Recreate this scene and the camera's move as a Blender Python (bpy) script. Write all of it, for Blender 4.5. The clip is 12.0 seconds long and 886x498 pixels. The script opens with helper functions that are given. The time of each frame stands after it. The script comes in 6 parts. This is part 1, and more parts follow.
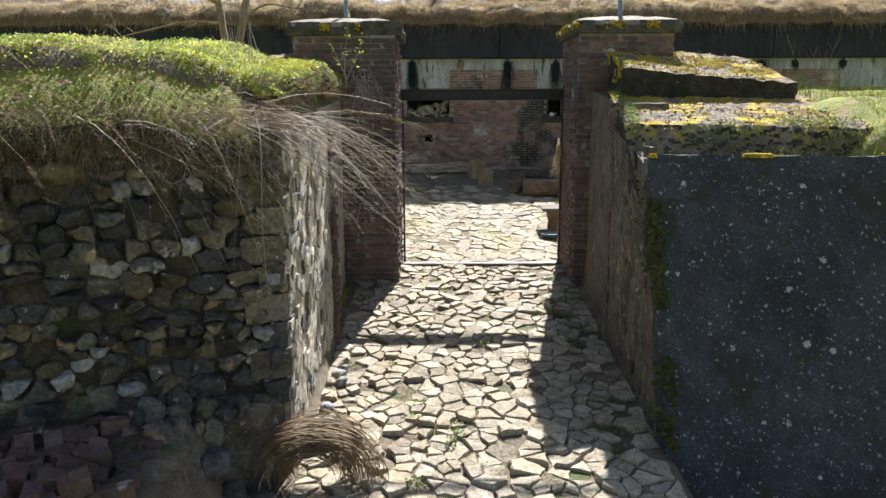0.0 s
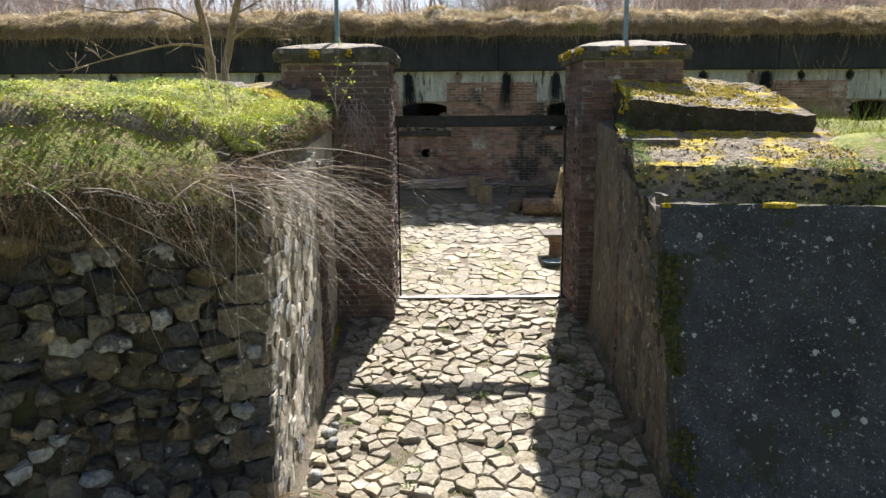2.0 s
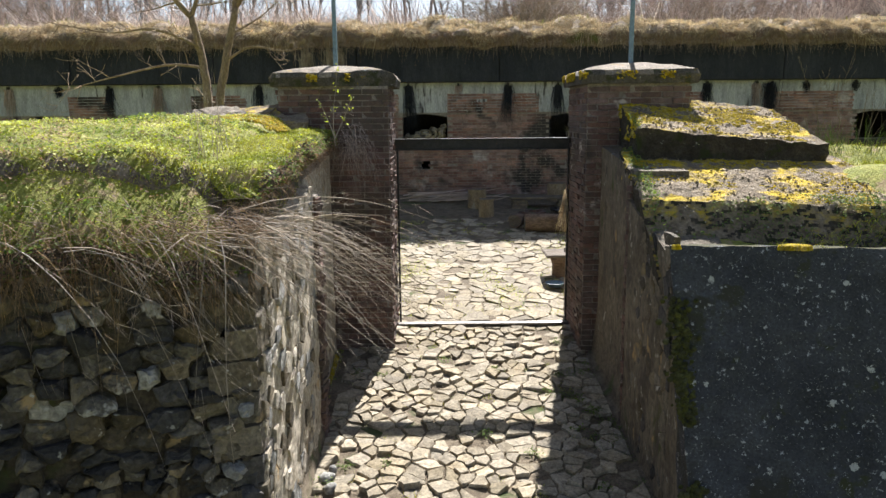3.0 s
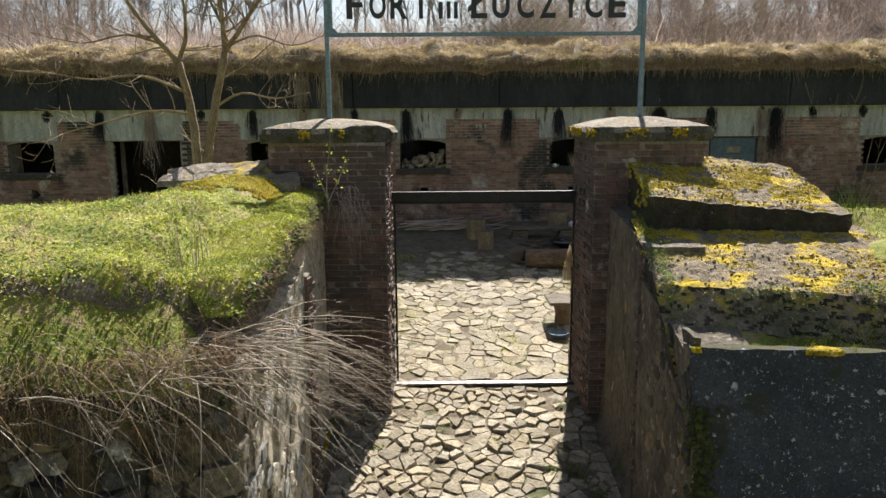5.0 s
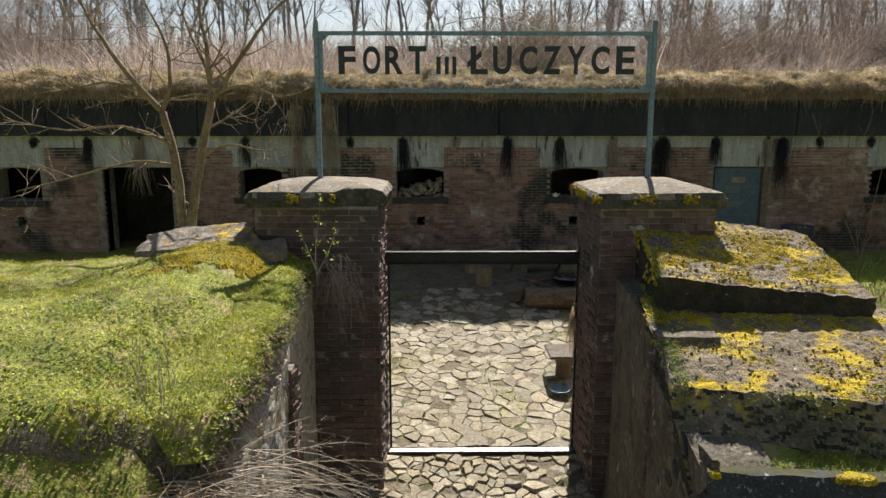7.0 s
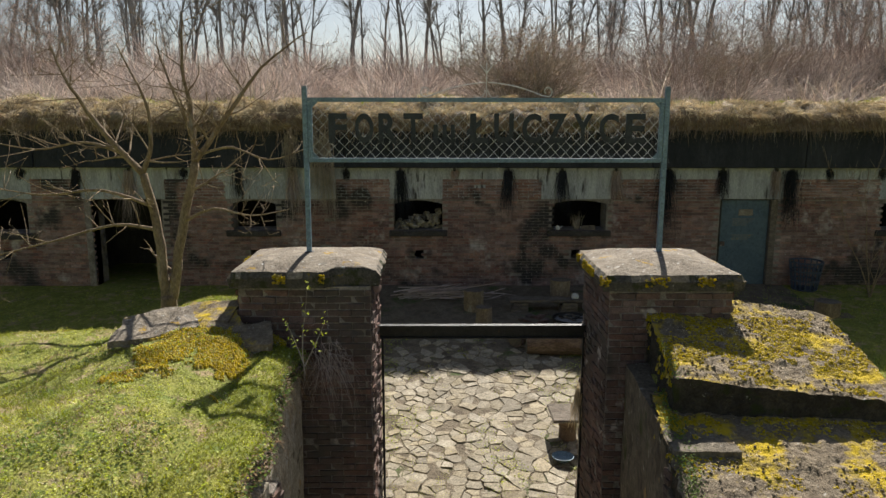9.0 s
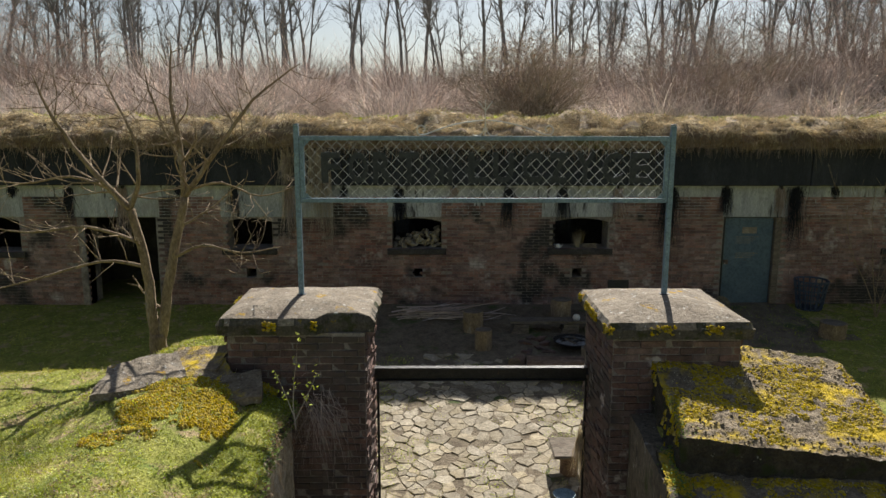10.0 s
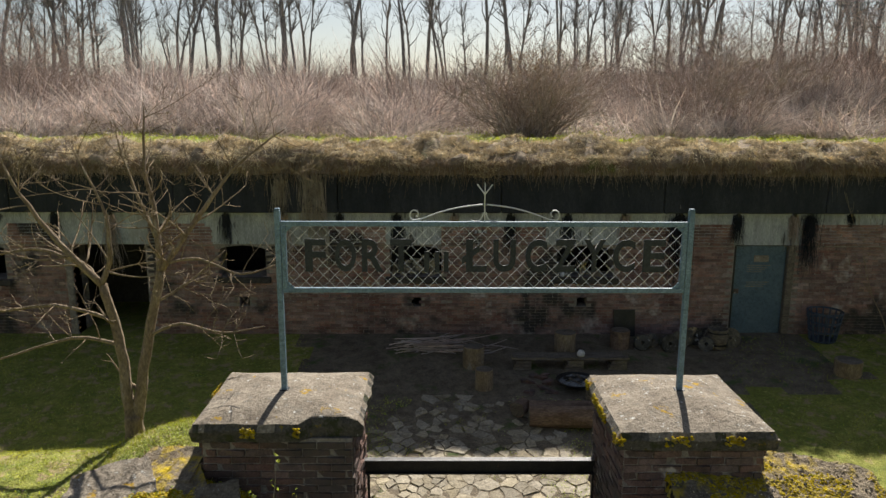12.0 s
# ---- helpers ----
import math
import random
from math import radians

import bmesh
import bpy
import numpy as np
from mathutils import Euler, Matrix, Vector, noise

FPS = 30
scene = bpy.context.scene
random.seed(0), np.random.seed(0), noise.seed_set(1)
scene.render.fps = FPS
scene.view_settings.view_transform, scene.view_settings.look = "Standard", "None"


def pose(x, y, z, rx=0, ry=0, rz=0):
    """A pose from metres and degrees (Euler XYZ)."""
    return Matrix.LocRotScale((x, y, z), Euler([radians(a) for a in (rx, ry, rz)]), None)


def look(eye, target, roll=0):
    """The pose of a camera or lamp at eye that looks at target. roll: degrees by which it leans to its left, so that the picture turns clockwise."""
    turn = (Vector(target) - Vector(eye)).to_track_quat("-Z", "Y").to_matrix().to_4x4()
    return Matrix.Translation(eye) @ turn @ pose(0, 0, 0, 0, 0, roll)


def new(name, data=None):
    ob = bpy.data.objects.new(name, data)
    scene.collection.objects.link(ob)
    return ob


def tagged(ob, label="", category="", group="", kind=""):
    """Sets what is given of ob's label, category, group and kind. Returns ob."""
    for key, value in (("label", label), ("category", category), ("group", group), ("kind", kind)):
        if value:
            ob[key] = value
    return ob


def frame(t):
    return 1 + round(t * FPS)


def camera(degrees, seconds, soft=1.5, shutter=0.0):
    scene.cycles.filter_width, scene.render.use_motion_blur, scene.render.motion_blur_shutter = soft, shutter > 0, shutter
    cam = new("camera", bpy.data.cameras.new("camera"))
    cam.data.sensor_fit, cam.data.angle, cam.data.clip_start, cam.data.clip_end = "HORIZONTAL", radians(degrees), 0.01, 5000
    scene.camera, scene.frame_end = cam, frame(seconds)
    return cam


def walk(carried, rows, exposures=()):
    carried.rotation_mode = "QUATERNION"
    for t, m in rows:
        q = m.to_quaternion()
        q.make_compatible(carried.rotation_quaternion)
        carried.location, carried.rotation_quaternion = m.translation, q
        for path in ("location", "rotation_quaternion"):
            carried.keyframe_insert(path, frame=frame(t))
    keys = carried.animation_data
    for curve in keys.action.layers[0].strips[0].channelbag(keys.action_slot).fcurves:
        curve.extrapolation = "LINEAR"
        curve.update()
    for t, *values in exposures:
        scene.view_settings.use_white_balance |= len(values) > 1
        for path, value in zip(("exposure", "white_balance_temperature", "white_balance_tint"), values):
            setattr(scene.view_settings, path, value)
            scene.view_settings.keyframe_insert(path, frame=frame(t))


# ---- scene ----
from mathutils.bvhtree import BVHTree

cam = camera(62.9, 12.0)
PATH = [
    (0, (0.246, -0.78, 2.406), (0.253, 1.188, 2.046), -0.2),
    (0.5, (0.249, -0.637, 2.485), (0.254, 1.331, 2.125), -0.2),
    (1, (0.256, -0.477, 2.59), (0.264, 1.49, 2.228), -0.3),
    (1.5, (0.256, -0.313, 2.699), (0.266, 1.654, 2.336), -0.3),
    (2, (0.268, -0.153, 2.839), (0.279, 1.813, 2.476), -0.4),
    (2.5, (0.27, 0.009, 2.997), (0.281, 1.976, 2.635), -0.4),
    (3, (0.269, 0.169, 3.174), (0.278, 2.136, 2.81), -0.5),
    (5, (0.248, 0.804, 3.906), (0.265, 2.77, 3.54), -0.4),
    (5.5, (0.24, 0.951, 4.079), (0.26, 2.917, 3.715), -0.3),
    (6, (0.257, 1.124, 4.272), (0.277, 3.09, 3.906), -0.3),
    (6.5, (0.276, 1.309, 4.449), (0.297, 3.275, 4.085), -0.2),
    (7, (0.274, 1.464, 4.633), (0.297, 3.43, 4.269), -0.0),
    (9, (0.309, 2.198, 5.442), (0.333, 4.164, 5.077), 0.1),
    (9.5, (0.325, 2.384, 5.642), (0.349, 4.351, 5.279), 0.0),
    (10, (0.349, 2.585, 5.856), (0.372, 4.551, 5.492), 0.1),
    (10.5, (0.379, 2.782, 6.081), (0.401, 4.748, 5.719), 0.1),
    (11, (0.386, 2.981, 6.339), (0.409, 4.947, 5.975), 0.2),
    (11.5, (0.39, 3.178, 6.591), (0.413, 5.141, 6.208), 0.3),
    (12, (0.433, 3.469, 6.82), (0.448, 5.427, 6.415), 0.2),
]
walk(cam, [(t, look(eye, target, roll)) for t, eye, target, roll in PATH], [(0, 1.7, 6000, 12), (3, 1.58, 6200, 12), (5.5, 1.26, 6500, 10), (7, 1.05, 6500, 10), (9.5, 0.82, 6500, 10), (12, 0.85, 6500, 10)])

# ---- light ----
SUN_EL, SUN_AZ = 44.0, 12.0  # height over the horizon; degrees to the right of straight ahead (+y)
world = bpy.data.worlds.new("sky")
scene.world = world
world.use_nodes = True
wn = world.node_tree
sky = wn.nodes.new("ShaderNodeTexSky")
sky.sky_type, sky.sun_disc = "NISHITA", False
sky.sun_elevation, sky.sun_rotation = radians(SUN_EL), radians(SUN_AZ)
sky.air_density, sky.dust_density, sky.ozone_density = 1.0, 0.9, 1.0
back = wn.nodes["Background"]
back.inputs["Strength"].default_value = 0.047
haze = wn.nodes.new("ShaderNodeHueSaturation")
haze.inputs["Saturation"].default_value = 0.75
wn.links.new(sky.outputs[0], haze.inputs["Color"])
wn.links.new(haze.outputs[0], back.inputs["Color"])
sun = new("sun", bpy.data.lights.new("sun", "SUN"))
sun.data.energy, sun.data.angle, sun.data.color = 5.0, radians(0.55), (1.0, 0.95, 0.87)
sd = Vector((math.sin(radians(SUN_AZ)) * math.cos(radians(SUN_EL)), math.cos(radians(SUN_AZ)) * math.cos(radians(SUN_EL)), math.sin(radians(SUN_EL))))
sun.matrix_world = look(sd * 50, (0, 0, 0))

# ---- materials ----


def surf(name, a, b, scale=3.0, rough=0.9, bump=0.4, bscale=30.0, spots=(), rand=0.0, island=0.0, metal=0.0, up=None, detail=6, trans=0.0, stretch=(1, 1, 1), dist=0.02, dots=()):
    """Two-tone noise surface; spots: (colour, scale, threshold, softness); up: colour that lies on faces turned upward; rand, island: change of brightness per object, per island."""
    m = bpy.data.materials.new(name)
    m.use_nodes = True
    nt = m.node_tree
    N, L = nt.nodes, nt.links
    bsdf = N["Principled BSDF"]
    geo = N.new("ShaderNodeNewGeometry")
    mp = N.new("ShaderNodeMapping")
    mp.inputs["Scale"].default_value = stretch
    L.new(geo.outputs["Position"], mp.inputs["Vector"])

    def tex(sc, dt=detail):
        n = N.new("ShaderNodeTexNoise")
        n.inputs["Scale"].default_value, n.inputs["Detail"].default_value, n.inputs["Roughness"].default_value = sc, dt, 0.65
        L.new(mp.outputs[0], n.inputs["Vector"])
        return n

    def mix(fac, c1, c2, mode="MIX"):
        n = N.new("ShaderNodeMix")
        n.data_type, n.blend_type = "RGBA", mode
        for sock, v in ((n.inputs["Factor"], fac), (n.inputs["A"], c1), (n.inputs["B"], c2)):
            if isinstance(v, (tuple, float, int)):
                sock.default_value = (*v, 1) if isinstance(v, tuple) else v
            else:
                L.new(v, sock)
        return n.outputs["Result"]

    def step(src, lo, hi):
        n = N.new("ShaderNodeMapRange")
        n.inputs["From Min"].default_value, n.inputs["From Max"].default_value = lo, hi
        L.new(src, n.inputs["Value"])
        return n.outputs["Result"]

    big, fine = tex(scale), tex(bscale)
    col = mix(step(big.outputs["Fac"], 0.35, 0.65), a, b)
    mid = tex(scale * 4.3)
    if bump:
        col = mix(step(fine.outputs["Fac"], 0.32, 0.62), mix(0.5, col, (0.0, 0.0, 0.0)), col)
        col = mix(step(mid.outputs["Fac"], 0.36, 0.6), mix(0.3, col, (0.0, 0.0, 0.0)), col)
    if rand or island:
        src = geo.outputs["Random Per Island"]
        if rand:
            oi = N.new("ShaderNodeObjectInfo")
            src = oi.outputs["Random"]
        amt = rand or island
        hsv = N.new("ShaderNodeHueSaturation")
        L.new(step(src, 0, 1), hsv.inputs["Value"])
        n = hsv.inputs["Value"].links[0].from_node
        n.inputs["To Min"].default_value, n.inputs["To Max"].default_value = 1 - amt, 1 + amt
        mul = N.new("ShaderNodeMath")
        mul.operation, mul.inputs[1].default_value = "MULTIPLY", 7.31
        L.new(src, mul.inputs[0])
        fr = N.new("ShaderNodeMath")
        fr.operation = "FRACT"
        L.new(mul.outputs[0], fr.inputs[0])
        sat = N.new("ShaderNodeMapRange")
        sat.inputs["To Min"].default_value, sat.inputs["To Max"].default_value = 1 - amt * 0.8, 1 + amt * 0.5
        L.new(fr.outputs[0], sat.inputs["Value"])
        L.new(sat.outputs[0], hsv.inputs["Saturation"])
        L.new(col, hsv.inputs["Color"])
        col = hsv.outputs["Color"]
    for c, sc, th, so in spots:
        col = mix(step(tex(sc, 4).outputs["Fac"], th, th + so), col, c)
    for c, sc, rad_, keep in dots:  # round lichen patches
        vor = N.new("ShaderNodeTexVoronoi")
        vor.inputs["Scale"].default_value = sc
        warp = N.new("ShaderNodeVectorMath")
        warp.operation = "MULTIPLY_ADD"
        warp.inputs[1].default_value = (0.09, 0.09, 0.09)
        L.new(fine.outputs["Color"], warp.inputs[0])
        L.new(geo.outputs["Position"], warp.inputs[2])
        L.new(warp.outputs[0], vor.inputs["Vector"])
        sepc = N.new("ShaderNodeSeparateColor")
        L.new(vor.outputs["Color"], sepc.inputs[0])
        size_n = N.new("ShaderNodeMapRange")
        size_n.inputs["From Min"].default_value, size_n.inputs["From Max"].default_value, size_n.inputs["To Min"].default_value, size_n.inputs["To Max"].default_value = keep, 1.0, 0.0, rad_
        L.new(sepc.outputs[0], size_n.inputs["Value"])
        less = N.new("ShaderNodeMath")
        less.operation = "LESS_THAN"
        L.new(vor.outputs["Distance"], less.inputs[0])
        L.new(size_n.outputs[0], less.inputs[1])
        col = mix(less.outputs[0], col, c)
    if up:
        sep = N.new("ShaderNodeSeparateXYZ")
        L.new(geo.outputs["Normal"], sep.inputs[0])
        upm = N.new("ShaderNodeMath")
        upm.operation = "MULTIPLY"
        L.new(step(sep.outputs["Z"], 0.45, 0.8), upm.inputs[0])
        L.new(step(tex(up[1]).outputs["Fac"], up[2], up[2] + 0.1), upm.inputs[1])
        col = mix(upm.outputs[0], col, up[0])
    L.new(col, bsdf.inputs["Base Color"])
    bsdf.inputs["Roughness"].default_value, bsdf.inputs["Metallic"].default_value = rough, metal
    bsdf.inputs["Specular IOR Level"].default_value = 0.3
    if bump:
        bp = N.new("ShaderNodeBump")
        bp.inputs["Strength"].default_value, bp.inputs["Distance"].default_value = bump, dist
        hsum = N.new("ShaderNodeMath")
        hsum.operation, hsum.inputs[1].default_value = "MULTIPLY_ADD", 2.0
        L.new(mid.outputs["Fac"], hsum.inputs[0])
        L.new(fine.outputs["Fac"], hsum.inputs[2])
        L.new(hsum.outputs[0], bp.inputs["Height"])
        L.new(bp.outputs[0], bsdf.inputs["Normal"])
    if trans:
        tr = N.new("ShaderNodeBsdfTranslucent")
        L.new(col, tr.inputs["Color"])
        ms = N.new("ShaderNodeMixShader")
        ms.inputs[0].default_value = trans
        L.new(bsdf.outputs[0], ms.inputs[1])
        L.new(tr.outputs[0], ms.inputs[2])
        L.new(ms.outputs[0], N["Material Output"].inputs["Surface"])
    return m


M = {}
M["soil"] = surf("soil", (0.15, 0.118, 0.08), (0.28, 0.228, 0.16), 3.5, 0.95, 0.9, 40, [((0.07, 0.10, 0.03), 1.7, 0.56, 0.12)])
M["turf"] = surf("turf", (0.205, 0.235, 0.035), (0.35, 0.345, 0.075), 2.2, 0.95, 0.9, 45, [((0.30, 0.23, 0.12), 3.1, 0.55, 0.08), ((0.13, 0.17, 0.03), 5.0, 0.58, 0.08), ((0.40, 0.38, 0.10), 9.0, 0.62, 0.06)])
M["flag"] = surf("flagstone", (0.33, 0.275, 0.185), (0.49, 0.425, 0.31), 4, 0.9, 0.35, 35, [((0.22, 0.19, 0.15), 6, 0.6, 0.12)], rand=0.22)
M["flag_j"] = surf("flagstone_joined", (0.33, 0.275, 0.185), (0.49, 0.425, 0.31), 4, 0.9, 0.35, 35, [((0.22, 0.19, 0.15), 6, 0.6, 0.12)], island=0.22)
M["stone"] = surf("rubble_stone", (0.105, 0.092, 0.07), (0.205, 0.182, 0.14), 5, 0.92, 1.0, 28, [((0.36, 0.27, 0.15), 3.3, 0.6, 0.08), ((0.10, 0.095, 0.085), 4.0, 0.58, 0.1), ((0.48, 0.47, 0.43), 3.5, 0.63, 0.06), ((0.5, 0.49, 0.45), 14, 0.66, 0.05)], rand=0.5)
M["stone_b"] = surf("ochre_stone", (0.14, 0.113, 0.074), (0.23, 0.19, 0.125), 5, 0.92, 0.7, 28, [((0.10, 0.09, 0.075), 4.0, 0.57, 0.1), ((0.48, 0.46, 0.41), 11, 0.65, 0.05)], rand=0.4)
M["stone_c"] = surf("pale_grey_stone", (0.30, 0.295, 0.275), (0.47, 0.46, 0.43), 5, 0.92, 0.6, 28, [((0.14, 0.13, 0.115), 5.0, 0.58, 0.1)], rand=0.3)
M["stone_d"] = surf("dark_stone", (0.06, 0.058, 0.055), (0.12, 0.112, 0.105), 5, 0.92, 0.8, 28, [((0.30, 0.30, 0.28), 12, 0.64, 0.05)], rand=0.4)
# right wall plaster: stained, and its base tone lowered for the shade there
M["plaster_dark"] = surf("stained_shaded_plaster", (0.15, 0.125, 0.09), (0.26, 0.22, 0.165), 2.6, 0.93, 1.0, 22, [((0.07, 0.062, 0.05), 2.2, 0.55, 0.1), ((0.36, 0.25, 0.12), 3.1, 0.64, 0.06), ((0.36, 0.34, 0.29), 7, 0.62, 0.06), ((0.06, 0.075, 0.02), 1.6, 0.60, 0.08)], stretch=(1, 1, 0.6))
# cap sides and underside: mossy, with a base tone darker than the top
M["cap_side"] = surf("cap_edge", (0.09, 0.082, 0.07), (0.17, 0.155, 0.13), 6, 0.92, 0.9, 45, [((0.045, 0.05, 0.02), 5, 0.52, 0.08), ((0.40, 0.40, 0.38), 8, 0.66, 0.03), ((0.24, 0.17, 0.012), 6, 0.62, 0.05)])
# step faces: shade put into a near-black base, with moss and lichen specks
M["step_face"] = surf("shaded_step_concrete", (0.04, 0.034, 0.026), (0.10, 0.085, 0.062), 4, 0.95, 0.9, 40, [((0.03, 0.038, 0.012), 5, 0.56, 0.08), ((0.30, 0.29, 0.26), 13, 0.68, 0.04)])
M["mortar"] = surf("earth_mortar", (0.07, 0.057, 0.04), (0.125, 0.105, 0.075), 4, 0.95, 0.9, 35, [((0.05, 0.06, 0.025), 2.5, 0.58, 0.1)])
M["plaster_rough"] = surf("rough_plaster", (0.50, 0.43, 0.32), (0.68, 0.61, 0.49), 3.5, 0.93, 0.8, 22, [((0.15, 0.12, 0.085), 5, 0.57, 0.08), ((0.42, 0.29, 0.13), 4.1, 0.63, 0.07), ((0.50, 0.47, 0.40), 7, 0.64, 0.06)])
M["wall_stone"] = surf("dressed_stone", (0.46, 0.395, 0.295), (0.64, 0.575, 0.46), 5, 0.93, 0.7, 26, [((0.16, 0.13, 0.10), 6, 0.57, 0.08), ((0.42, 0.28, 0.13), 3.1, 0.62, 0.07), ((0.50, 0.48, 0.42), 8, 0.64, 0.06)], rand=0.3)
M["concrete_dark"] = surf("weathered_concrete", (0.040, 0.044, 0.053), (0.082, 0.087, 0.098), 0.9, 0.92, 0.7, 50,
                          [((0.035, 0.04, 0.018), 2.2, 0.59, 0.06), ((0.20, 0.20, 0.20), 40, 0.62, 0.05), ((0.035, 0.035, 0.03), 1.1, 0.56, 0.05)], up=((0.05, 0.048, 0.016), 5, 0.42),
                          dots=[((0.36, 0.37, 0.36), 9, 0.30, 0.80), ((0.30, 0.31, 0.32), 27, 0.40, 0.74)])
M["concrete"] = surf("pale_concrete", (0.235, 0.19, 0.14), (0.37, 0.315, 0.24), 4, 0.9, 0.6, 45, [((0.17, 0.15, 0.12), 7, 0.58, 0.08), ((0.48, 0.47, 0.43), 14, 0.63, 0.05), ((0.32, 0.20, 0.02), 3.2, 0.62, 0.04), ((0.06, 0.055, 0.05), 30, 0.63, 0.05)])
M["concrete_moss"] = surf("mossy_concrete", (0.19, 0.145, 0.095), (0.34, 0.275, 0.19), 6, 0.95, 0.7, 38, [((0.10, 0.08, 0.05), 5, 0.60, 0.08), ((0.40, 0.38, 0.33), 16, 0.66, 0.04)], up=((0.46, 0.33, 0.014), 2.4, 0.50), dist=0.02)
M["moss"] = surf("yellow_moss", (0.56, 0.40, 0.010), (0.80, 0.60, 0.018), 9, 0.98, 0.5, 60, [((0.22, 0.22, 0.03), 5, 0.60, 0.1)], trans=0.3, island=0.25)
M["brick"] = surf("red_brick", (0.155, 0.092, 0.075), (0.25, 0.158, 0.128), 3, 0.93, 0.5, 60, [((0.075, 0.062, 0.052), 0.9, 0.47, 0.14), ((0.42, 0.37, 0.33), 2.3, 0.64, 0.06), ((0.10, 0.075, 0.06), 3.3, 0.57, 0.1)], rand=0.3)
M["brick_j"] = surf("red_brick_joined", (0.155, 0.092, 0.075), (0.25, 0.158, 0.128), 3, 0.93, 0.5, 60, [((0.075, 0.062, 0.052), 0.9, 0.47, 0.14), ((0.42, 0.37, 0.33), 2.3, 0.64, 0.06), ((0.10, 0.075, 0.06), 3.3, 0.57, 0.1)], island=0.3)
M["fbrick"] = surf("facade_brick", (0.24, 0.132, 0.108), (0.37, 0.245, 0.203), 1.1, 0.93, 0.4, 45, [((0.42, 0.37, 0.33), 1.3, 0.60, 0.1), ((0.045, 0.04, 0.036), 0.5, 0.53, 0.07), ((0.44, 0.40, 0.36), 9, 0.66, 0.05)], rand=0.3)
M["fbrick_j"] = surf("facade_brick_joined", (0.24, 0.132, 0.108), (0.37, 0.245, 0.203), 1.1, 0.93, 0.4, 45, [((0.42, 0.37, 0.33), 1.3, 0.60, 0.1), ((0.045, 0.04, 0.036), 0.5, 0.53, 0.07), ((0.44, 0.40, 0.36), 9, 0.66, 0.05)], island=0.3)
M["lime"] = surf("lime_mortar", (0.26, 0.225, 0.19), (0.38, 0.335, 0.29), 3, 0.95, 0.6, 50, [((0.12, 0.10, 0.08), 2.0, 0.55, 0.1)])
M["facade_plaster"] = surf("grey_plaster", (0.36, 0.38, 0.385), (0.52, 0.535, 0.525), 1.4, 0.92, 0.4, 40, [((0.24, 0.23, 0.21), 1.5, 0.56, 0.12), ((0.36, 0.24, 0.12), 0.7, 0.66, 0.05), ((0.06, 0.058, 0.055), 2.6, 0.60, 0.06)], stretch=(1.5, 1, 0.3))
M["tar"] = surf("tarred_concrete", (0.017, 0.020, 0.027), (0.04, 0.044, 0.053), 1.2, 0.8, 0.5, 30, [((0.16, 0.10, 0.05), 1.6, 0.72, 0.04), ((0.14, 0.14, 0.14), 4.0, 0.71, 0.05)], stretch=(1.5, 1, 0.5))
M["steel"] = surf("blue_grey_paint", (0.17, 0.26, 0.33), (0.22, 0.32, 0.39), 5, 0.45, 0.1, 60, [((0.10, 0.09, 0.08), 9, 0.70, 0.04)])
M["wire"] = surf("galvanised_wire", (0.5, 0.51, 0.51), (0.62, 0.62, 0.61), 9, 0.4, 0.0, 60, metal=0.3)
M["letter"] = surf("black_paint", (0.03, 0.036, 0.043), (0.048, 0.055, 0.063), 6, 0.5, 0.1, 60)
M["iron"] = surf("dark_iron", (0.022, 0.023, 0.024), (0.045, 0.042, 0.04), 6, 0.38, 0.2, 60, [((0.13, 0.07, 0.04), 5, 0.66, 0.08)], metal=0.3)
M["worn_iron"] = surf("worn_iron", (0.20, 0.19, 0.18), (0.32, 0.30, 0.28), 6, 0.36, 0.15, 60, [((0.10, 0.06, 0.04), 4, 0.62, 0.08)], metal=0.9)
M["door_paint"] = surf("door_paint", (0.085, 0.135, 0.175), (0.12, 0.175, 0.215), 3, 0.6, 0.15, 50, [((0.07, 0.07, 0.07), 5, 0.68, 0.06)])
M["bark"] = surf("bark", (0.26, 0.19, 0.12), (0.40, 0.31, 0.205), 8, 0.95, 0.8, 50, [((0.30, 0.27, 0.22), 5, 0.62, 0.08)], stretch=(1, 1, 0.4))
# distant trees: bark greyed and lightened to carry the haze of distance
M["bark_far"] = surf("hazed_bark", (0.23, 0.225, 0.215), (0.34, 0.335, 0.325), 2, 0.95, 0.3, 12)
M["log"] = surf("peeled_log", (0.17, 0.11, 0.075), (0.28, 0.195, 0.14), 6, 0.9, 0.6, 40, [((0.09, 0.06, 0.04), 4, 0.56, 0.1)], stretch=(0.4, 1, 1))
M["wood_grey"] = surf("grey_wood", (0.15, 0.12, 0.09), (0.25, 0.21, 0.165), 6, 0.9, 0.6, 40, [((0.12, 0.10, 0.08), 4, 0.58, 0.1)], stretch=(0.3, 1, 1))
M["twig"] = surf("dry_twig", (0.25, 0.20, 0.15), (0.40, 0.34, 0.27), 4, 0.9, 0.0, 30, island=0.35)
M["straw"] = surf("dry_grass", (0.55, 0.45, 0.29), (0.78, 0.68, 0.48), 1.2, 0.95, 0.0, 12, island=0.4, trans=0.5)
M["reed"] = surf("dry_reed", (0.54, 0.455, 0.41), (0.78, 0.69, 0.63), 0.35, 0.95, 0.0, 8, island=0.45, trans=0.45)
M["brush"] = surf("red_brown_brush", (0.31, 0.235, 0.20), (0.48, 0.385, 0.33), 0.5, 0.95, 0.0, 8, island=0.4, trans=0.1)
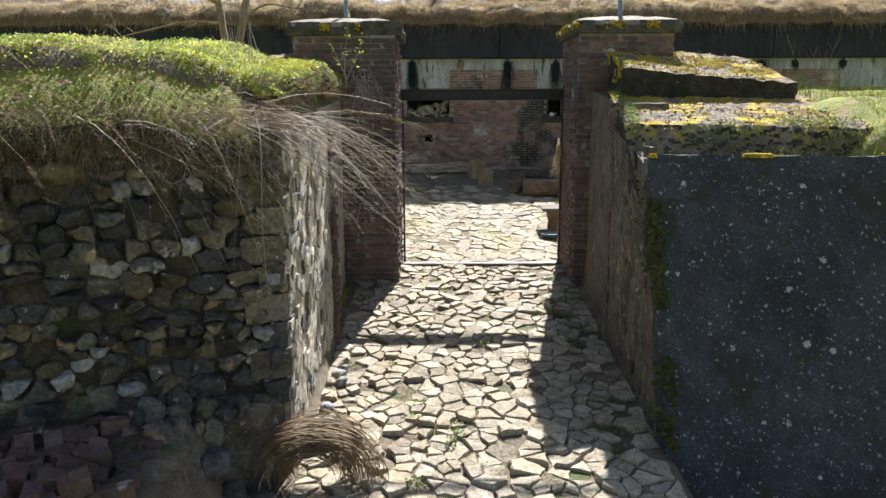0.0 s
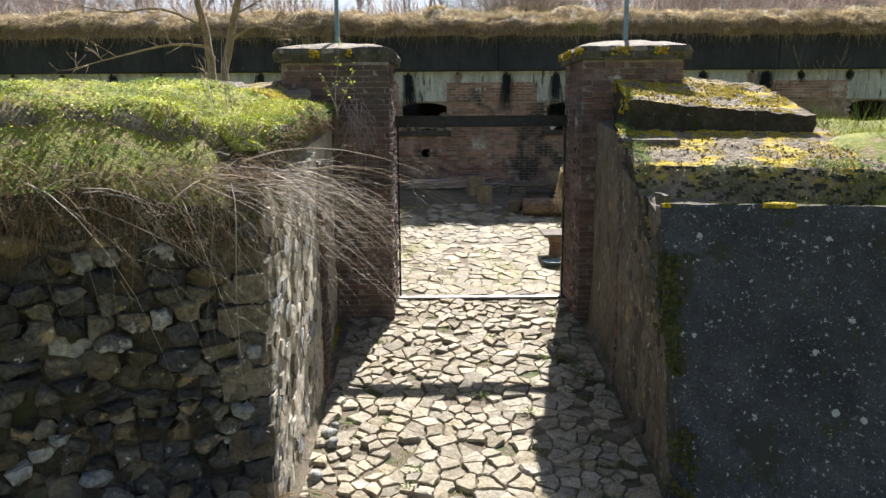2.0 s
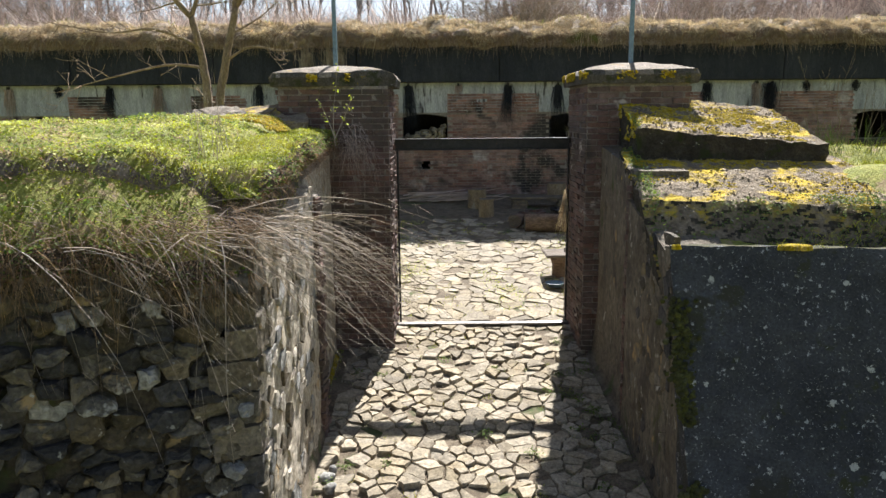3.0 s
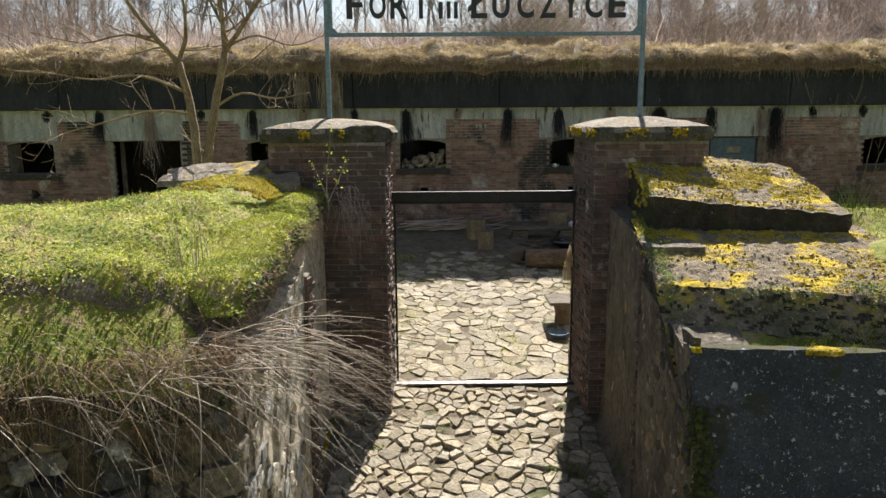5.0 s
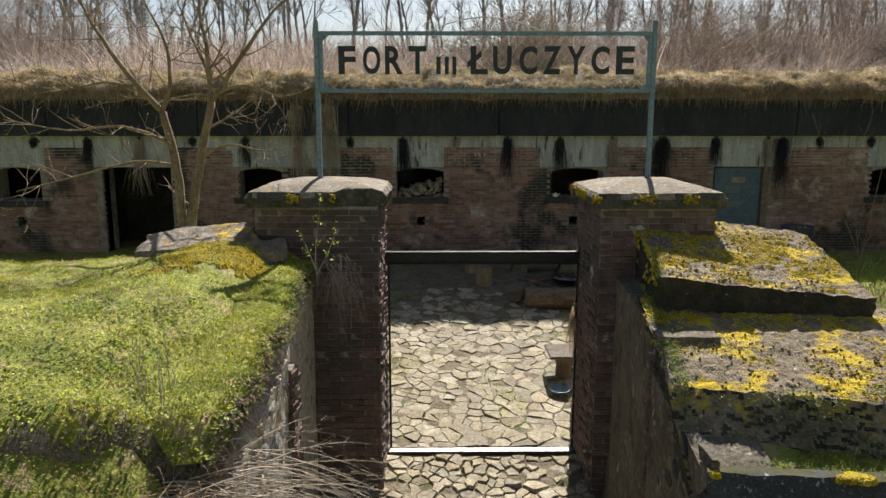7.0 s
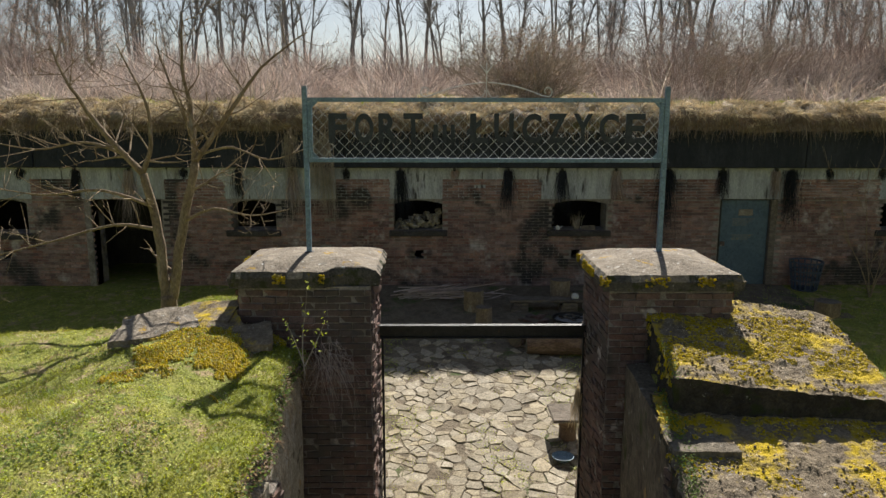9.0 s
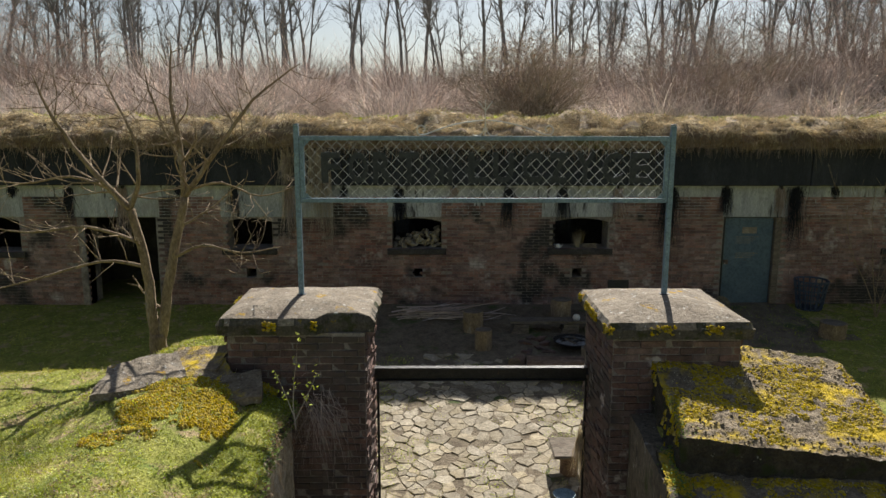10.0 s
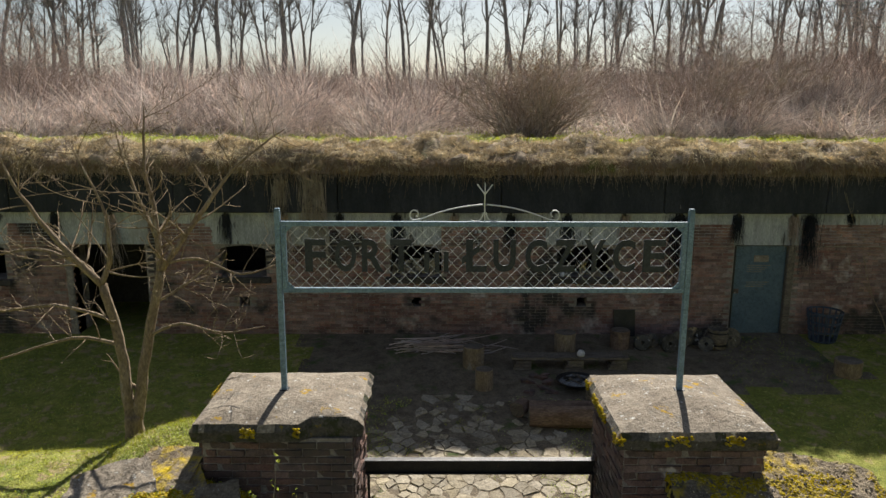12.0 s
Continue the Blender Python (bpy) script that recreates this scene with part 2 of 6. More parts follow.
M["osier"] = surf("brown_osier", (0.15, 0.10, 0.055), (0.27, 0.19, 0.10), 4, 0.8, 0.0, 30, island=0.4)
M["grass"] = surf("grass", (0.32, 0.37, 0.03), (0.54, 0.53, 0.06), 1.1, 0.7, 0.0, 20, island=0.4, trans=0.55)
M["clover"] = surf("clover_leaf", (0.24, 0.31, 0.035), (0.56, 0.58, 0.11), 2.2, 0.7, 0.0, 20, island=0.45, trans=0.45)
M["litter"] = surf("brown_litter", (0.20, 0.13, 0.075), (0.36, 0.25, 0.15), 2.2, 0.9, 0.0, 20, island=0.45, trans=0.25)
M["dark_moss"] = surf("dark_moss", (0.045, 0.05, 0.014), (0.09, 0.095, 0.025), 6, 0.95, 0.4, 60, island=0.3)
M["weed"] = surf("weed_leaf", (0.10, 0.16, 0.03), (0.17, 0.24, 0.05), 5, 0.8, 0.0, 20, island=0.3, trans=0.4)
M["thatch"] = surf("dead_grass_litter", (0.24, 0.18, 0.12), (0.38, 0.30, 0.21), 0.9, 0.95, 0.9, 14, [((0.13, 0.15, 0.04), 0.5, 0.60, 0.08)])
M["young_leaf"] = surf("young_leaf", (0.30, 0.36, 0.04), (0.42, 0.46, 0.07), 5, 0.7, 0.0, 20, island=0.2, trans=0.5)
# room surfaces and sills; the rooms' darkness is put into this colour
M["dark_room"] = surf("darkened_plaster", (0.05, 0.045, 0.04), (0.09, 0.08, 0.07), 2, 0.95, 0.3, 20)
M["ash"] = surf("ash", (0.10, 0.10, 0.10), (0.45, 0.45, 0.45), 25, 0.95, 0.5, 60)
M["white"] = surf("white_enamel", (0.68, 0.67, 0.64), (0.8, 0.79, 0.76), 9, 0.5, 0.1, 60)
M["plastic"] = surf("blue_plastic", (0.05, 0.07, 0.11), (0.075, 0.10, 0.15), 4, 0.5, 0.1, 60)

# ---- mesh helpers ----
R = random.Random(7)
G = np.random.default_rng(11)


def smooth(a, b, t):
    t = min(1.0, max(0.0, (t - a) / (b - a)))
    return t * t * (3 - 2 * t)


def mesh_of(name, verts, faces, material, smooth=False):
    me = bpy.data.meshes.new(name)
    me.from_pydata([tuple(v) for v in verts], [], faces)
    me.materials.append(material)
    if smooth:
        me.polygons.foreach_set("use_smooth", [True] * len(me.polygons))
    me.update()
    return me


def bm_mesh(name, bm, material, smooth=False):
    bmesh.ops.recalc_face_normals(bm, faces=bm.faces)
    me = bpy.data.meshes.new(name)
    bm.to_mesh(me)
    bm.free()
    me.materials.append(material)
    if smooth:
        me.polygons.foreach_set("use_smooth", [True] * len(me.polygons))
    return me


def part(name, data, parent, label="", m=None):
    ob = new(name, data)
    ob.parent = parent
    if m is not None:
        ob.matrix_basis = m
    if label:
        tagged(ob, label)
    return ob


def thing(name, label, category, at=(0, 0, 0), data=None, group="", kind="", rz=0):
    ob = new(name, data)
    ob.matrix_basis = pose(*at, 0, 0, rz)
    return tagged(ob, label, category, group, kind)


def add_box(bm, lo, hi, bevel=0.0, m=None):
    c = [(a + b) / 2 for a, b in zip(lo, hi)]
    s = [abs(b - a) for a, b in zip(lo, hi)]
    mat = Matrix.Translation(c) @ Matrix.Diagonal((*s, 1))
    r = bmesh.ops.create_cube(bm, size=1.0, matrix=(m @ mat) if m is not None else mat)
    if bevel:
        es = list({e for v in r["verts"] for e in v.link_edges})
        bmesh.ops.bevel(bm, geom=es, offset=bevel, segments=1, affect="EDGES")
    return r


def box(name, lo, hi, material, parent=None, bevel=0.0, label=""):
    bm = bmesh.new()
    add_box(bm, lo, hi, bevel)
    me = bm_mesh(name, bm, material)
    return part(name, me, parent, label) if parent else new(name, me)


def rough_block(bm_or_none, corners, cuts=4, amp=0.03, freq=3.0, seed=0.0, grain=0.12):
    """A block from 8 corners (bottom four, top four, each round), cut finely and roughened."""
    bm = bmesh.new()
    vs = [bm.verts.new(c) for c in corners]
    for f in ((0, 3, 2, 1), (4, 5, 6, 7), (0, 1, 5, 4), (1, 2, 6, 5), (2, 3, 7, 6), (3, 0, 4, 7)):
        bm.faces.new([vs[i] for i in f])
    for _ in range(cuts):
        bmesh.ops.subdivide_edges(bm, edges=[e for e in bm.edges if e.calc_length() > grain], cuts=1, use_grid_fill=True)
    for v in bm.verts:
        n = noise.noise_vector(v.co * freq + Vector((seed, 0, 0))) + 0.5 * noise.noise_vector(v.co * freq * 2.7 + Vector((0, seed, 0)))
        v.co += n * amp
    return bm


def tube(pts, radii, sides=6, verts=None, faces=None):
    """Adds a tapered tube along pts to the lists verts, faces."""
    verts = [] if verts is None else verts
    faces = [] if faces is None else faces
    base = len(verts)
    n = len(pts)
    for i, p in enumerate(pts):
        p = Vector(p)
        d = (Vector(pts[min(i + 1, n - 1)]) - Vector(pts[max(i - 1, 0)])).normalized()
        a = d.cross(Vector((0.31, 0.17, 0.94)))
        if a.length < 0.05:
            a = d.cross(Vector((1, 0, 0)))
        a.normalize()
        b = d.cross(a)
        for k in range(sides):
            t = 2 * math.pi * k / sides
            verts.append(p + (a * math.cos(t) + b * math.sin(t)) * radii[i])
    for i in range(n - 1):
        for k in range(sides):
            k2 = (k + 1) % sides
            faces.append((base + i * sides + k, base + i * sides + k2, base + (i + 1) * sides + k2, base + (i + 1) * sides + k))
    faces.append(tuple(base + k for k in range(sides))[::-1])
    faces.append(tuple(base + (n - 1) * sides + k for k in range(sides)))
    return verts, faces


def strands(name, root, way, length, width, droop, material, segs=3, sides=3):
    """Many thin tapering stems in one mesh: root and way are n x 3; droop bends them downward (up: minus)."""
    n = len(root)
    way = way / np.linalg.norm(way, axis=1, keepdims=True)
    ref = G.normal(size=(n, 3))
    a = np.cross(way, ref)
    a /= np.linalg.norm(a, axis=1, keepdims=True)
    b = np.cross(way, a)
    phase, freq = G.uniform(0, 6.28, n), G.uniform(2.0, 6.0, n)
    V = np.zeros((n, segs + 1, sides, 3))
    for i in range(segs + 1):
        t = i / segs
        c = root + way * (length * t)[:, None]
        c[:, 2] -= droop * length * t * t
        c = c + a * (np.sin(t * freq + phase) - np.sin(phase))[:, None] * (length * 0.045)[:, None]
        w = width * (1 - 0.85 * t)
        for k in range(sides):
            an = 2 * math.pi * k / sides
            V[:, i, k] = c + (a * math.cos(an) + b * math.sin(an)) * w[:, None]
    idx = np.arange(n * (segs + 1) * sides).reshape(n, segs + 1, sides)
    F = []
    ring = sides if sides > 2 else 1
    for i in range(segs):
        for k in range(ring):
            k2 = (k + 1) % sides
            F.append(np.stack([idx[:, i, k], idx[:, i, k2], idx[:, i + 1, k2], idx[:, i + 1, k]], 1))
    F = np.concatenate(F)
    me = bpy.data.meshes.new(name)
    me.vertices.add(V.size // 3)
    me.vertices.foreach_set("co", V.reshape(-1))
    me.loops.add(F.size)
    me.loops.foreach_set("vertex_index", F.reshape(-1).astype(np.int32))
    me.polygons.add(len(F))
    me.polygons.foreach_set("loop_start", np.arange(0, F.size, 4, dtype=np.int32))
    me.update(calc_edges=True)
    me.validate()
    me.materials.append(material)
    return me


def cells(pts, bounds, gap=0.0):
    """Voronoi cells of pts inside bounds (x0, y0, x1, y1), as polygons."""
    pts = np.asarray(pts)
    out = []
    for i, p in enumerate(pts):
        poly = [(bounds[0], bounds[1]), (bounds[2], bounds[1]), (bounds[2], bounds[3]), (bounds[0], bounds[3])]
        d = pts - p
        near = np.argsort((d * d).sum(1))[1:22]
        for j in near:
            q = pts[j]
            nx, ny = q - p
            ln = math.hypot(nx, ny)
            if ln < 1e-6:
                continue
            nx, ny = nx / ln, ny / ln
            lim = nx * (p[0] + q[0]) / 2 + ny * (p[1] + q[1]) / 2 - gap / 2
            res = []
            for k in range(len(poly)):
                A, B = poly[k], poly[(k + 1) % len(poly)]
                da, db = nx * A[0] + ny * A[1] - lim, nx * B[0] + ny * B[1] - lim
                if da <= 0:
                    res.append(A)
                if (da < 0) != (db < 0):
                    t = da / (da - db)
                    res.append((A[0] + (B[0] - A[0]) * t, A[1] + (B[1] - A[1]) * t))
            poly = res
            if len(poly) < 3:
                break
        if len(poly) >= 3:
            out.append((p, poly))
    return out


def clean_poly(poly, least=0.02):
    res = []
    for q in poly:
        if not res or math.dist(q, res[-1]) > least:
            res.append(q)
    while len(res) > 2 and math.dist(res[0], res[-1]) < least:
        res.pop()
    return res


def slab_geo(poly, centre, depth, bulge, soft=0.82, rough=0.01, rnd=R, lean=0.12):
    """A stone from a plane polygon: base ring, a middle ring at full size, a narrower top ring and a top point. Local z is its height."""
    v, f = [], []
    n = len(poly)
    cx, cy = centre
    rings = ((1.0, -depth), (1.0, bulge * 0.45), (soft, bulge))
    tilt = (rnd.uniform(-1, 1) * lean, rnd.uniform(-1, 1) * lean)
    for s, z in rings:
        for x, y in poly:
            dx, dy = (x - cx) * s, (y - cy) * s
            zz = z + (dx * tilt[0] + dy * tilt[1] if z > 0 else 0)
            v.append((dx + rnd.uniform(-rough, rough), dy + rnd.uniform(-rough, rough), zz + rnd.uniform(-rough, rough) * 0.5))
    v.append((0, 0, bulge * 1.06))
    for r in range(2):
        for k in range(n):
            k2 = (k + 1) % n
            f.append((r * n + k, r * n + k2, (r + 1) * n + k2, (r + 1) * n + k))
    for k in range(n):
        f.append((2 * n + k, 2 * n + (k + 1) % n, 3 * n))
    return v, f


def facing(origin, u, n):
    """Matrix whose x runs along u, z along n (outward), y upward-ish."""
    u, n = Vector(u).normalized(), Vector(n).normalized()
    v = n.cross(u)
    m = Matrix((u, v, n)).transposed().to_4x4()
    m.translation = origin
    return m


def merge(store, v, f, m):
    base = len(store[0])
    store[0].extend(m @ Vector(p) for p in v)
    store[1].extend(tuple(base + i for i in q) for q in f)


def pieces(name, items, parent, mat_one, mat_rest, near, most=290, smooth_shade=False):
    """items: (centre, mesh or (verts, faces), matrix). The ones closest to near become parts, the rest one joined part."""
    items.sort(key=lambda it: (Vector(it[0]) - Vector(near)).length)
    rest = ([], [])
    for k, (c, geo, m) in enumerate(items):
        if k < most:
            me = geo if isinstance(geo, bpy.types.Mesh) else mesh_of(name, geo[0], geo[1], R.choice(mat_one) if isinstance(mat_one, list) else mat_one, smooth_shade)
            part(name, me, parent, m=m)
        else:
            if isinstance(geo, bpy.types.Mesh):
                geo = UNIT[geo.name]
            merge(rest, geo[0], geo[1], m)
    if rest[0]:
        tagged(part(name + "_rest", mesh_of(name + "_rest", rest[0], rest[1], mat_rest, smooth_shade), parent), kind="stuff")


UNIT = {}


def boulder_geo(poly, centre, deep, bulge, soft, rough):
    """A rough stone: several rings over a plane polygon, knocked about by noise."""
    v, f = [], []
    n = len(poly)
    off = Vector((R.uniform(0, 50), R.uniform(0, 50), R.uniform(0, 50)))
    tip = 0.35 * min(1.0, bulge / 0.05)
    slope = (R.uniform(-tip, tip), R.uniform(-tip, tip))
    for s, z in ((0.97, -deep), (1.0, 0.25 * bulge), (0.95, 0.7 * bulge), (soft, bulge), (soft * 0.5, bulge * 1.1)):
        for x, y in poly:
            dx, dy = (x - centre[0]) * s, (y - centre[1]) * s
            p = Vector((dx, dy, z + (slope[0] * dx + slope[1] * dy) * max(0.0, z) / bulge))
            v.append(p + noise.noise_vector(p * 9 + off) * rough * 1.6 + noise.noise_vector(p * 25 + off) * rough * 0.6)
    v.append(Vector((0, 0, bulge * 1.12)))
    for r in range(4):
        for k in range(n):
            k2 = (k + 1) % n
            f.append((r * n + k, r * n + k2, (r + 1) * n + k2, (r + 1) * n + k))
    f += [(4 * n + k, 4 * n + (k + 1) % n, 5 * n) for k in range(n)]
    return v, f


def unit_bricks(material, w, h, rough, count=6):
    res = []
    for _ in range(count):
        p = [(-w / 2, -h / 2), (w / 2, -h / 2), (w / 2, h / 2), (-w / 2, h / 2)]
        v, f = slab_geo(p, (0, 0), 0.05, 0.011, 0.96, rough)
        me = mesh_of("brick", v, f, material)
        UNIT[me.name] = (v, f)
        res.append(me)
    return res


def brick_face(origin, u, n, W, H, units, bl=0.28, bh=0.077, holes=(), miss=0.0, depth=0.012, top=None):
    """Items of a running-bond brick face W wide and H high from its lower left corner."""
    m0 = facing(origin, u, n)
    out = []
    row = 0
    y = bh / 2
    while y < H:
        x = -bl / 2 if row % 2 else 0.0
        while x < W - 0.03:
            x0, x1 = max(x, 0), min(x + bl, W)
            cx = (x0 + x1) / 2
            ok = x1 - x0 > 0.05 and not any(a < cx + 0.06 and cx - 0.06 < c and b < y < d for a, b, c, d in holes)
            if ok and top is not None and y > top(cx):
                ok = False
            if ok and R.random() >= miss:
                s = (x1 - x0 - 0.012) / (bl - 0.012)
                m = m0 @ Matrix.Translation((cx, y, R.uniform(-0.5, 0.7) * depth)) @ Matrix.Rotation(R.gauss(0, 0.008), 4, "Z") @ Matrix.Diagonal((s, 1, 1, 1))
                out.append((m.translation.copy(), R.choice(units), m))
            x += bl
        y += bh
        row += 1
    return out


# ---- ground ----
def road_z(y):
    return -0.12 * (10.87 - y) if y < 10.87 else 0.085 * (min(y, 21.3) - 10.87)


def front_left(x):
    return 5.25 + 0.45 * (x + 1.12)


def bumps(x, y, f=1.0):
    return noise.noise(Vector((x * f, y * f, 3.7)))


def ground_z(x, y):
    z = max(road_z(y), -1.3)
    if y > 24.0:
        hill = 5.45 + 1.3 * smooth(27, 38, y) + 1.4 * smooth(34, 60, y) + 0.5 * bumps(x, y, 0.11) * smooth(27, 34, y)
        hill += 1.2 * smooth(14, 22, x) * smooth(28, 36, y)
        return z + (hill + 0.08 * bumps(x, y, 0.9) - z) * smooth(24.5, 24.9, y)
    if x < 0.6:
        top = 2.62 + 0.34 * smooth(-1.1, -2.0, x) * smooth(front_left(x), front_left(x) + 0.4, y) + 0.22 * smooth(6.5, 9.5, y) * smooth(-4.2, -1.8, x)
        top += 0.06 * bumps(x, y, 1.3) + 0.03 * bumps(x, y, 4.0) - 0.2 * smooth(-4, -9, x) - 0.26 * smooth(7.0, 9.8, y) * smooth(-2.6, -3.8, x)
        d = y - front_left(x)
        top += 0.16 * smooth(0.8, 2.0, d) * smooth(8.8, 7.0, y) - 0.42 * (1 - smooth(0.2, 0.68, d))
        sh = 0.15 * smooth(7.7, 8.0, y)
        w = smooth(-1.05 - sh, -1.2 - sh, x) * smooth(front_left(x) + 0.05, front_left(x) + 0.25, y) * (1 - smooth(11.0, 16.0, y)) * smooth(-24, -16, x)
        low = z + 0.75 * smooth(-1.3, -1.75, x) * smooth(1.0, 3.6, y) * (1 - smooth(5.5, 7, y)) if y < 7 else z
        z = low + (top - low) * w
    else:
        top = 1.75 + 0.32 * (y - 6.3) if y < 9.5 else 2.77
        top = min(top, 2.8) + 0.45 * smooth(4.2, 5.0, x) * (1 - smooth(7.5, 9, y)) + 0.05 * bumps(x, y, 1.3)
        w = smooth(2.36, 2.62, x) * smooth(6.1, 6.6, y) * (1 - smooth(9.3, 12.2, y)) * (1 - smooth(16, 24, x))
        z = z + (top - z) * w
    if x > 2.0:
        z -= 0.6 * smooth(2.3, 2.7, x) * (1 - smooth(5.2, 6.0, y)) * smooth(1.0, 4.0, y)
    return z + 0.02 * bumps(x, y, 2.1)


def graded(spans):
    out = []
    for a, b, s in spans:
        n = max(1, round((b - a) / s))
        out += [a + (b - a) * i / n for i in range(n)]
    return out + [spans[-1][1]]


gx = graded([(-420, -60, 60), (-60, -24, 3), (-24, -8, 0.6), (-8, -1.5, 0.16), (-1.5, -0.9, 0.06), (-0.9, 2.2, 0.16), (2.2, 2.8, 0.06), (2.8, 8, 0.16), (8, 24, 0.6), (24, 60, 3), (60, 420, 60)])
gy = graded([(-400, -40, 60), (-40, 2, 3), (2, 4, 0.3), (4, 13.5, 0.14), (13.5, 24.4, 0.35), (24.4, 25.0, 0.15), (25, 40, 0.6), (40, 80, 4), (80, 440, 60)])
gv = [(x, y, ground_z(x, y)) for y in gy for x in gx]
gf, gi = [], []
nx = len(gx)
for j in range(len(gy) - 1):
    for i in range(nx - 1):
        gf.append((j * nx + i, j * nx + i + 1, (j + 1) * nx + i + 1, (j + 1) * nx + i))
        cx, cy = (gx[i] + gx[i + 1]) / 2, (gy[j] + gy[j + 1]) / 2
        # last term: front slope coloured as darker soil, standing in for its own shade
        bare = (-1.3 < cx < 2.5 and 4.2 < cy < 11) or (cy <= 4.2 and abs(cx - 0.6 + 0.9 * bumps(cx, cy, 0.6)) < 1.9) or (11 <= cy < 21.5 and abs(cx - 2.3 + 0.9 * bumps(cx, cy, 0.5) + 0.9 * bumps(cx, cy, 1.6)) < 3.2 + 0.28 * (cy - 13)) or (18.6 + 0.9 * bumps(cx, cy, 0.9) < cy < 21.5 and -1 < cx < 9.8 + bumps(cx, cy, 1.2)) or (-5 < cx < -1.2 and 2.6 < cy < 5) or (cx < -1.3 and cy < front_left(cx) + 0.55 + 0.15 * bumps(cx, cy, 2.0) and 2.6 < cy < 6)
        gi.append(1 if bare else 2 if cy > 28.0 + 1.5 * bumps(cx, 3.0, 0.35) else 0)
ground = new("ground", mesh_of("ground", gv, gf, M["turf"], True))
ground.data.materials.append(M["soil"])
ground.data.materials.append(M["thatch"])
ground.data.polygons.foreach_set("material_index", gi)
tagged(ground, "grassy earth ground with bare trodden soil", "ground", kind="structure")

# ---- paving of flat field stones ----
paving = tagged(new("pavement"), "irregular pale flagstone paving with grassy joints", "pavement", kind="structure")


def flagstones(x0, y0, x1, y1, size, skip):
    pts, rad = [], []
    tries = int((x1 - x0) * (y1 - y0) / size / size * 45)
    for k in range(tries):
        r = size * (R.uniform(0.5, 2.0) if k < tries / 5 else R.uniform(0.3, 0.7))
        p = (R.uniform(x0, x1), R.uniform(y0, y1))
        if all(((p[0] - q[0]) / 1.5) ** 2 + ((p[1] - q[1]) / 0.75) ** 2 > (0.5 * (r + s)) ** 2 for q, s in zip(pts, rad)):
            pts.append(p)
            rad.append(r)
    out = []
    for c, poly in cells(pts, (x0, y0, x1, y1), 0.016):
        poly = clean_poly(poly, 0.035)
        if len(poly) < 3 or skip(*c):
            continue
        # chipped outlines: an extra corner on long edges
        p2 = []
        for a, b in zip(poly, poly[1:] + poly[:1]):
            p2.append(a)
            m_ = int(math.dist(a, b) / 0.07)
            for q in range(1, m_ + 1):
                t = (q + R.uniform(-0.3, 0.3)) / (m_ + 1)
                k = R.uniform(-0.03, 0.09)
                mx, my = a[0] + (b[0] - a[0]) * t, a[1] + (b[1] - a[1]) * t
                p2.append((mx + (c[0] - mx) * k, my + (c[1] - my) * k))
        hgt = R.uniform(0.006, 0.022) if c[1] > 10.9 else R.uniform(0.012, 0.05)
        v, f = slab_geo(p2, c, 0.06, hgt, R.uniform(0.9, 0.97), 0.008, R, 0.07)
        m = Matrix.Translation((c[0], c[1], ground_z(*c) + R.uniform(-0.012, 0.012)))
        m = m @ Matrix.Rotation(0.1 + R.gauss(0.02, 0.085 if c[1] < 10.9 else 0.025), 4, "X") @ Matrix.Rotation(R.gauss(0, 0.07 if c[1] < 10.9 else 0.025), 4, "Y")
        out.append((m.translation.copy(), (v, f), m))
    return out


def in_passage(x, y):
    hole = 0.12 if y < 8.3 else 0.05
    edge = 0.22 * max(0, x - 1.75) * 2 + (0.25 if y > 8.5 and x > 1.7 else 0)
    return R.random() < hole + edge or not (-1.02 < x < 2.28)


def in_yard(x, y):
    half = 2.0 - 0.9 * smooth(15.5, 18.2, y)
    return abs(x - 1.15 - 0.25 * bumps(x, y, 0.8)) > half + 0.3 * bumps(y, x, 1.1) or R.random() < 0.05 + 0.5 * smooth(15.2, 17.6, y)


stones = flagstones(-1.02, 4.2, 2.28, 10.75, 0.2, in_passage)
stones += flagstones(-1.2, 11.02, 3.4, 18.0, 0.27, in_yard)
pieces("flagstone", stones, paving, M["flag"], M["flag_j"], (0.6, 7.5, -0.4))

# ---- left wing wall: rubble front and dressed inner face ----
wall_left = tagged(new("wall_left", bm_mesh("wall_left", rough_block(None, [(-1.16, 5.29, -1.3), (-4.8, 3.66, -1.3), (-5.0, 4.3, -1.3), (-1.6, 5.8, -1.3), (-1.16, 5.29, 2.1), (-4.8, 3.66, 2.36), (-5.0, 4.3, 2.36), (-1.6, 5.8, 2.2)], 5, 0.03, 4.0), M["mortar"])),
                   "overgrown rubble stone retaining wall", "wall", kind="structure")


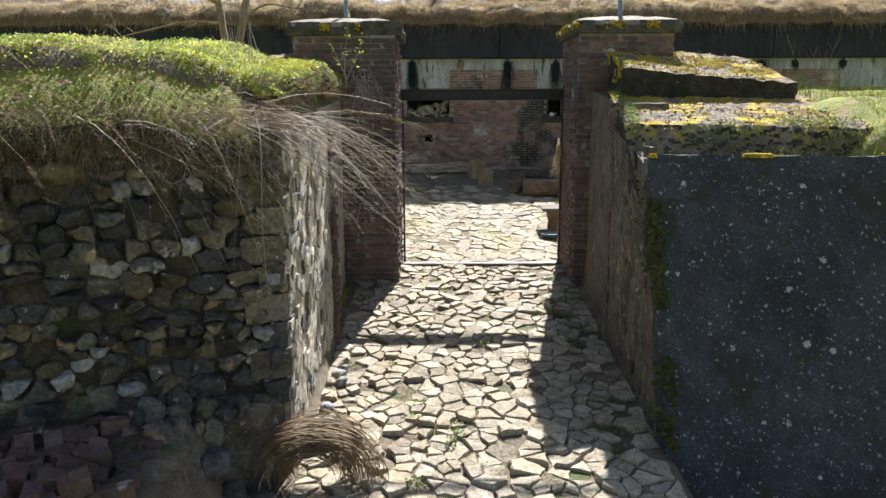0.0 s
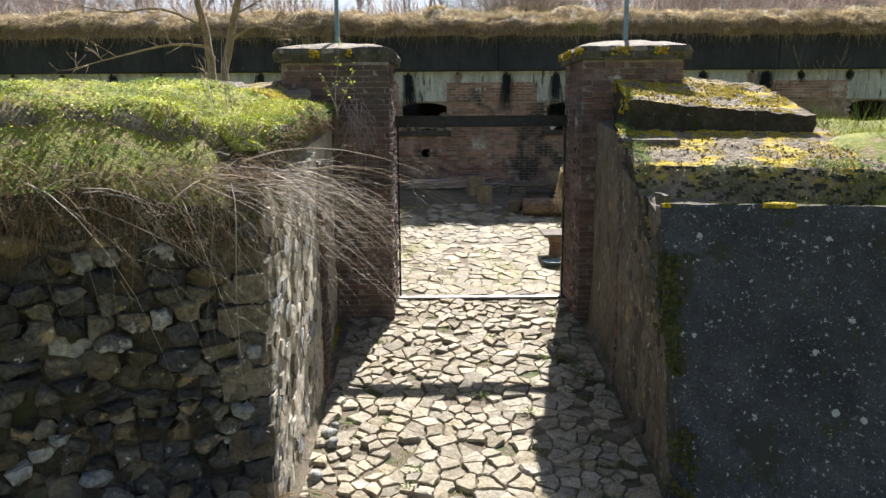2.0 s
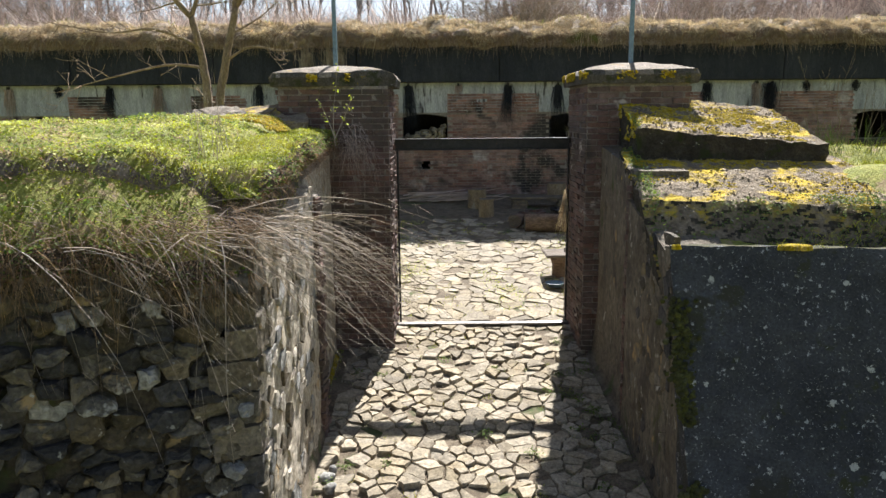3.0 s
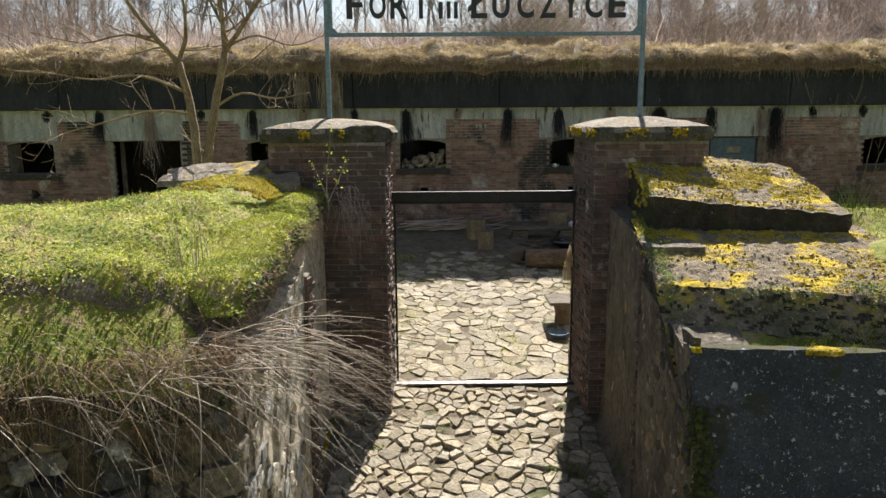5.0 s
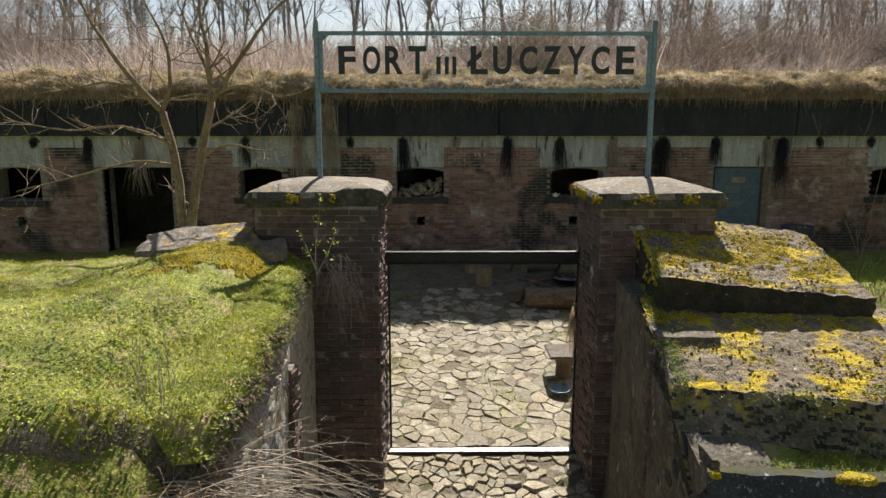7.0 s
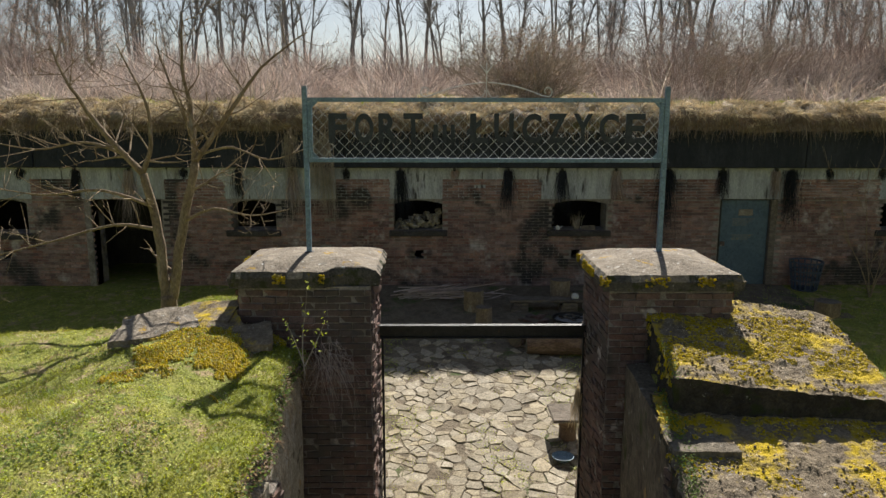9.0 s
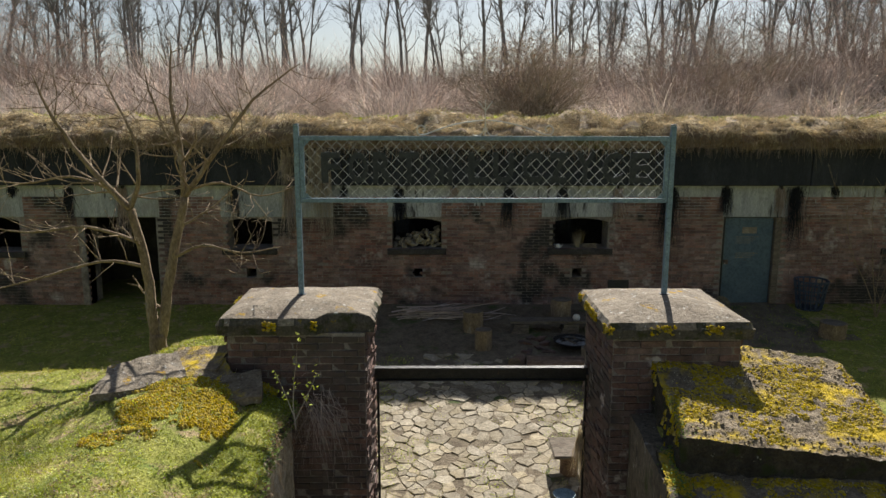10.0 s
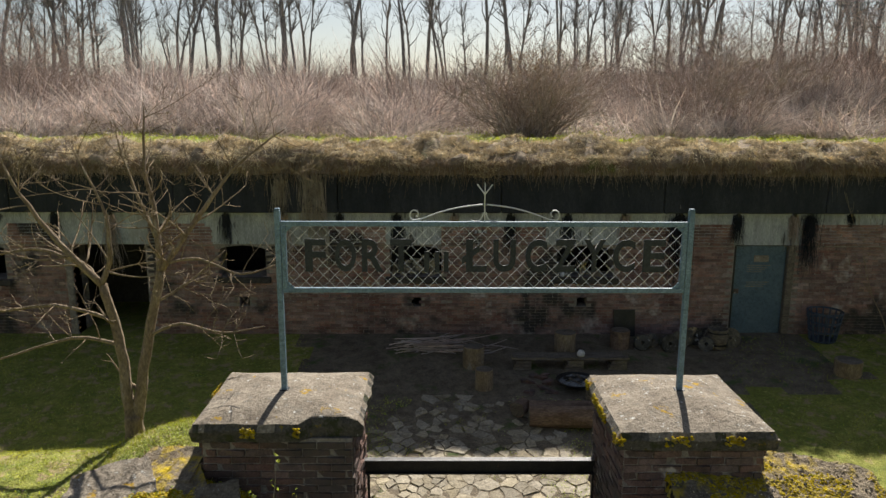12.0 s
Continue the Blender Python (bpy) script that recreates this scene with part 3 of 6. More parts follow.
def stone_face(origin, u, n, W, H, size, depth, gap, squash=0.7, rough=0.012, soft=0.72, hole=0.04, deep=0.06, coursed=False):
    m0 = facing(origin, u, n)
    pts, rad = [], []
    tall = 1.45 if coursed else 1.0  # rough courses: low, wide stones
    y = 0.0
    while coursed and y < H:
        h = R.choice((0.08, 0.13, 0.16, 0.19, 0.24))
        x = -R.uniform(0, 0.2)
        while x < W:
            w = R.choice((0.7, 1.0, 1.2, 1.6)) * h + 0.05
            if h > 0.15 and R.random() < 0.22:
                pts += [(x + w / 2, (y + h * 0.24) * tall), (x + w / 2 + R.uniform(-0.03, 0.03), (y + h * 0.76) * tall)]
            else:
                pts.append((x + w / 2, (y + h / 2 + R.uniform(-0.28, 0.28) * h) * tall))
            x += w
        y += h
    for k in range(0 if coursed else int(W * H / size / size * 60)):
        r = size * (R.uniform(0.3, 1.25) if k < W * H / size / size * 12 else R.uniform(0.25, 0.5))
        p = (R.uniform(0, W), R.uniform(0, H))
        if all(((p[0] - q[0]) / 1.35) ** 2 + ((p[1] - q[1]) / squash) ** 2 > (0.5 * (r + s)) ** 2 for q, s in zip(pts, rad)):
            pts.append(p)
            rad.append(r)
    out = []
    for c, poly in cells([p for p in pts if 0 < p[0] < W and p[1] < H * tall], (0, 0, W, H * tall), gap):
        poly = clean_poly([(p[0], p[1] / tall) for p in poly], 0.03)
        if len(poly) < 3 or R.random() < hole:
            continue
        boss = R.random() < 0.4 and depth > 0.03
        c2 = (sum(p[0] for p in poly) / len(poly), sum(p[1] for p in poly) / len(poly))
        p2 = []
        for a, b in zip(poly, poly[1:] + poly[:1]):
            kk = R.uniform(0.08, 0.3) if boss else R.uniform(0.0, 0.12)
            a2 = (a[0] + (c2[0] - a[0]) * kk, a[1] + (c2[1] - a[1]) * kk)
            p2.append(a2)
            if math.dist(a, b) > 0.06:
                kk = R.uniform(-0.06, 0.12)
                mx, my = (a[0] + b[0]) / 2, (a[1] + b[1]) / 2
                p2.append((mx + (c2[0] - mx) * kk, my + (c2[1] - my) * kk))
        v, f = boulder_geo(p2, c2, deep, depth * (R.uniform(1.2, 2.2) if boss else R.uniform(0.3, 1.3)), soft * R.uniform(0.8, 1.1), rough)
        m = m0 @ Matrix.Translation((c2[0], c2[1], R.uniform(-0.8, 0.35) * depth))
        out.append((m.translation.copy(), (v, f), m))
    return out


fl = Vector((3.64, 1.63, 0)).normalized()
st = stone_face((-1.14 - fl.x * 3.7, 5.28 - fl.y * 3.7, 0.15), fl, (fl.y, -fl.x, 0), 3.72, 2.15, 0.36, 0.075, 0.008, 0.56, 0.03, 0.84, 0.05, 0.06, True)
pieces("stone", st, wall_left, [M["stone"]] * 4 + [M["stone_b"]] * 2 + [M["stone_d"]] * 3 + [M["stone_c"]], M["stone"], (-1.3, 5.0, 1.2))
for k in range(9):  # quoins at the corner
    z = -0.05 + 0.25 * k
    a, b = (0.34, 0.22) if k % 2 else (0.22, 0.36)
    cs = [Vector((-1.08, 5.26, z)), Vector((-1.08, 5.26 + b, z)), Vector((-1.08 - 0.2, 5.26 + b - 0.1, z)), Vector((-1.08 - a * fl.x, 5.26 - a * fl.y, z))]
    hh = R.uniform(0.2, 0.245)
    o = Vector((R.uniform(0.0, 0.035), R.uniform(-0.045, 0.0), 0))
    part("quoin", bm_mesh("quoin", rough_block(None, [c + o for c in (cs[3], cs[0], cs[1], cs[2])] + [c + o + Vector((0, 0, hh)) for c in (cs[3], cs[0], cs[1], cs[2])], 3, 0.018, 6.0, k * 2.1, 0.07), R.choice([M["stone"], M["stone_b"], M["stone_d"]])), wall_left)
wall_inner = tagged(new("wall_passage_left", bm_mesh("wall_passage_left", rough_block(None, [(-1.06, 5.25, -1.3), (-1.06, 7.74, -1.3), (-1.7, 7.74, -1.3), (-1.7, 5.5, -1.3), (-1.10, 5.25, 2.1), (-1.06, 7.74, 2.45), (-1.7, 7.74, 2.5), (-1.7, 5.5, 2.3)], 5, 0.025, 4.0, 5.0), M["plaster_rough"])),
                    "crumbling plastered stone wall beside the passage", "wall", kind="structure")
st = stone_face((-1.055, 5.3, -0.9), (0, 1, 0), (1, 0, 0), 2.42, 3.2, 0.27, 0.006, 0.012, 0.8, 0.004, 0.85, 0.42, 0.05)
pieces("stone", st, wall_inner, [M["wall_stone"], M["wall_stone"], M["stone_b"], M["stone_c"]], M["wall_stone"], (-1.05, 6, 1))
wall_back_left = tagged(new("wall_passage_left_far", bm_mesh("w", rough_block(None, [(-1.2, 7.98, -1.3), (-1.2, 9.97, -1.3), (-1.8, 9.97, -1.3), (-1.8, 7.98, -1.3), (-1.2, 7.98, 2.5), (-1.2, 9.97, 2.65), (-1.8, 9.97, 2.6), (-1.8, 7.98, 2.5)], 5, 0.012, 4.0, 9.0), M["plaster_rough"])),
                        "plastered wall beside the brick pillar", "wall", kind="structure")

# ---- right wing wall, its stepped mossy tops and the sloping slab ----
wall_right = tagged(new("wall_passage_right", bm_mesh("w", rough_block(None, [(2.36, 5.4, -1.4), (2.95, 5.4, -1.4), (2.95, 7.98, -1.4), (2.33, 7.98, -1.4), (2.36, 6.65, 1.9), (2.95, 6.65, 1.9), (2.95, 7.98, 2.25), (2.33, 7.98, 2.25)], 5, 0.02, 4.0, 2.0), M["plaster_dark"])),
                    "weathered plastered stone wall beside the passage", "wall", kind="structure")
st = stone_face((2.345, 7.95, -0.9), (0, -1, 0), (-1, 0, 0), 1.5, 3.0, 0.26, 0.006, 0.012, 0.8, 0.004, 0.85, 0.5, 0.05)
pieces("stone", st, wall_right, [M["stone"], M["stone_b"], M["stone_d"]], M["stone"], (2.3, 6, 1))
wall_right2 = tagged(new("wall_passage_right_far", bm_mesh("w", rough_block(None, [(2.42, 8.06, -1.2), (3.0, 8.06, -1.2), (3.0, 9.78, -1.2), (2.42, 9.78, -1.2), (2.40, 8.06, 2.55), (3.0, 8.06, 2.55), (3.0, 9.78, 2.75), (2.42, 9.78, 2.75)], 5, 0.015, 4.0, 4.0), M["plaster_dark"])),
                     "plastered wall beside the brick pillar", "wall", kind="structure")
slab = thing("concrete_slab", "large dark weathered sloping concrete slab with lichen", "slab", data=bm_mesh("concrete_slab", rough_block(None, [(2.30, 5.10, -1.3), (7.5, 4.6, -1.3), (7.5, 5.3, -1.3), (2.34, 5.7, -1.3), (2.30, 6.42, 2.03), (7.5, 5.85, 2.0), (7.5, 6.0, 1.98), (2.34, 6.56, 2.02)], 7, 0.02, 4.0, 1.0, 0.06), M["concrete_dark"]))
STEP_TOPS = []
for nm, lab, cs, sd_ in (("lower_step", "broad crumbling mossy capping on the wing wall", [(2.34, 6.72, 1.5), (5.0, 6.3, 1.5), (5.0, 8.9, 1.5), (2.5, 9.2, 1.5), (2.30, 7.42, 2.33), (5.0, 6.85, 2.27), (4.95, 8.8, 2.66), (2.46, 9.0, 2.74)], 3.0),
                         ("upper_step", "weathered mossy capping slab beside the gate pillar", [(2.60, 8.72, 2.1), (4.75, 8.6, 2.1), (4.75, 10.1, 2.1), (2.7, 10.5, 2.1), (2.57, 8.66, 3.0), (4.75, 8.52, 2.8), (4.75, 10.08, 3.22), (2.7, 10.5, 3.46)], 8.0),
                         ("ledge", "low weedy ledge behind the concrete slab", [(2.36, 6.5, 1.2), (5.2, 6.25, 1.2), (5.2, 7.0, 1.2), (2.4, 7.3, 1.2), (2.36, 6.5, 1.86), (5.2, 6.25, 1.84), (5.2, 7.0, 1.88), (2.4, 7.3, 1.9)], 11.0)):
    bm = rough_block(None, cs, 7, 0.02, 4.5, sd_, 0.035)
    for v in bm.verts:  # crumbled, pitted surface
        v.co += noise.noise_vector(v.co * 11.0) * 0.017 + noise.noise_vector(v.co * 27.0) * 0.008
    bm.normal_update()
    STEP_TOPS.append(BVHTree.FromBMesh(bm))
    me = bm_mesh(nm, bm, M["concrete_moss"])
    # faces not turned up, and the whole ledge, carry painted shade
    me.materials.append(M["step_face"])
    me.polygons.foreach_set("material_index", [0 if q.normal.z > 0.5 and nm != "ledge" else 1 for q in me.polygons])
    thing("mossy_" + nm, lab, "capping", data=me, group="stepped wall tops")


def step_z(x, y):
    """Height of the highest capping at a place, or None."""
    hits = [t.ray_cast(Vector((x, y, 6.0)), Vector((0, 0, -1)))[0] for t in STEP_TOPS]
    hits = [h.z for h in hits if h is not None]
    return max(hits) if hits else None


# ---- gate pillars ----
PB = unit_bricks(M["brick"], 0.268, 0.064, 0.004)


def gate_pillar(x0, x1, y0, y1, label, near, inner):
    p = tagged(new("gate_pillar"), label, "pillar", "gate pillars")
    box("core", (x0 + 0.001, y0 + 0.001, -0.6), (x1 - 0.001, y1 - 0.001, 3.56), M["lime"], p)
    its = brick_face((x0, y0, -0.4), (1, 0, 0), (0, -1, 0), x1 - x0, 3.95, PB)
    its += brick_face((x1, y0, -0.4), (0, 1, 0), (1, 0, 0), y1 - y0, 3.95, PB)
    its += brick_face((x0, y1, -0.4), (0, -1, 0), (-1, 0, 0), y1 - y0, 3.95, PB)
    its += brick_face((x1, y1, -0.2), (-1, 0, 0), (0, 1, 0), x1 - x0, 3.75, PB)
    pieces("brick", its, p, M["brick"], M["brick_j"], near)
    # slightly pitched cap slab with chipped edges
    o = 0.11
    bm = bmesh.new()
    n = 30
    xs = [x0 - o + (x1 - x0 + 2 * o) * i / n for i in range(n + 1)]
    ys = [y0 - o + (y1 - y0 + 2 * o) * i / n for i in range(n + 1)]
    g = {}
    for j, y in enumerate(ys):
        for i, x in enumerate(xs):
            rim = i in (0, n) or j in (0, n)
            d = max(abs(i - n / 2), abs(j - n / 2)) / (n / 2)
            z = 3.86 - 0.14 * d * d + 0.012 * bumps(x, y, 5) - (0.05 if rim else 0)
            ex, ey = (0.02 * bumps(x * 3, y * 3, 2.0) - R.uniform(0, 0.014), 0.02 * bumps(y * 3, x * 3, 2.0) - R.uniform(0, 0.014)) if rim else (0, 0)
            xx = x + (ex if i == n else -ex if i == 0 else 0)
            yy = y + (ey if j == n else -ey if j == 0 else 0)
            if inner:  # corner knocked off
                yy = max(yy, y0 - o + 0.13 * smooth(0.62, 0.7, i / n) + 0.01 * j)
            g[i, j] = bm.verts.new((xx, yy, z))
    low = {k: bm.verts.new((v.co.x + (0.02 if k[0] == 0 else -0.02 if k[0] == n else 0), v.co.y + (0.02 if k[1] == 0 else -0.02 if k[1] == n else 0), 3.56)) for k, v in g.items()}
    for j in range(n):
        for i in range(n):
            bm.faces.new((g[i, j], g[i + 1, j], g[i + 1, j + 1], g[i, j + 1]))
            bm.faces.new((low[i, j], low[i, j + 1], low[i + 1, j + 1], low[i + 1, j]))
    for i in range(n):
        bm.faces.new((low[i, 0], low[i + 1, 0], g[i + 1, 0], g[i, 0]))
        bm.faces.new((low[i + 1, n], low[i, n], g[i, n], g[i + 1, n]))
        bm.faces.new((low[0, i + 1], low[0, i], g[0, i], g[0, i + 1]))
        bm.faces.new((low[n, i], low[n, i + 1], g[n, i + 1], g[n, i]))
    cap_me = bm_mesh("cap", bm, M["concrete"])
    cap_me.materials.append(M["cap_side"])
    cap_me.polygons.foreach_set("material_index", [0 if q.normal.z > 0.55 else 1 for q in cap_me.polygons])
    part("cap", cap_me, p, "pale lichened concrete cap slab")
    return p


gate_pillar(-1.87, -0.40, 10.05, 11.28, "red brick gate pillar overgrown with creeper under a concrete cap", (-0.5, 10, 2.4), 1)
gate_pillar(2.23, 3.58, 9.88, 11.22, "soot-darkened brick gate pillar under a concrete cap", (2.2, 9.9, 2.4), 0)

# ---- fort front ----
FY = 21.36
fort = tagged(new("fort_building"), "long low brick fort front under a grassy earth roof", "building")
# openings: x0, x1, z0, z1
WINDOWS = [(-11.75, -10.46, 2.32, 3.22), (-5.1, -3.9, 2.4, 3.2), (-0.77, 0.53, 2.4, 3.2), (3.45, 4.91, 2.4, 3.2), (12.3, 13.7, 2.4, 3.2), (-18.0, -16.7, 2.4, 3.2), (16.6, 17.9, 2.4, 3.2)]
DOORS = [(-8.77, -6.92, 0.85, 3.22), (7.95, 9.5, 0.85, 3.25)]
HOLES = [(-0.24, 0.02, 1.62, 1.88), (4.0, 4.26, 1.62, 1.88), (-4.62, -4.36, 1.62, 1.88), (-11.2, -10.95, 1.62, 1.88)]
EDGE = 46.0


def wall_strips(bm, x0, x1, z0, z1, y0, y1, opens):
    xs = sorted({x0, x1, *[o[0] for o in opens], *[o[1] for o in opens]})
    for a, b in zip(xs, xs[1:]):
        mid = (a + b) / 2
        cuts = sorted((o[2], o[3]) for o in opens if o[0] < mid < o[1])
        z = z0
        for c0, c1 in cuts:
            if c0 > z:
                add_box(bm, (a, y0, z), (b, y1, c0))
            z = max(z, c1)
        if z < z1:
            add_box(bm, (a, y0, z), (b, y1, z1))


bm = bmesh.new()
wall_strips(bm, -EDGE, EDGE, 0.3, 3.3, FY, FY + 0.7, WINDOWS + DOORS + HOLES)
part("wall", bm_mesh("wall", bm, M["lime"]), fort)
bm = bmesh.new()
add_box(bm, (-EDGE, FY - 0.035, 3.24), (EDGE, FY + 0.7, 4.08))
part("lintel_band", bm_mesh("lintel_band", bm, M["facade_plaster"]), fort, "stained grey plaster band")
for k in range(23):
    a = -EDGE + 4 * k
    box("cornice_block", (a, FY - 0.32, 4.08), (a + 3.985, FY + 0.8, 5.16), M["tar"], fort, 0.02, "tar-blackened concrete cornice block")
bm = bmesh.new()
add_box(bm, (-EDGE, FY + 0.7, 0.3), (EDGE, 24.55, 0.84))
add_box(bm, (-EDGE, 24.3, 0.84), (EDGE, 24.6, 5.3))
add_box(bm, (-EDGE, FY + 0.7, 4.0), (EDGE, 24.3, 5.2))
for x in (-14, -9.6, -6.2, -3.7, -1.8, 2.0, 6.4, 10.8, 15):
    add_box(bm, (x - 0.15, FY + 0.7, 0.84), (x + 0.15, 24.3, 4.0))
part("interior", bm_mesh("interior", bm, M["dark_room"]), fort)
# earth roof, bulging over the cornice
rx = graded([(-EDGE, -14, 0.8), (-14, 16, 0.2), (16, EDGE, 0.8)])
prof = [(20.98, 5.02), (20.84, 5.12), (20.9, 5.25), (21.15, 5.40), (21.6, 5.56), (22.2, 5.68), (23.4, 5.66), (24.6, 5.56), (25.2, 5.42)]
rv = []
for x in rx:
    hang = 0.3 * noise.noise(Vector((x * 1.1, 1.0, 0))) + 0.14 * noise.noise(Vector((x * 4.0, 5.0, 0)))
    for k, (y, z) in enumerate(prof):
        s = 1 - k / 8
        lump = (0.40 * max(0.0, noise.noise(Vector((x * 1.5, y * 1.2, 9.0))) + 0.2) + 0.16 * noise.noise(Vector((x * 4.2, y * 3.0, 2.0)))) * smooth(-1, 2, k) * smooth(7, 4.5, k)
        rv.append((x, y - hang * s, z + hang * 0.8 * s + lump + (-0.25 * max(0, hang * 3) if k == 0 else 0)))
pn = len(prof)
rf = [(i * pn + k, (i + 1) * pn + k, (i + 1) * pn + k + 1, i * pn + k + 1) for i in range(len(rx) - 1) for k in range(pn - 1)]
ROOF = BVHTree.FromPolygons([Vector(p) for p in rv], rf)
er_me = mesh_of("earth_roof", rv, rf, M["turf"], True)
er_me.materials.append(M["thatch"])
er_me.polygons.foreach_set("material_index", [1 if k % (pn - 1) < 5 else 0 for k in range(len(rf))])
part("earth_roof", er_me, fort, "turf-covered earth roof with dry overhanging grass")
# brick facing
FB = unit_bricks(M["fbrick"], 0.272, 0.066, 0.004)
holes = [(a + 18, c - 0.6, b + 18, d - 0.6) for a, b, c, d in WINDOWS + DOORS + HOLES]
PIERS = ((0.52, 3.15), (5.0, 7.9), (-2.3, -0.85), (-10.3, -9.0), (-6.8, -5.2), (9.6, 12.2))


its = brick_face((-18, FY - 0.004, 0.6), (1, 0, 0), (0, -1, 0), 36, 2.62, FB, 0.285, 0.0785, holes, 0.004, 0.01)
for a, b in PIERS:
    its += brick_face((a, FY - 0.04, 3.22), (1, 0, 0), (0, -1, 0), b - a, 0.57, FB, 0.285, 0.0785, (), 0.01, 0.01)
pieces("brick", its, fort, M["fbrick"], M["fbrick_j"], (1.5, FY, 2.4))

# ---- gate: sill, beam and sign ----
gate = thing("gate_beam", "black iron beam across the gate opening", "beam", (0, 0, 0))


def i_beam(x0, x1, y, z0, z1, w):
    bm = bmesh.new()
    add_box(bm, (x0, y - w / 2, z0), (x1, y + w / 2, z0 + 0.014), 0.003)
    add_box(bm, (x0, y - w / 2, z1 - 0.014), (x1, y + w / 2, z1), 0.003)
    add_box(bm, (x0, y - 0.006, z0 + 0.014), (x1, y + 0.006, z1 - 0.014))
    return bm


part("beam", bm_mesh("beam", i_beam(-0.39, 2.22, 11.02, 2.66, 2.83, 0.09), M["iron"]), gate)
bm = bmesh.new()
add_box(bm, (-0.36, 11.0, 0.02), (-0.33, 11.03, 2.66))
part("guide_rail", bm_mesh("guide_rail", bm, M["iron"]), gate)
bm = bmesh.new()
add_box(bm, (2.19, 11.0, 0.02), (2.22, 11.03, 2.66))
part("guide_rail", bm_mesh("guide_rail", bm, M["iron"]), gate)
sill = thing("threshold_beam", "worn iron beam laid as a gate threshold", "threshold", data=bm_mesh("threshold_beam", i_beam(-0.39, 2.22, 10.88, -0.09, 0.045, 0.12), M["worn_iron"]))

sign = thing("gate_sign", "blue-grey steel frame sign with wire mesh and black letters", "sign", (0, 0, 0))
SX0, SX1, SY = -1.157, 2.96, 10.575
for x in (SX0, SX1):
    bm = bmesh.new()
    add_box(bm, (x - 0.028, SY - 0.028, 3.80), (x + 0.028, SY + 0.028, 5.74), 0.004)
    add_box(bm, (x - 0.028, SY - 0.028, 5.742), (x + 0.028, SY + 0.028, 5.76), 0.008)
    part("post", bm_mesh("post", bm, M["steel"]), sign)
    bm = bmesh.new()
    add_box(bm, (x - 0.05, SY - 0.05, 3.835), (x + 0.05, SY + 0.05, 3.862), 0.004)
    part("base_plate", bm_mesh("base_plate", bm, M["iron"]), sign)
for z in (4.925, 5.605):
    bm = bmesh.new()
    add_box(bm, (SX0 + 0.03, SY - 0.022, z - 0.024), (SX1 - 0.03, SY + 0.022, z + 0.024), 0.003)
    part("rail", bm_mesh("rail", bm, M["steel"]), sign)
for x in (SX0 + 0.055, SX1 - 0.055):
    bm = bmesh.new()
    add_box(bm, (x - 0.024, SY - 0.022, 4.95), (x + 0.024, SY + 0.022, 5.58), 0.003)
    part("stile", bm_mesh("stile", bm, M["steel"]), sign)
for x, sx in ((SX0 + 0.08, 1), (SX1 - 0.08, -1)):
    for z, sz in ((4.95, 1), (5.58, -1)):
        bm = bmesh.new()
        tri_ = [(x, SY - 0.012, z), (x + sx * 0.07, SY - 0.012, z), (x, SY - 0.012, z + sz * 0.07)]
        a = [bm.verts.new(q) for q in tri_]
        b = [bm.verts.new((q[0], q[1] + 0.006, q[2])) for q in tri_]
        bm.faces.new(a), bm.faces.new(b)
        for i in range(3):
            bm.faces.new((a[i], a[(i + 1) % 3], b[(i + 1) % 3], b[i]))
        part("gusset", bm_mesh("gusset", bm, M["steel"]), sign)
# chain-link mesh: two families of zigzag wires
wv, wf = [], []
wx0, wx1, wz0, wz1, dw = SX0 + 0.08, SX1 - 0.08, 4.95, 5.58, 0.118
for fam in (1, -1):
    k = -8
    while k * dw < wx1 - wx0 + 1:
        a = wx0 + k * dw
        p0, p1 = (a, wz0), (a + 0.6, wz1)
        if fam < 0:
            p0, p1 = (a + 0.6, wz0), (a, wz1)
        # clip to the opening
        t0, t1 = 0.0, 1.0
        dx = p1[0] - p0[0]
        ta, tb = sorted(((wx0 - p0[0]) / dx, (wx1 - p0[0]) / dx))
        t0, t1 = max(t0, ta), min(t1, tb)
        if t1 - t0 > 0.03:
            pts = []
            n = max(2, int((t1 - t0) * 10))
            for i in range(n + 1):
                t = t0 + (t1 - t0) * i / n
                pts.append((p0[0] + dx * t, SY + 0.004 * (1 if (i + (fam > 0)) % 2 else -1), p0[1] + (p1[1] - p0[1]) * t))
            tube(pts, [0.0023] * len(pts), 3, wv, wf)
        k += 1
part("wire_mesh", mesh_of("wire_mesh", wv, wf, M["wire"]), sign, "galvanised chain-link mesh")


def glyph(ch, x0, x1, z0, z1):
    cu = bpy.data.curves.new("letter", "FONT")
    cu.body, cu.extrude, cu.offset, cu.size = ch, 0.012, 0.028, 1.0
    cu.resolution_u = 4
    ob = new("letter_source", cu)
    dg = bpy.context.evaluated_depsgraph_get()
    me = bpy.data.meshes.new_from_object(ob.evaluated_get(dg))
    bpy.data.objects.remove(ob)
    co = np.zeros(len(me.vertices) * 3)
    me.vertices.foreach_get("co", co)
    co = co.reshape(-1, 3)
    lo, hi = co.min(0), co.max(0)
    out = np.zeros_like(co)
    out[:, 0] = x0 + (co[:, 0] - lo[0]) / (hi[0] - lo[0]) * (x1 - x0)
    out[:, 2] = z0 + (co[:, 1] - lo[1]) / (hi[1] - lo[1]) * (z1 - z0)
    out[:, 1] = SY - 0.022 - co[:, 2] * 0.5
    me.vertices.foreach_set("co", out.reshape(-1))
    me.materials.clear()
    me.materials.append(M["letter"])
    me.update()
    return part("letter", me, sign)


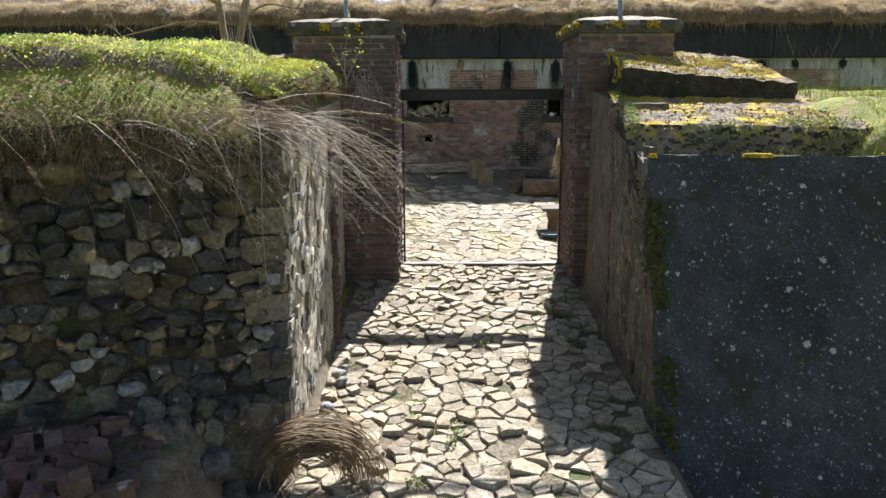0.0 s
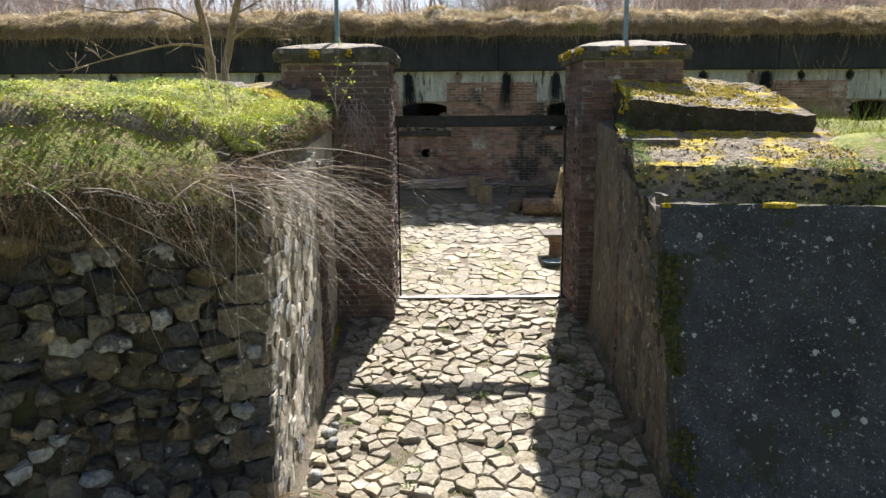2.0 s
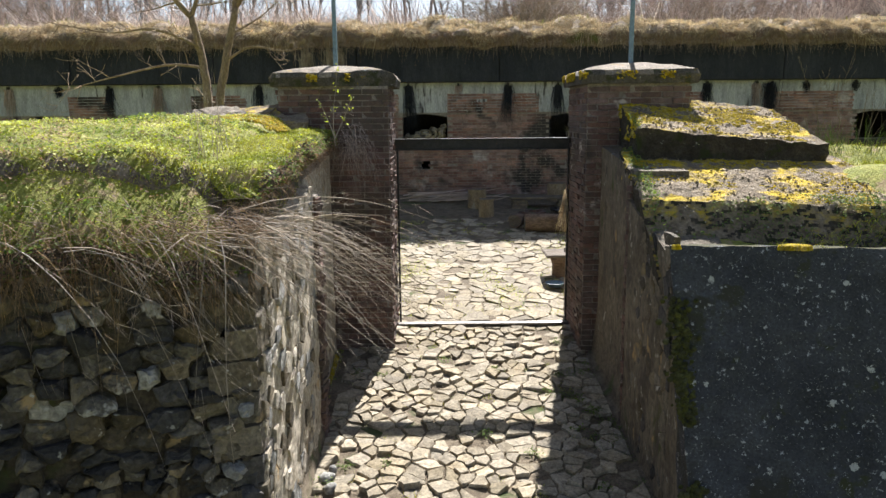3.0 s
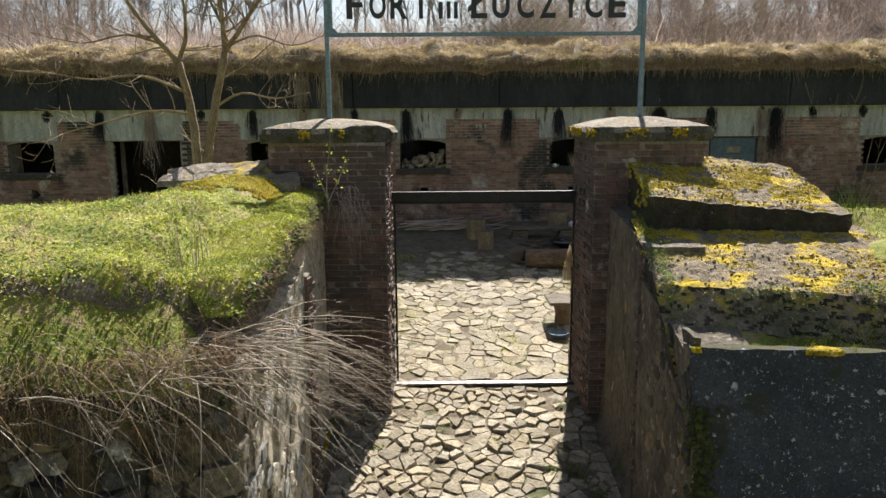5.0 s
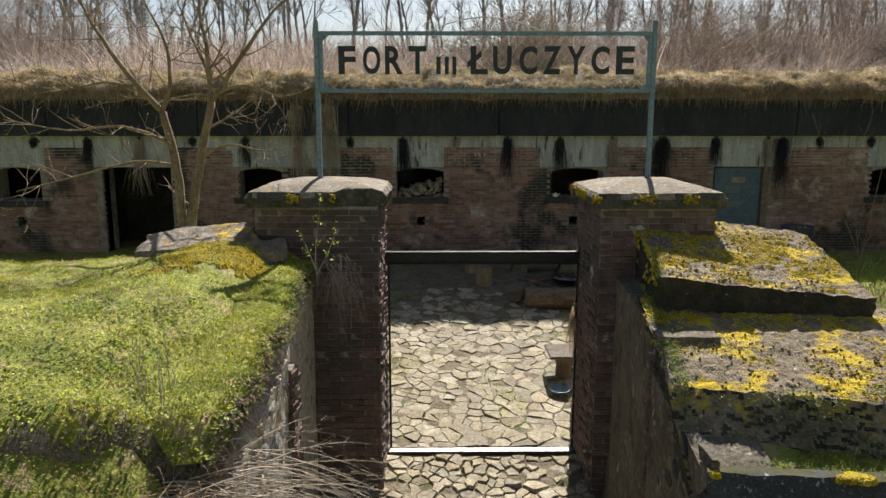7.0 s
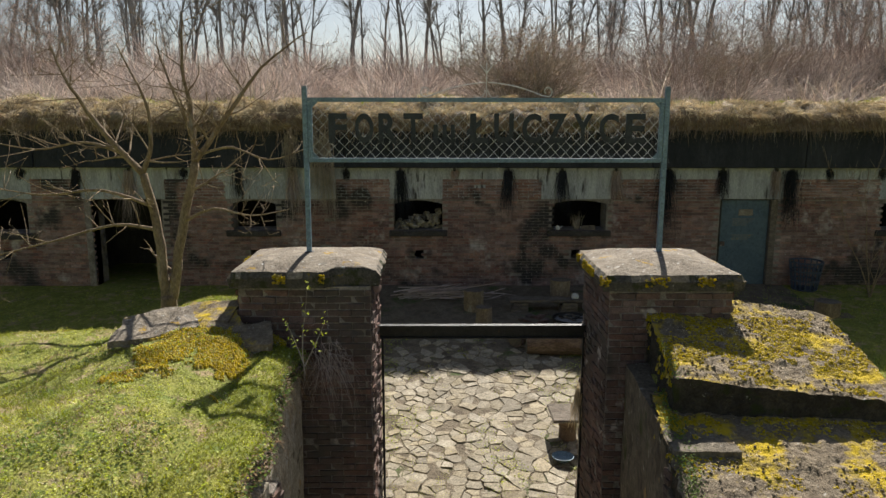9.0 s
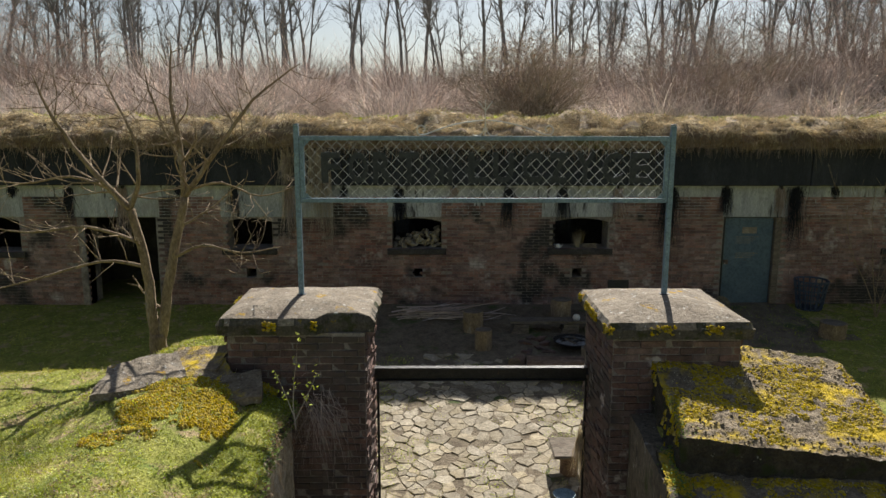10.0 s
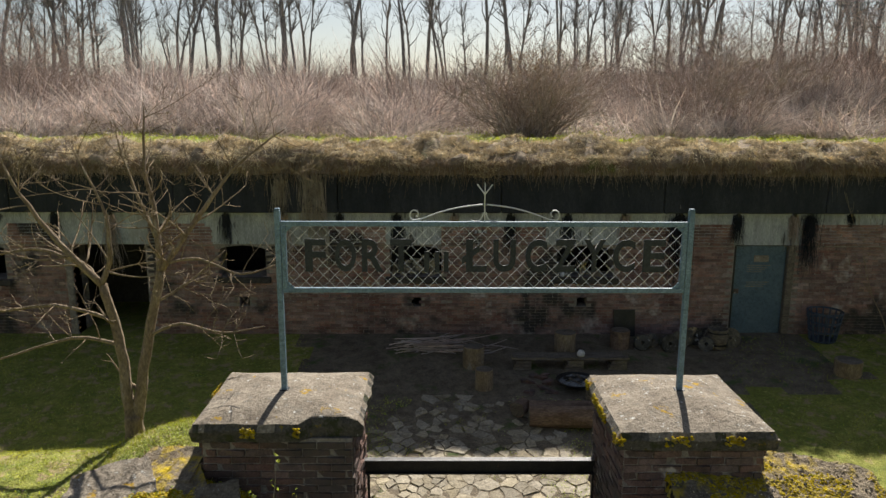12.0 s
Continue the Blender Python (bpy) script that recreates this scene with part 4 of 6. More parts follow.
for ch, a, b in (("F", 148, 200), ("O", 222, 275), ("R", 289, 343), ("T", 360, 414), ("I", 444, 457), ("I", 470, 482), ("I", 493, 505), ("Ł", 538, 600), ("U", 616, 672),
                 ("C", 696, 750), ("Z", 768, 822), ("Y", 841, 896), ("C", 915, 970), ("E", 990, 1046)):
    s = 4.117 / 1024
    glyph(ch, SX0 + (a - 82) * s, SX0 + (b - 82) * s, 5.12, 5.33 if ch == "I" else 5.455)
# wrought scrollwork on the top rail
sv, sf = [], []
for s in (1, -1):
    pts = [(0.9 + s * (0.02 + 0.62 * t), SY, 5.80 - 0.15 * t + 0.03 * math.sin(t * 3.1)) for t in [i / 10 for i in range(11)]]
    for k in range(14):
        a = -1.2 + k * 0.42
        r = 0.062 - 0.003 * k
        pts.append((0.9 + s * (0.69 + r * math.cos(a)), SY, 5.70 + r * math.sin(a)))
    tube(pts, [0.007] * len(pts), 5, sv, sf)
    pts = [(0.9 + s * (0.09 - 0.075 * math.cos(a)), SY, 5.72 - 0.09 * math.sin(a) * 1.0) for a in [0.0 + 0.28 * i for i in range(9)]]
    tube(pts, [0.006] * len(pts), 5, sv, sf)
    tube([(0.9, SY, 5.9), (0.9 + s * 0.03, SY, 5.94), (0.9 + s * 0.075, SY, 6.0)], [0.006] * 3, 5, sv, sf)
tube([(0.9, SY, 5.62), (0.9, SY, 6.02)], [0.007, 0.005], 5, sv, sf)
part("scrollwork", mesh_of("scrollwork", sv, sf, M["wire"]), sign, "wrought iron scrolls")

# ---- brick pilasters at the slots in both wing walls ----
for nm, x, nrm, y0, y1, top in (("left", -1.02, 1, 7.74, 7.98, 2.35), ("right", 2.34, -1, 7.98, 8.07, 2.45)):
    pil = tagged(new("brick_pilaster"), "narrow red brick pilaster at the edge of a wall slot", "pilaster", "slot pilasters")
    lo, hi = (x - 0.16, x - 0.01) if nrm > 0 else (x + 0.01, x + 0.16)
    box("core", (lo, y0 + 0.01, -1.2), (hi, y1 - 0.01, top), M["lime"], pil)
    uu = (0, 1, 0) if nrm > 0 else (0, -1, 0)
    its = brick_face((x, y0 if nrm > 0 else y1, -0.75), uu, (nrm, 0, 0), y1 - y0, top + 0.72, PB, 0.24)
    its += brick_face((lo, y0, -0.75), (1, 0, 0), (0, -1, 0), hi - lo, top + 0.72, PB, 0.24)
    pieces("brick", its, pil, M["brick"], M["brick_j"], (x, y0, 1))

# ---- fallen brick ledge before the rubble wall ----
ledge = thing("ruined_brick_ledge", "ruined low brick footing with moss and soil", "footing")
part("footing", bm_mesh("footing", rough_block(None, [(-5.2, 2.8, -1.3), (-1.85, 3.6, -1.3), (-1.75, 5.0, -1.3), (-5.2, 4.0, -1.3), (-5.2, 2.8, 0.05), (-2.1, 3.7, 0.0), (-1.95, 4.95, 0.1), (-5.2, 4.0, 0.12)], 5, 0.05, 3.0, 6.0), M["mortar"]), ledge)
for k in range(150):
    x = R.uniform(-4.2, -1.85)
    y = front_left(x) - 0.12 - R.uniform(0, 1.3)
    z = 0.10 + R.uniform(-0.05, 0.03) - (0.12 if x > -2.1 else 0)
    m = pose(x, y, z, R.gauss(0, 10), R.gauss(0, 10), R.choice((24, 114)) + R.gauss(0, 8)) @ Matrix.Diagonal((R.uniform(0.6, 1.0), 1.9, 2.2, 1))
    part("brick", R.choice(PB), ledge, m=m)
corner = thing("corner_stone", "broad flat corner stone under the rubble wall", "stone", data=bm_mesh("corner_stone", rough_block(None, [(-1.8, 4.75, -1.2), (-1.12, 5.0, -1.2), (-1.1, 5.5, -1.2), (-1.75, 5.2, -1.2), (-1.75, 4.82, 0.0), (-1.2, 5.02, -0.05), (-1.1, 5.5, 0.12), (-1.7, 5.2, 0.12)], 5, 0.03, 4.0, 3.0), M["stone"]))

for k in range(46):  # tumbled stones at the foot of the corner
    x, y = R.uniform(-2.15, -1.15), R.uniform(4.45, 5.05)
    r = R.uniform(0.05, 0.13)
    pl = [(r * R.uniform(0.8, 1.2) * math.cos(a), r * R.uniform(0.6, 0.95) * math.sin(a)) for a in [i * 0.785 for i in range(8)]]
    gv_ = boulder_geo(pl, (0, 0), r * 0.6, r * 0.7, 0.6, 0.02)
    zz = max(ground_z(x, y), -0.02 if y > 4.8 and x > -1.8 else -9, 0.06 if x < -1.95 else -9)
    part("tumbled_stone", mesh_of("tumbled_stone", gv_[0], gv_[1], R.choice([M["stone"], M["stone_b"], M["stone_d"], M["stone"]])), ledge, m=pose(x, y, zz + 0.3 * r, R.uniform(-25, 25), R.uniform(-25, 25), R.uniform(0, 180)))

# ---- flat slabs at the head of the left mound ----
for k, (x, y, z, w, d, rz, mt) in enumerate(((-2.72, 9.75, 2.98, 0.92, 0.55, 24, "concrete"), (-2.3, 10.15, 3.06, 0.8, 0.5, -8, "concrete_moss"), (-2.05, 9.75, 2.93, 0.6, 0.42, 30, "concrete_moss"), (-1.75, 9.6, 2.9, 0.7, 0.5, 10, "concrete_moss"))):
    cs = [(-w / 2, -d / 2, -0.11), (w / 2, -d / 2, -0.04), (w / 2 * 0.9, d / 2, 0.02), (-w / 2 * 0.6, d / 2, -0.04), (-w / 2, -d / 2, -0.05), (w / 2, -d / 2, 0.03), (w / 2 * 0.9, d / 2, 0.14), (-w / 2 * 0.6, d / 2, 0.08)]
    thing("stone_slab", "broken flat stone slab bedded in mossy turf", "stone", (x, y, ground_z(x, y) + (0.07 if k < 2 else -0.03)), bm_mesh("stone_slab", rough_block(None, cs, 5, 0.03, 4.0, k * 3.3, 0.07), M[mt]), "slabs on the mound", rz=rz)


# ---- grass and dry growth ----
def plant(name, spots, length, width, lean, droop, material, label, category, segs=2, sides=3, up=1.0):
    root = np.array(spots)
    n = len(root)
    way = np.column_stack([G.normal(0, lean, n), G.normal(0, lean, n), np.full(n, up)])
    return thing(name, label, category, data=strands(name, root, way, length[0] + (length[1] - length[0]) * G.random(n), width * (0.6 + 0.8 * G.random(n)), droop * G.random(n), material, segs, sides), kind="stuff")


def scatter(n, x0, x1, y0, y1, ok, sink=0.01):
    out = []
    while len(out) < n:
        x, y = R.uniform(x0, x1), R.uniform(y0, y1)
        if ok(x, y):
            out.append((x, y, ground_z(x, y) - sink))
    return out


def mound_left(x, y):
    return y > front_left(x) + 0.12 + R.uniform(0, 0.55) and x < -1.08 and ground_z(x, y) > 1.0 and bumps(x, y, 1.7) + 0.4 * bumps(x, y, 5.0) + R.uniform(-0.5, 0.9) > -0.1 and not (y > 8.4 + 0.6 * bumps(x, y, 1.5) and x > -2.7 and R.random() < 0.8)


plant("mound_grass", scatter(90000, -6.5, -1.05, 4.0, 12.5, mound_left), (0.012, 0.05), 0.0032, 0.7, 0.5, M["grass"], "short bright spring grass on the mound", "grass", 2)
plant("mound_tall_grass", scatter(16000, -6.5, -1.05, 4.0, 12.0, lambda x, y: y > front_left(x) + 0.1 and x < -1.1 and bumps(x + 2, y, 0.8) + 0.5 * bumps(x, y, 3.0) > 0.22), (0.04, 0.10), 0.003, 0.5, 0.6, M["grass"], "longer grass tufts on the mound", "grass", 2)
plant("mound_dry_grass", scatter(12000, -6.5, -1.05, 4.0, 11.5, lambda x, y: y > front_left(x) + 0.1 and x < -1.08 and bumps(x + 5, y, 1.1) > 0.05), (0.03, 0.10), 0.003, 1.1, 0.8, M["straw"], "old dry grass among the turf", "grass", 2)
plant("bank_grass", scatter(16000, 4.4, 10, 6.3, 12.5, lambda x, y: ground_z(x, y) > 0.6 and (x > 4.95 or y < 6.9)), (0.04, 0.13), 0.003, 0.5, 0.5, M["grass"], "spring grass on the bank", "grass", 2)
plant("yard_grass", scatter(30000, -13, 15, 11.6, 21.2, lambda x, y: abs(x - 2.3 + 0.8 * bumps(x, y, 0.5)) > 3.0 + 0.28 * (y - 13) and bumps(x, y, 1.2) + R.uniform(-0.6, 0.8) > 0), (0.03, 0.09), 0.004, 0.5, 0.5, M["grass"], "sparse grass in the yard", "grass", 1)
plant("joint_grass", scatter(12000, -1.2, 3.6, 4.6, 17.8, lambda x, y: bumps(x * 1.5, y, 2.3) + 0.4 * bumps(x, y, 7.0) > 0.3 - 0.25 * (y > 11) * smooth(0.8, 2.2, abs(x - 1.1)) and (y > 11 or -1.0 < x < 2.25)), (0.03, 0.09), 0.0028, 0.6, 0.6, M["grass"], "grass tufts in the paving joints", "grass", 2)
plant("foot_weeds", scatter(2600, 1.75, 2.3, 4.6, 9.6, lambda x, y: bumps(x, y, 2.0) > 0.05), (0.03, 0.10), 0.004, 0.8, 0.6, M["weed"], "weeds along the foot of the wall", "weeds", 2)


def leaves(name, spots, size, material, label, category):
    """Small folded leaves lying at spots."""
    v, f = [], []
    for p in spots:
        p = Vector(p)
        m = Euler((R.uniform(-0.7, 0.7), R.uniform(-0.7, 0.7), R.uniform(0, 6.3))).to_matrix()
        s = size * R.uniform(0.5, 1.3)
        b = len(v)
        for q in ((0, 0, 0), (0.5, 0.35, 0.12), (1.1, 0, 0.0), (0.5, -0.35, 0.12)):
            v.append(p + m @ Vector(q) * s)
        f += [(b, b + 1, b + 2), (b, b + 2, b + 3)]
    return thing(name, label, category, data=mesh_of(name, v, f, material), kind="stuff")


leaves("mound_clover", [(x, y, z + R.uniform(0.005, 0.04)) for x, y, z in scatter(32000, -6, -1.1, 4.1, 11.5, lambda x, y: y > front_left(x) + 0.1 + R.uniform(0, 0.6) and x < -1.08 and 0.7 * bumps(x - 3, y, 1.4) + 0.6 * bumps(x, y, 6.0) + 0.5 * smooth(-4.0, -1.6, x) + R.uniform(-0.35, 0.35) > 0.25)], 0.022, M["clover"], "patches of small bright clover in the turf", "clover")
leaves("mound_weeds", [(x, y, z + R.uniform(0.01, 0.06)) for x, y, z in scatter(5000, -6, -1.1, 4.1, 10.5, lambda x, y: mound_left(x, y) and bumps(x - 3, y, 2.1) > 0.12)], 0.028, M["weed"], "low broad-leaved weeds in the turf", "weeds")
leaves("mound_litter", [(x, y, z + R.uniform(0.005, 0.03)) for x, y, z in scatter(9000, -6, -1.1, 4.1, 11, lambda x, y: y > front_left(x) + 0.05 and x < -1.08 and bumps(x + 7, y, 2.4) + 0.8 * smooth(7.0, 5.4, y - 0.45 * (x + 1.12)) > 0.2)], 0.022, M["litter"], "brown dead leaves in the turf", "litter")
leaves("yard_clover", [(x, y, z + R.uniform(0.015, 0.05)) for x, y, z in scatter(9000, -2.2, 4.6, 11.2, 18.5, lambda x, y: bumps(x, y, 1.1) + 0.5 * bumps(x, y, 4.0) + 0.55 * smooth(0.9, 2.0, abs(x - 1.1)) - 0.5 * smooth(17, 18.5, y) > 0.38)], 0.03, M["clover"], "low green clover between and beside the paving", "clover")
leaves("ledge_weeds", [(x, y, (step_z(x, y) or 2.0) + R.uniform(0.0, 0.05)) for x, y in ((R.uniform(2.36, 4.8), R.uniform(6.5, 7.25)) for _ in range(5200)) if bumps(x, y, 2.6) > -0.2], 0.025, M["weed"], "low weeds on the ledge above the slab", "weeds")
clumps = [(R.uniform(-0.95, 2.2), R.uniform(4.9, 10.4)) for _ in range(22)] + [(-0.9, 6.9), (-0.75, 7.2), (0.35, 5.6), (1.7, 8.6), (2.05, 8.2)]
leaves("passage_weeds", [(cx + R.gauss(0, 0.05), cy + R.gauss(0, 0.05), ground_z(cx, cy) + R.uniform(0.01, 0.07)) for cx, cy in clumps for _ in range(45)], 0.03, M["weed"], "small leafy weeds between the paving stones", "weeds")
n = 2200
rr = np.column_stack([G.uniform(3.2, 4.9, n), G.uniform(6.35, 6.9, n), np.zeros(n)])
for i in range(n):
    rr[i, 2] = (step_z(rr[i, 0], rr[i, 1]) or 2.0) - 0.01
thing("ledge_grass", "tufts of grass on the ledge above the slab", "grass", data=strands("ledge_grass", rr, np.column_stack([G.normal(0, 0.5, n), G.normal(-0.2, 0.5, n), np.ones(n)]), G.uniform(0.04, 0.15, n), np.full(n, 0.003), G.random(n), M["grass"], 2), kind="stuff")

# moss cushions over the capping stones
mv, mf = [], []
for k in range(52000):
    if k % 4 == 3:
        x, y = R.uniform(-2.7, -1.15), R.uniform(8.2, 10.0)
        z = ground_z(x, y) + 0.014
    elif k % 4 == 2:
        u = R.random()
        x, y = 2.3 + 3.5 * u, 6.47 - 0.38 * u + R.gauss(0, 0.035)
        z = 2.03
    else:
        x, y = (R.uniform(2.55, 4.75), R.uniform(8.5, 10.4)) if k % 8 < 5 else (R.uniform(2.3, 5.0), R.uniform(6.9, 8.7))
        z = step_z(x, y)
        front_z = step_z(x, y - 0.06)
        if z is None or front_z is None or z - front_z > 0.05:  # none on the steep faces
            continue
        z -= 0.004
    if bumps(x + 9, y, 2.2) + 0.5 * bumps(x, y, 6) + 0.3 * bumps(x, y, 15) < (-0.08 + 0.5 * smooth(9.2, 8.2, y) if k % 4 == 3 else 0.24 if k % 4 == 2 else -0.05 if k % 8 < 5 else 0.08):
        continue
    s = R.uniform(0.008, 0.02) if k % 4 == 3 else R.uniform(0.007, 0.026)
    b = len(mv)
    mv.append((x, y, z + s * 0.55))
    for i in range(6):
        a = i * 1.047 + R.uniform(-0.2, 0.2)
        q = R.uniform(0.7, 1.2) * s
        mv.append((x + q * math.cos(a) * 0.6, y + q * math.sin(a) * 0.6, z + s * 0.35))
    for i in range(6):
        a = i * 1.047
        mv.append((x + s * 1.1 * math.cos(a), y + s * 1.1 * math.sin(a), z - 0.03))
    for i in range(6):
        j = (i + 1) % 6
        mf += [(b, b + 1 + i, b + 1 + j), (b + 1 + i, b + 7 + i, b + 7 + j, b + 1 + j)]
thing("moss", "cushions of yellow moss on the capping stones", "moss", data=mesh_of("moss", mv, mf, M["moss"], True), kind="stuff")

rims = [((2.12, 9.77), (2.12, 11.2), 0.10), ((2.12, 9.77), (3.69, 9.77), 0.02), ((-1.98, 9.94), (-1.98, 11.2), 0.0), ((-1.98, 9.94), (-0.9, 9.94), -0.05)]
rv_, rf_ = [], []
for (ax, ay), (bx, by), bias in rims:
    for k in range(420):
        t = R.random()
        x, y = ax + (bx - ax) * t, ay + (by - ay) * t
        if bumps(x * 2, y * 2, 1.7) + bias < 0.08:
            continue
        s = R.uniform(0.006, 0.02)
        z = 3.69 + R.uniform(-0.07, 0.025)
        b = len(rv_)
        rv_.append((x, y, z + s))
        for i in range(6):
            a = i * 1.047
            rv_.append((x + s * 1.2 * math.cos(a), y + s * 1.2 * math.sin(a), z))
        rv_.append((x, y, z - s))
        for i in range(6):
            j = (i + 1) % 6
            rf_ += [(b, b + 1 + i, b + 1 + j), (b + 7, b + 1 + j, b + 1 + i)]
thing("rim_moss", "yellow moss along the rims of the pillar caps", "moss", data=mesh_of("rim_moss", rv_, rf_, M["moss"], True), kind="stuff")
# leaf litter on the stepped tops
lit, chips = [], []
for k in range(15000):
    x, y = R.uniform(2.35, 4.9), R.uniform(6.9, 10.3)
    z = step_z(x, y)
    if z is not None and z > 2.2 and bumps(x - 4, y, 2.0) + R.uniform(-0.4, 0.4) > 0.12:
        (lit if k % 3 else chips).append((x, y, z + R.uniform(0.0, 0.012)))
gv_, gf_ = [], []
for p in chips[:900]:
    r = R.uniform(0.005, 0.018)
    b = len(gv_)
    o = R.uniform(0, 6)
    gv_ += [(p[0] + r * R.uniform(0.6, 1.2) * math.cos(o + i * 1.57), p[1] + r * R.uniform(0.6, 1.2) * math.sin(o + i * 1.57), p[2] - 0.004) for i in range(4)]
    gv_ += [(q[0] * 0.6 + p[0] * 0.4, q[1] * 0.6 + p[1] * 0.4, p[2] + r * R.uniform(0.4, 0.9)) for q in gv_[b:b + 4]]
    gf_ += [(b + i, b + (i + 1) % 4, b + 4 + (i + 1) % 4, b + 4 + i) for i in range(4)] + [(b + 4, b + 5, b + 6, b + 7)]
thing("stone_chips", "small stone chips and crumbs on the wall tops", "rubble", data=mesh_of("stone_chips", gv_, gf_, M["stone_b"]), kind="stuff")
leaves("leaf_litter", lit[:2600], 0.016, M["straw"], "dry leaf litter on the stepped wall tops", "litter")
leaves("step_weeds", [(x, y, (step_z(x, y) or 2.2) + R.uniform(0.0, 0.05)) for x, y in ((R.gauss(2.42 + 0.1 * (w_ - 7.4), 0.06), w_) for w_ in (R.uniform(6.9, 9.2) for _ in range(1500))) if step_z(x, y)], 0.024, M["weed"], "weeds along the edge of the steps", "weeds")
# moss cushions down the broken edge of the sloping slab
ev, ef = [], []
for k in range(1500):
    t = R.random()
    x, y, z = 2.30 + R.gauss(0.02, 0.05), 6.42 - 1.32 * t + R.gauss(-0.02, 0.02), 2.03 - 3.33 * t
    if bumps(z * 1.3, 4.0, 1.5) + 0.4 * bumps(x * 5, z * 5, 1.0) < 0.05:
        continue
    r = R.uniform(0.012, 0.032)
    b = len(ev)
    ev.append((x, y - r, z + r * 0.5))
    ev += [(x + r * math.cos(a), y + r * 0.3, z + r * math.sin(a)) for a in [i * 1.047 for i in range(6)]]
    ef += [(b, b + 1 + i, b + 1 + (i + 1) % 6) for i in range(6)]
thing("edge_moss", "dark green moss down the edge of the slab", "moss", data=mesh_of("edge_moss", ev, ef, M["dark_moss"], True), kind="stuff")


# ---- turf lips bulging over the wall tops ----
def turf_lip(name, path, outward, label, size=1.0, rise=0.0):
    """A lumpy roll of turf: path gives points along the wall top; outward is the way it bulges; rise lifts its back edge."""
    o = Vector(outward)
    v, f = [], []
    prof_ = ((-0.45, 0.0), (-0.2, 0.03), (0.02, 0.0), (0.13, -0.08), (0.17, -0.2), (0.11, -0.33), (-0.04, -0.38))
    for i, p in enumerate(path):
        e = smooth(-1, 4, i) * smooth(len(path), len(path) - 5, i)
        p = Vector(p) - Vector((0, 0, 0.25 * (1 - e)))
        for a, h in prof_:
            a, h = a * (0.3 + 0.7 * e), h * e
            q = Vector(p) + o * (a * size if a > 0 else a) + Vector((0, 0, (h * size if h < 0 else h) + rise * max(0.0, -a) / 0.45))
            k = max(0.0, a + 0.2)
            v.append(q + noise.noise_vector(q * 2.3) * 0.22 * k * size + noise.noise_vector(q * 7.0) * 0.09 * k)
    m = len(prof_)
    for i in range(len(path) - 1):
        for k in range(m - 1):
            f.append((i * m + k, (i + 1) * m + k, (i + 1) * m + k + 1, i * m + k + 1))
    me = mesh_of(name, v, f, M["turf"], True)
    me.materials.append(M["mortar"])
    me.polygons.foreach_set("material_index", [1 if k % (m - 1) > 2 else 0 for k in range(len(f))])
    thing(name, label, "turf", data=me)
    return v, m


def lip_top(x, y):
    return ground_z(x, y) + 0.0


sidev, sm = turf_lip("turf_edge", [(-1.1 - 0.08 * smooth(7.6, 8.2, y) + 0.09 * bumps(y, 2.0, 1.6), y, lip_top(-1.6, max(y, 5.9)) - 0.04) for y in [5.5 + 0.09 * i for i in range(50)]], (1, 0, 0), "lumpy turf edge overhanging the passage wall", 0.6)
fo = Vector((fl.y, -fl.x, 0))
frontv, fm = turf_lip("turf_edge", [(x, front_left(x) + 0.02, lip_top(min(x, -1.6), front_left(min(x, -1.6)) + 0.25) - 0.03) for x in [-1.1 - 0.09 * i for i in range(45)]], fo, "lumpy turf edge over the rubble wall", 0.85, 0.4)


def on_lip(v, m, n, lo=1, hi=5):
    rows = len(v) // m
    out = []
    for _ in range(n):
        i, k = R.randint(0, rows - 2), R.randint(lo, hi - 1)
        a, b, c = v[i * m + k], v[i * m + k + 1], v[(i + 1) * m + k]
        out.append(a + (b - a) * R.random() + (c - a) * R.random())
    return np.array(out)


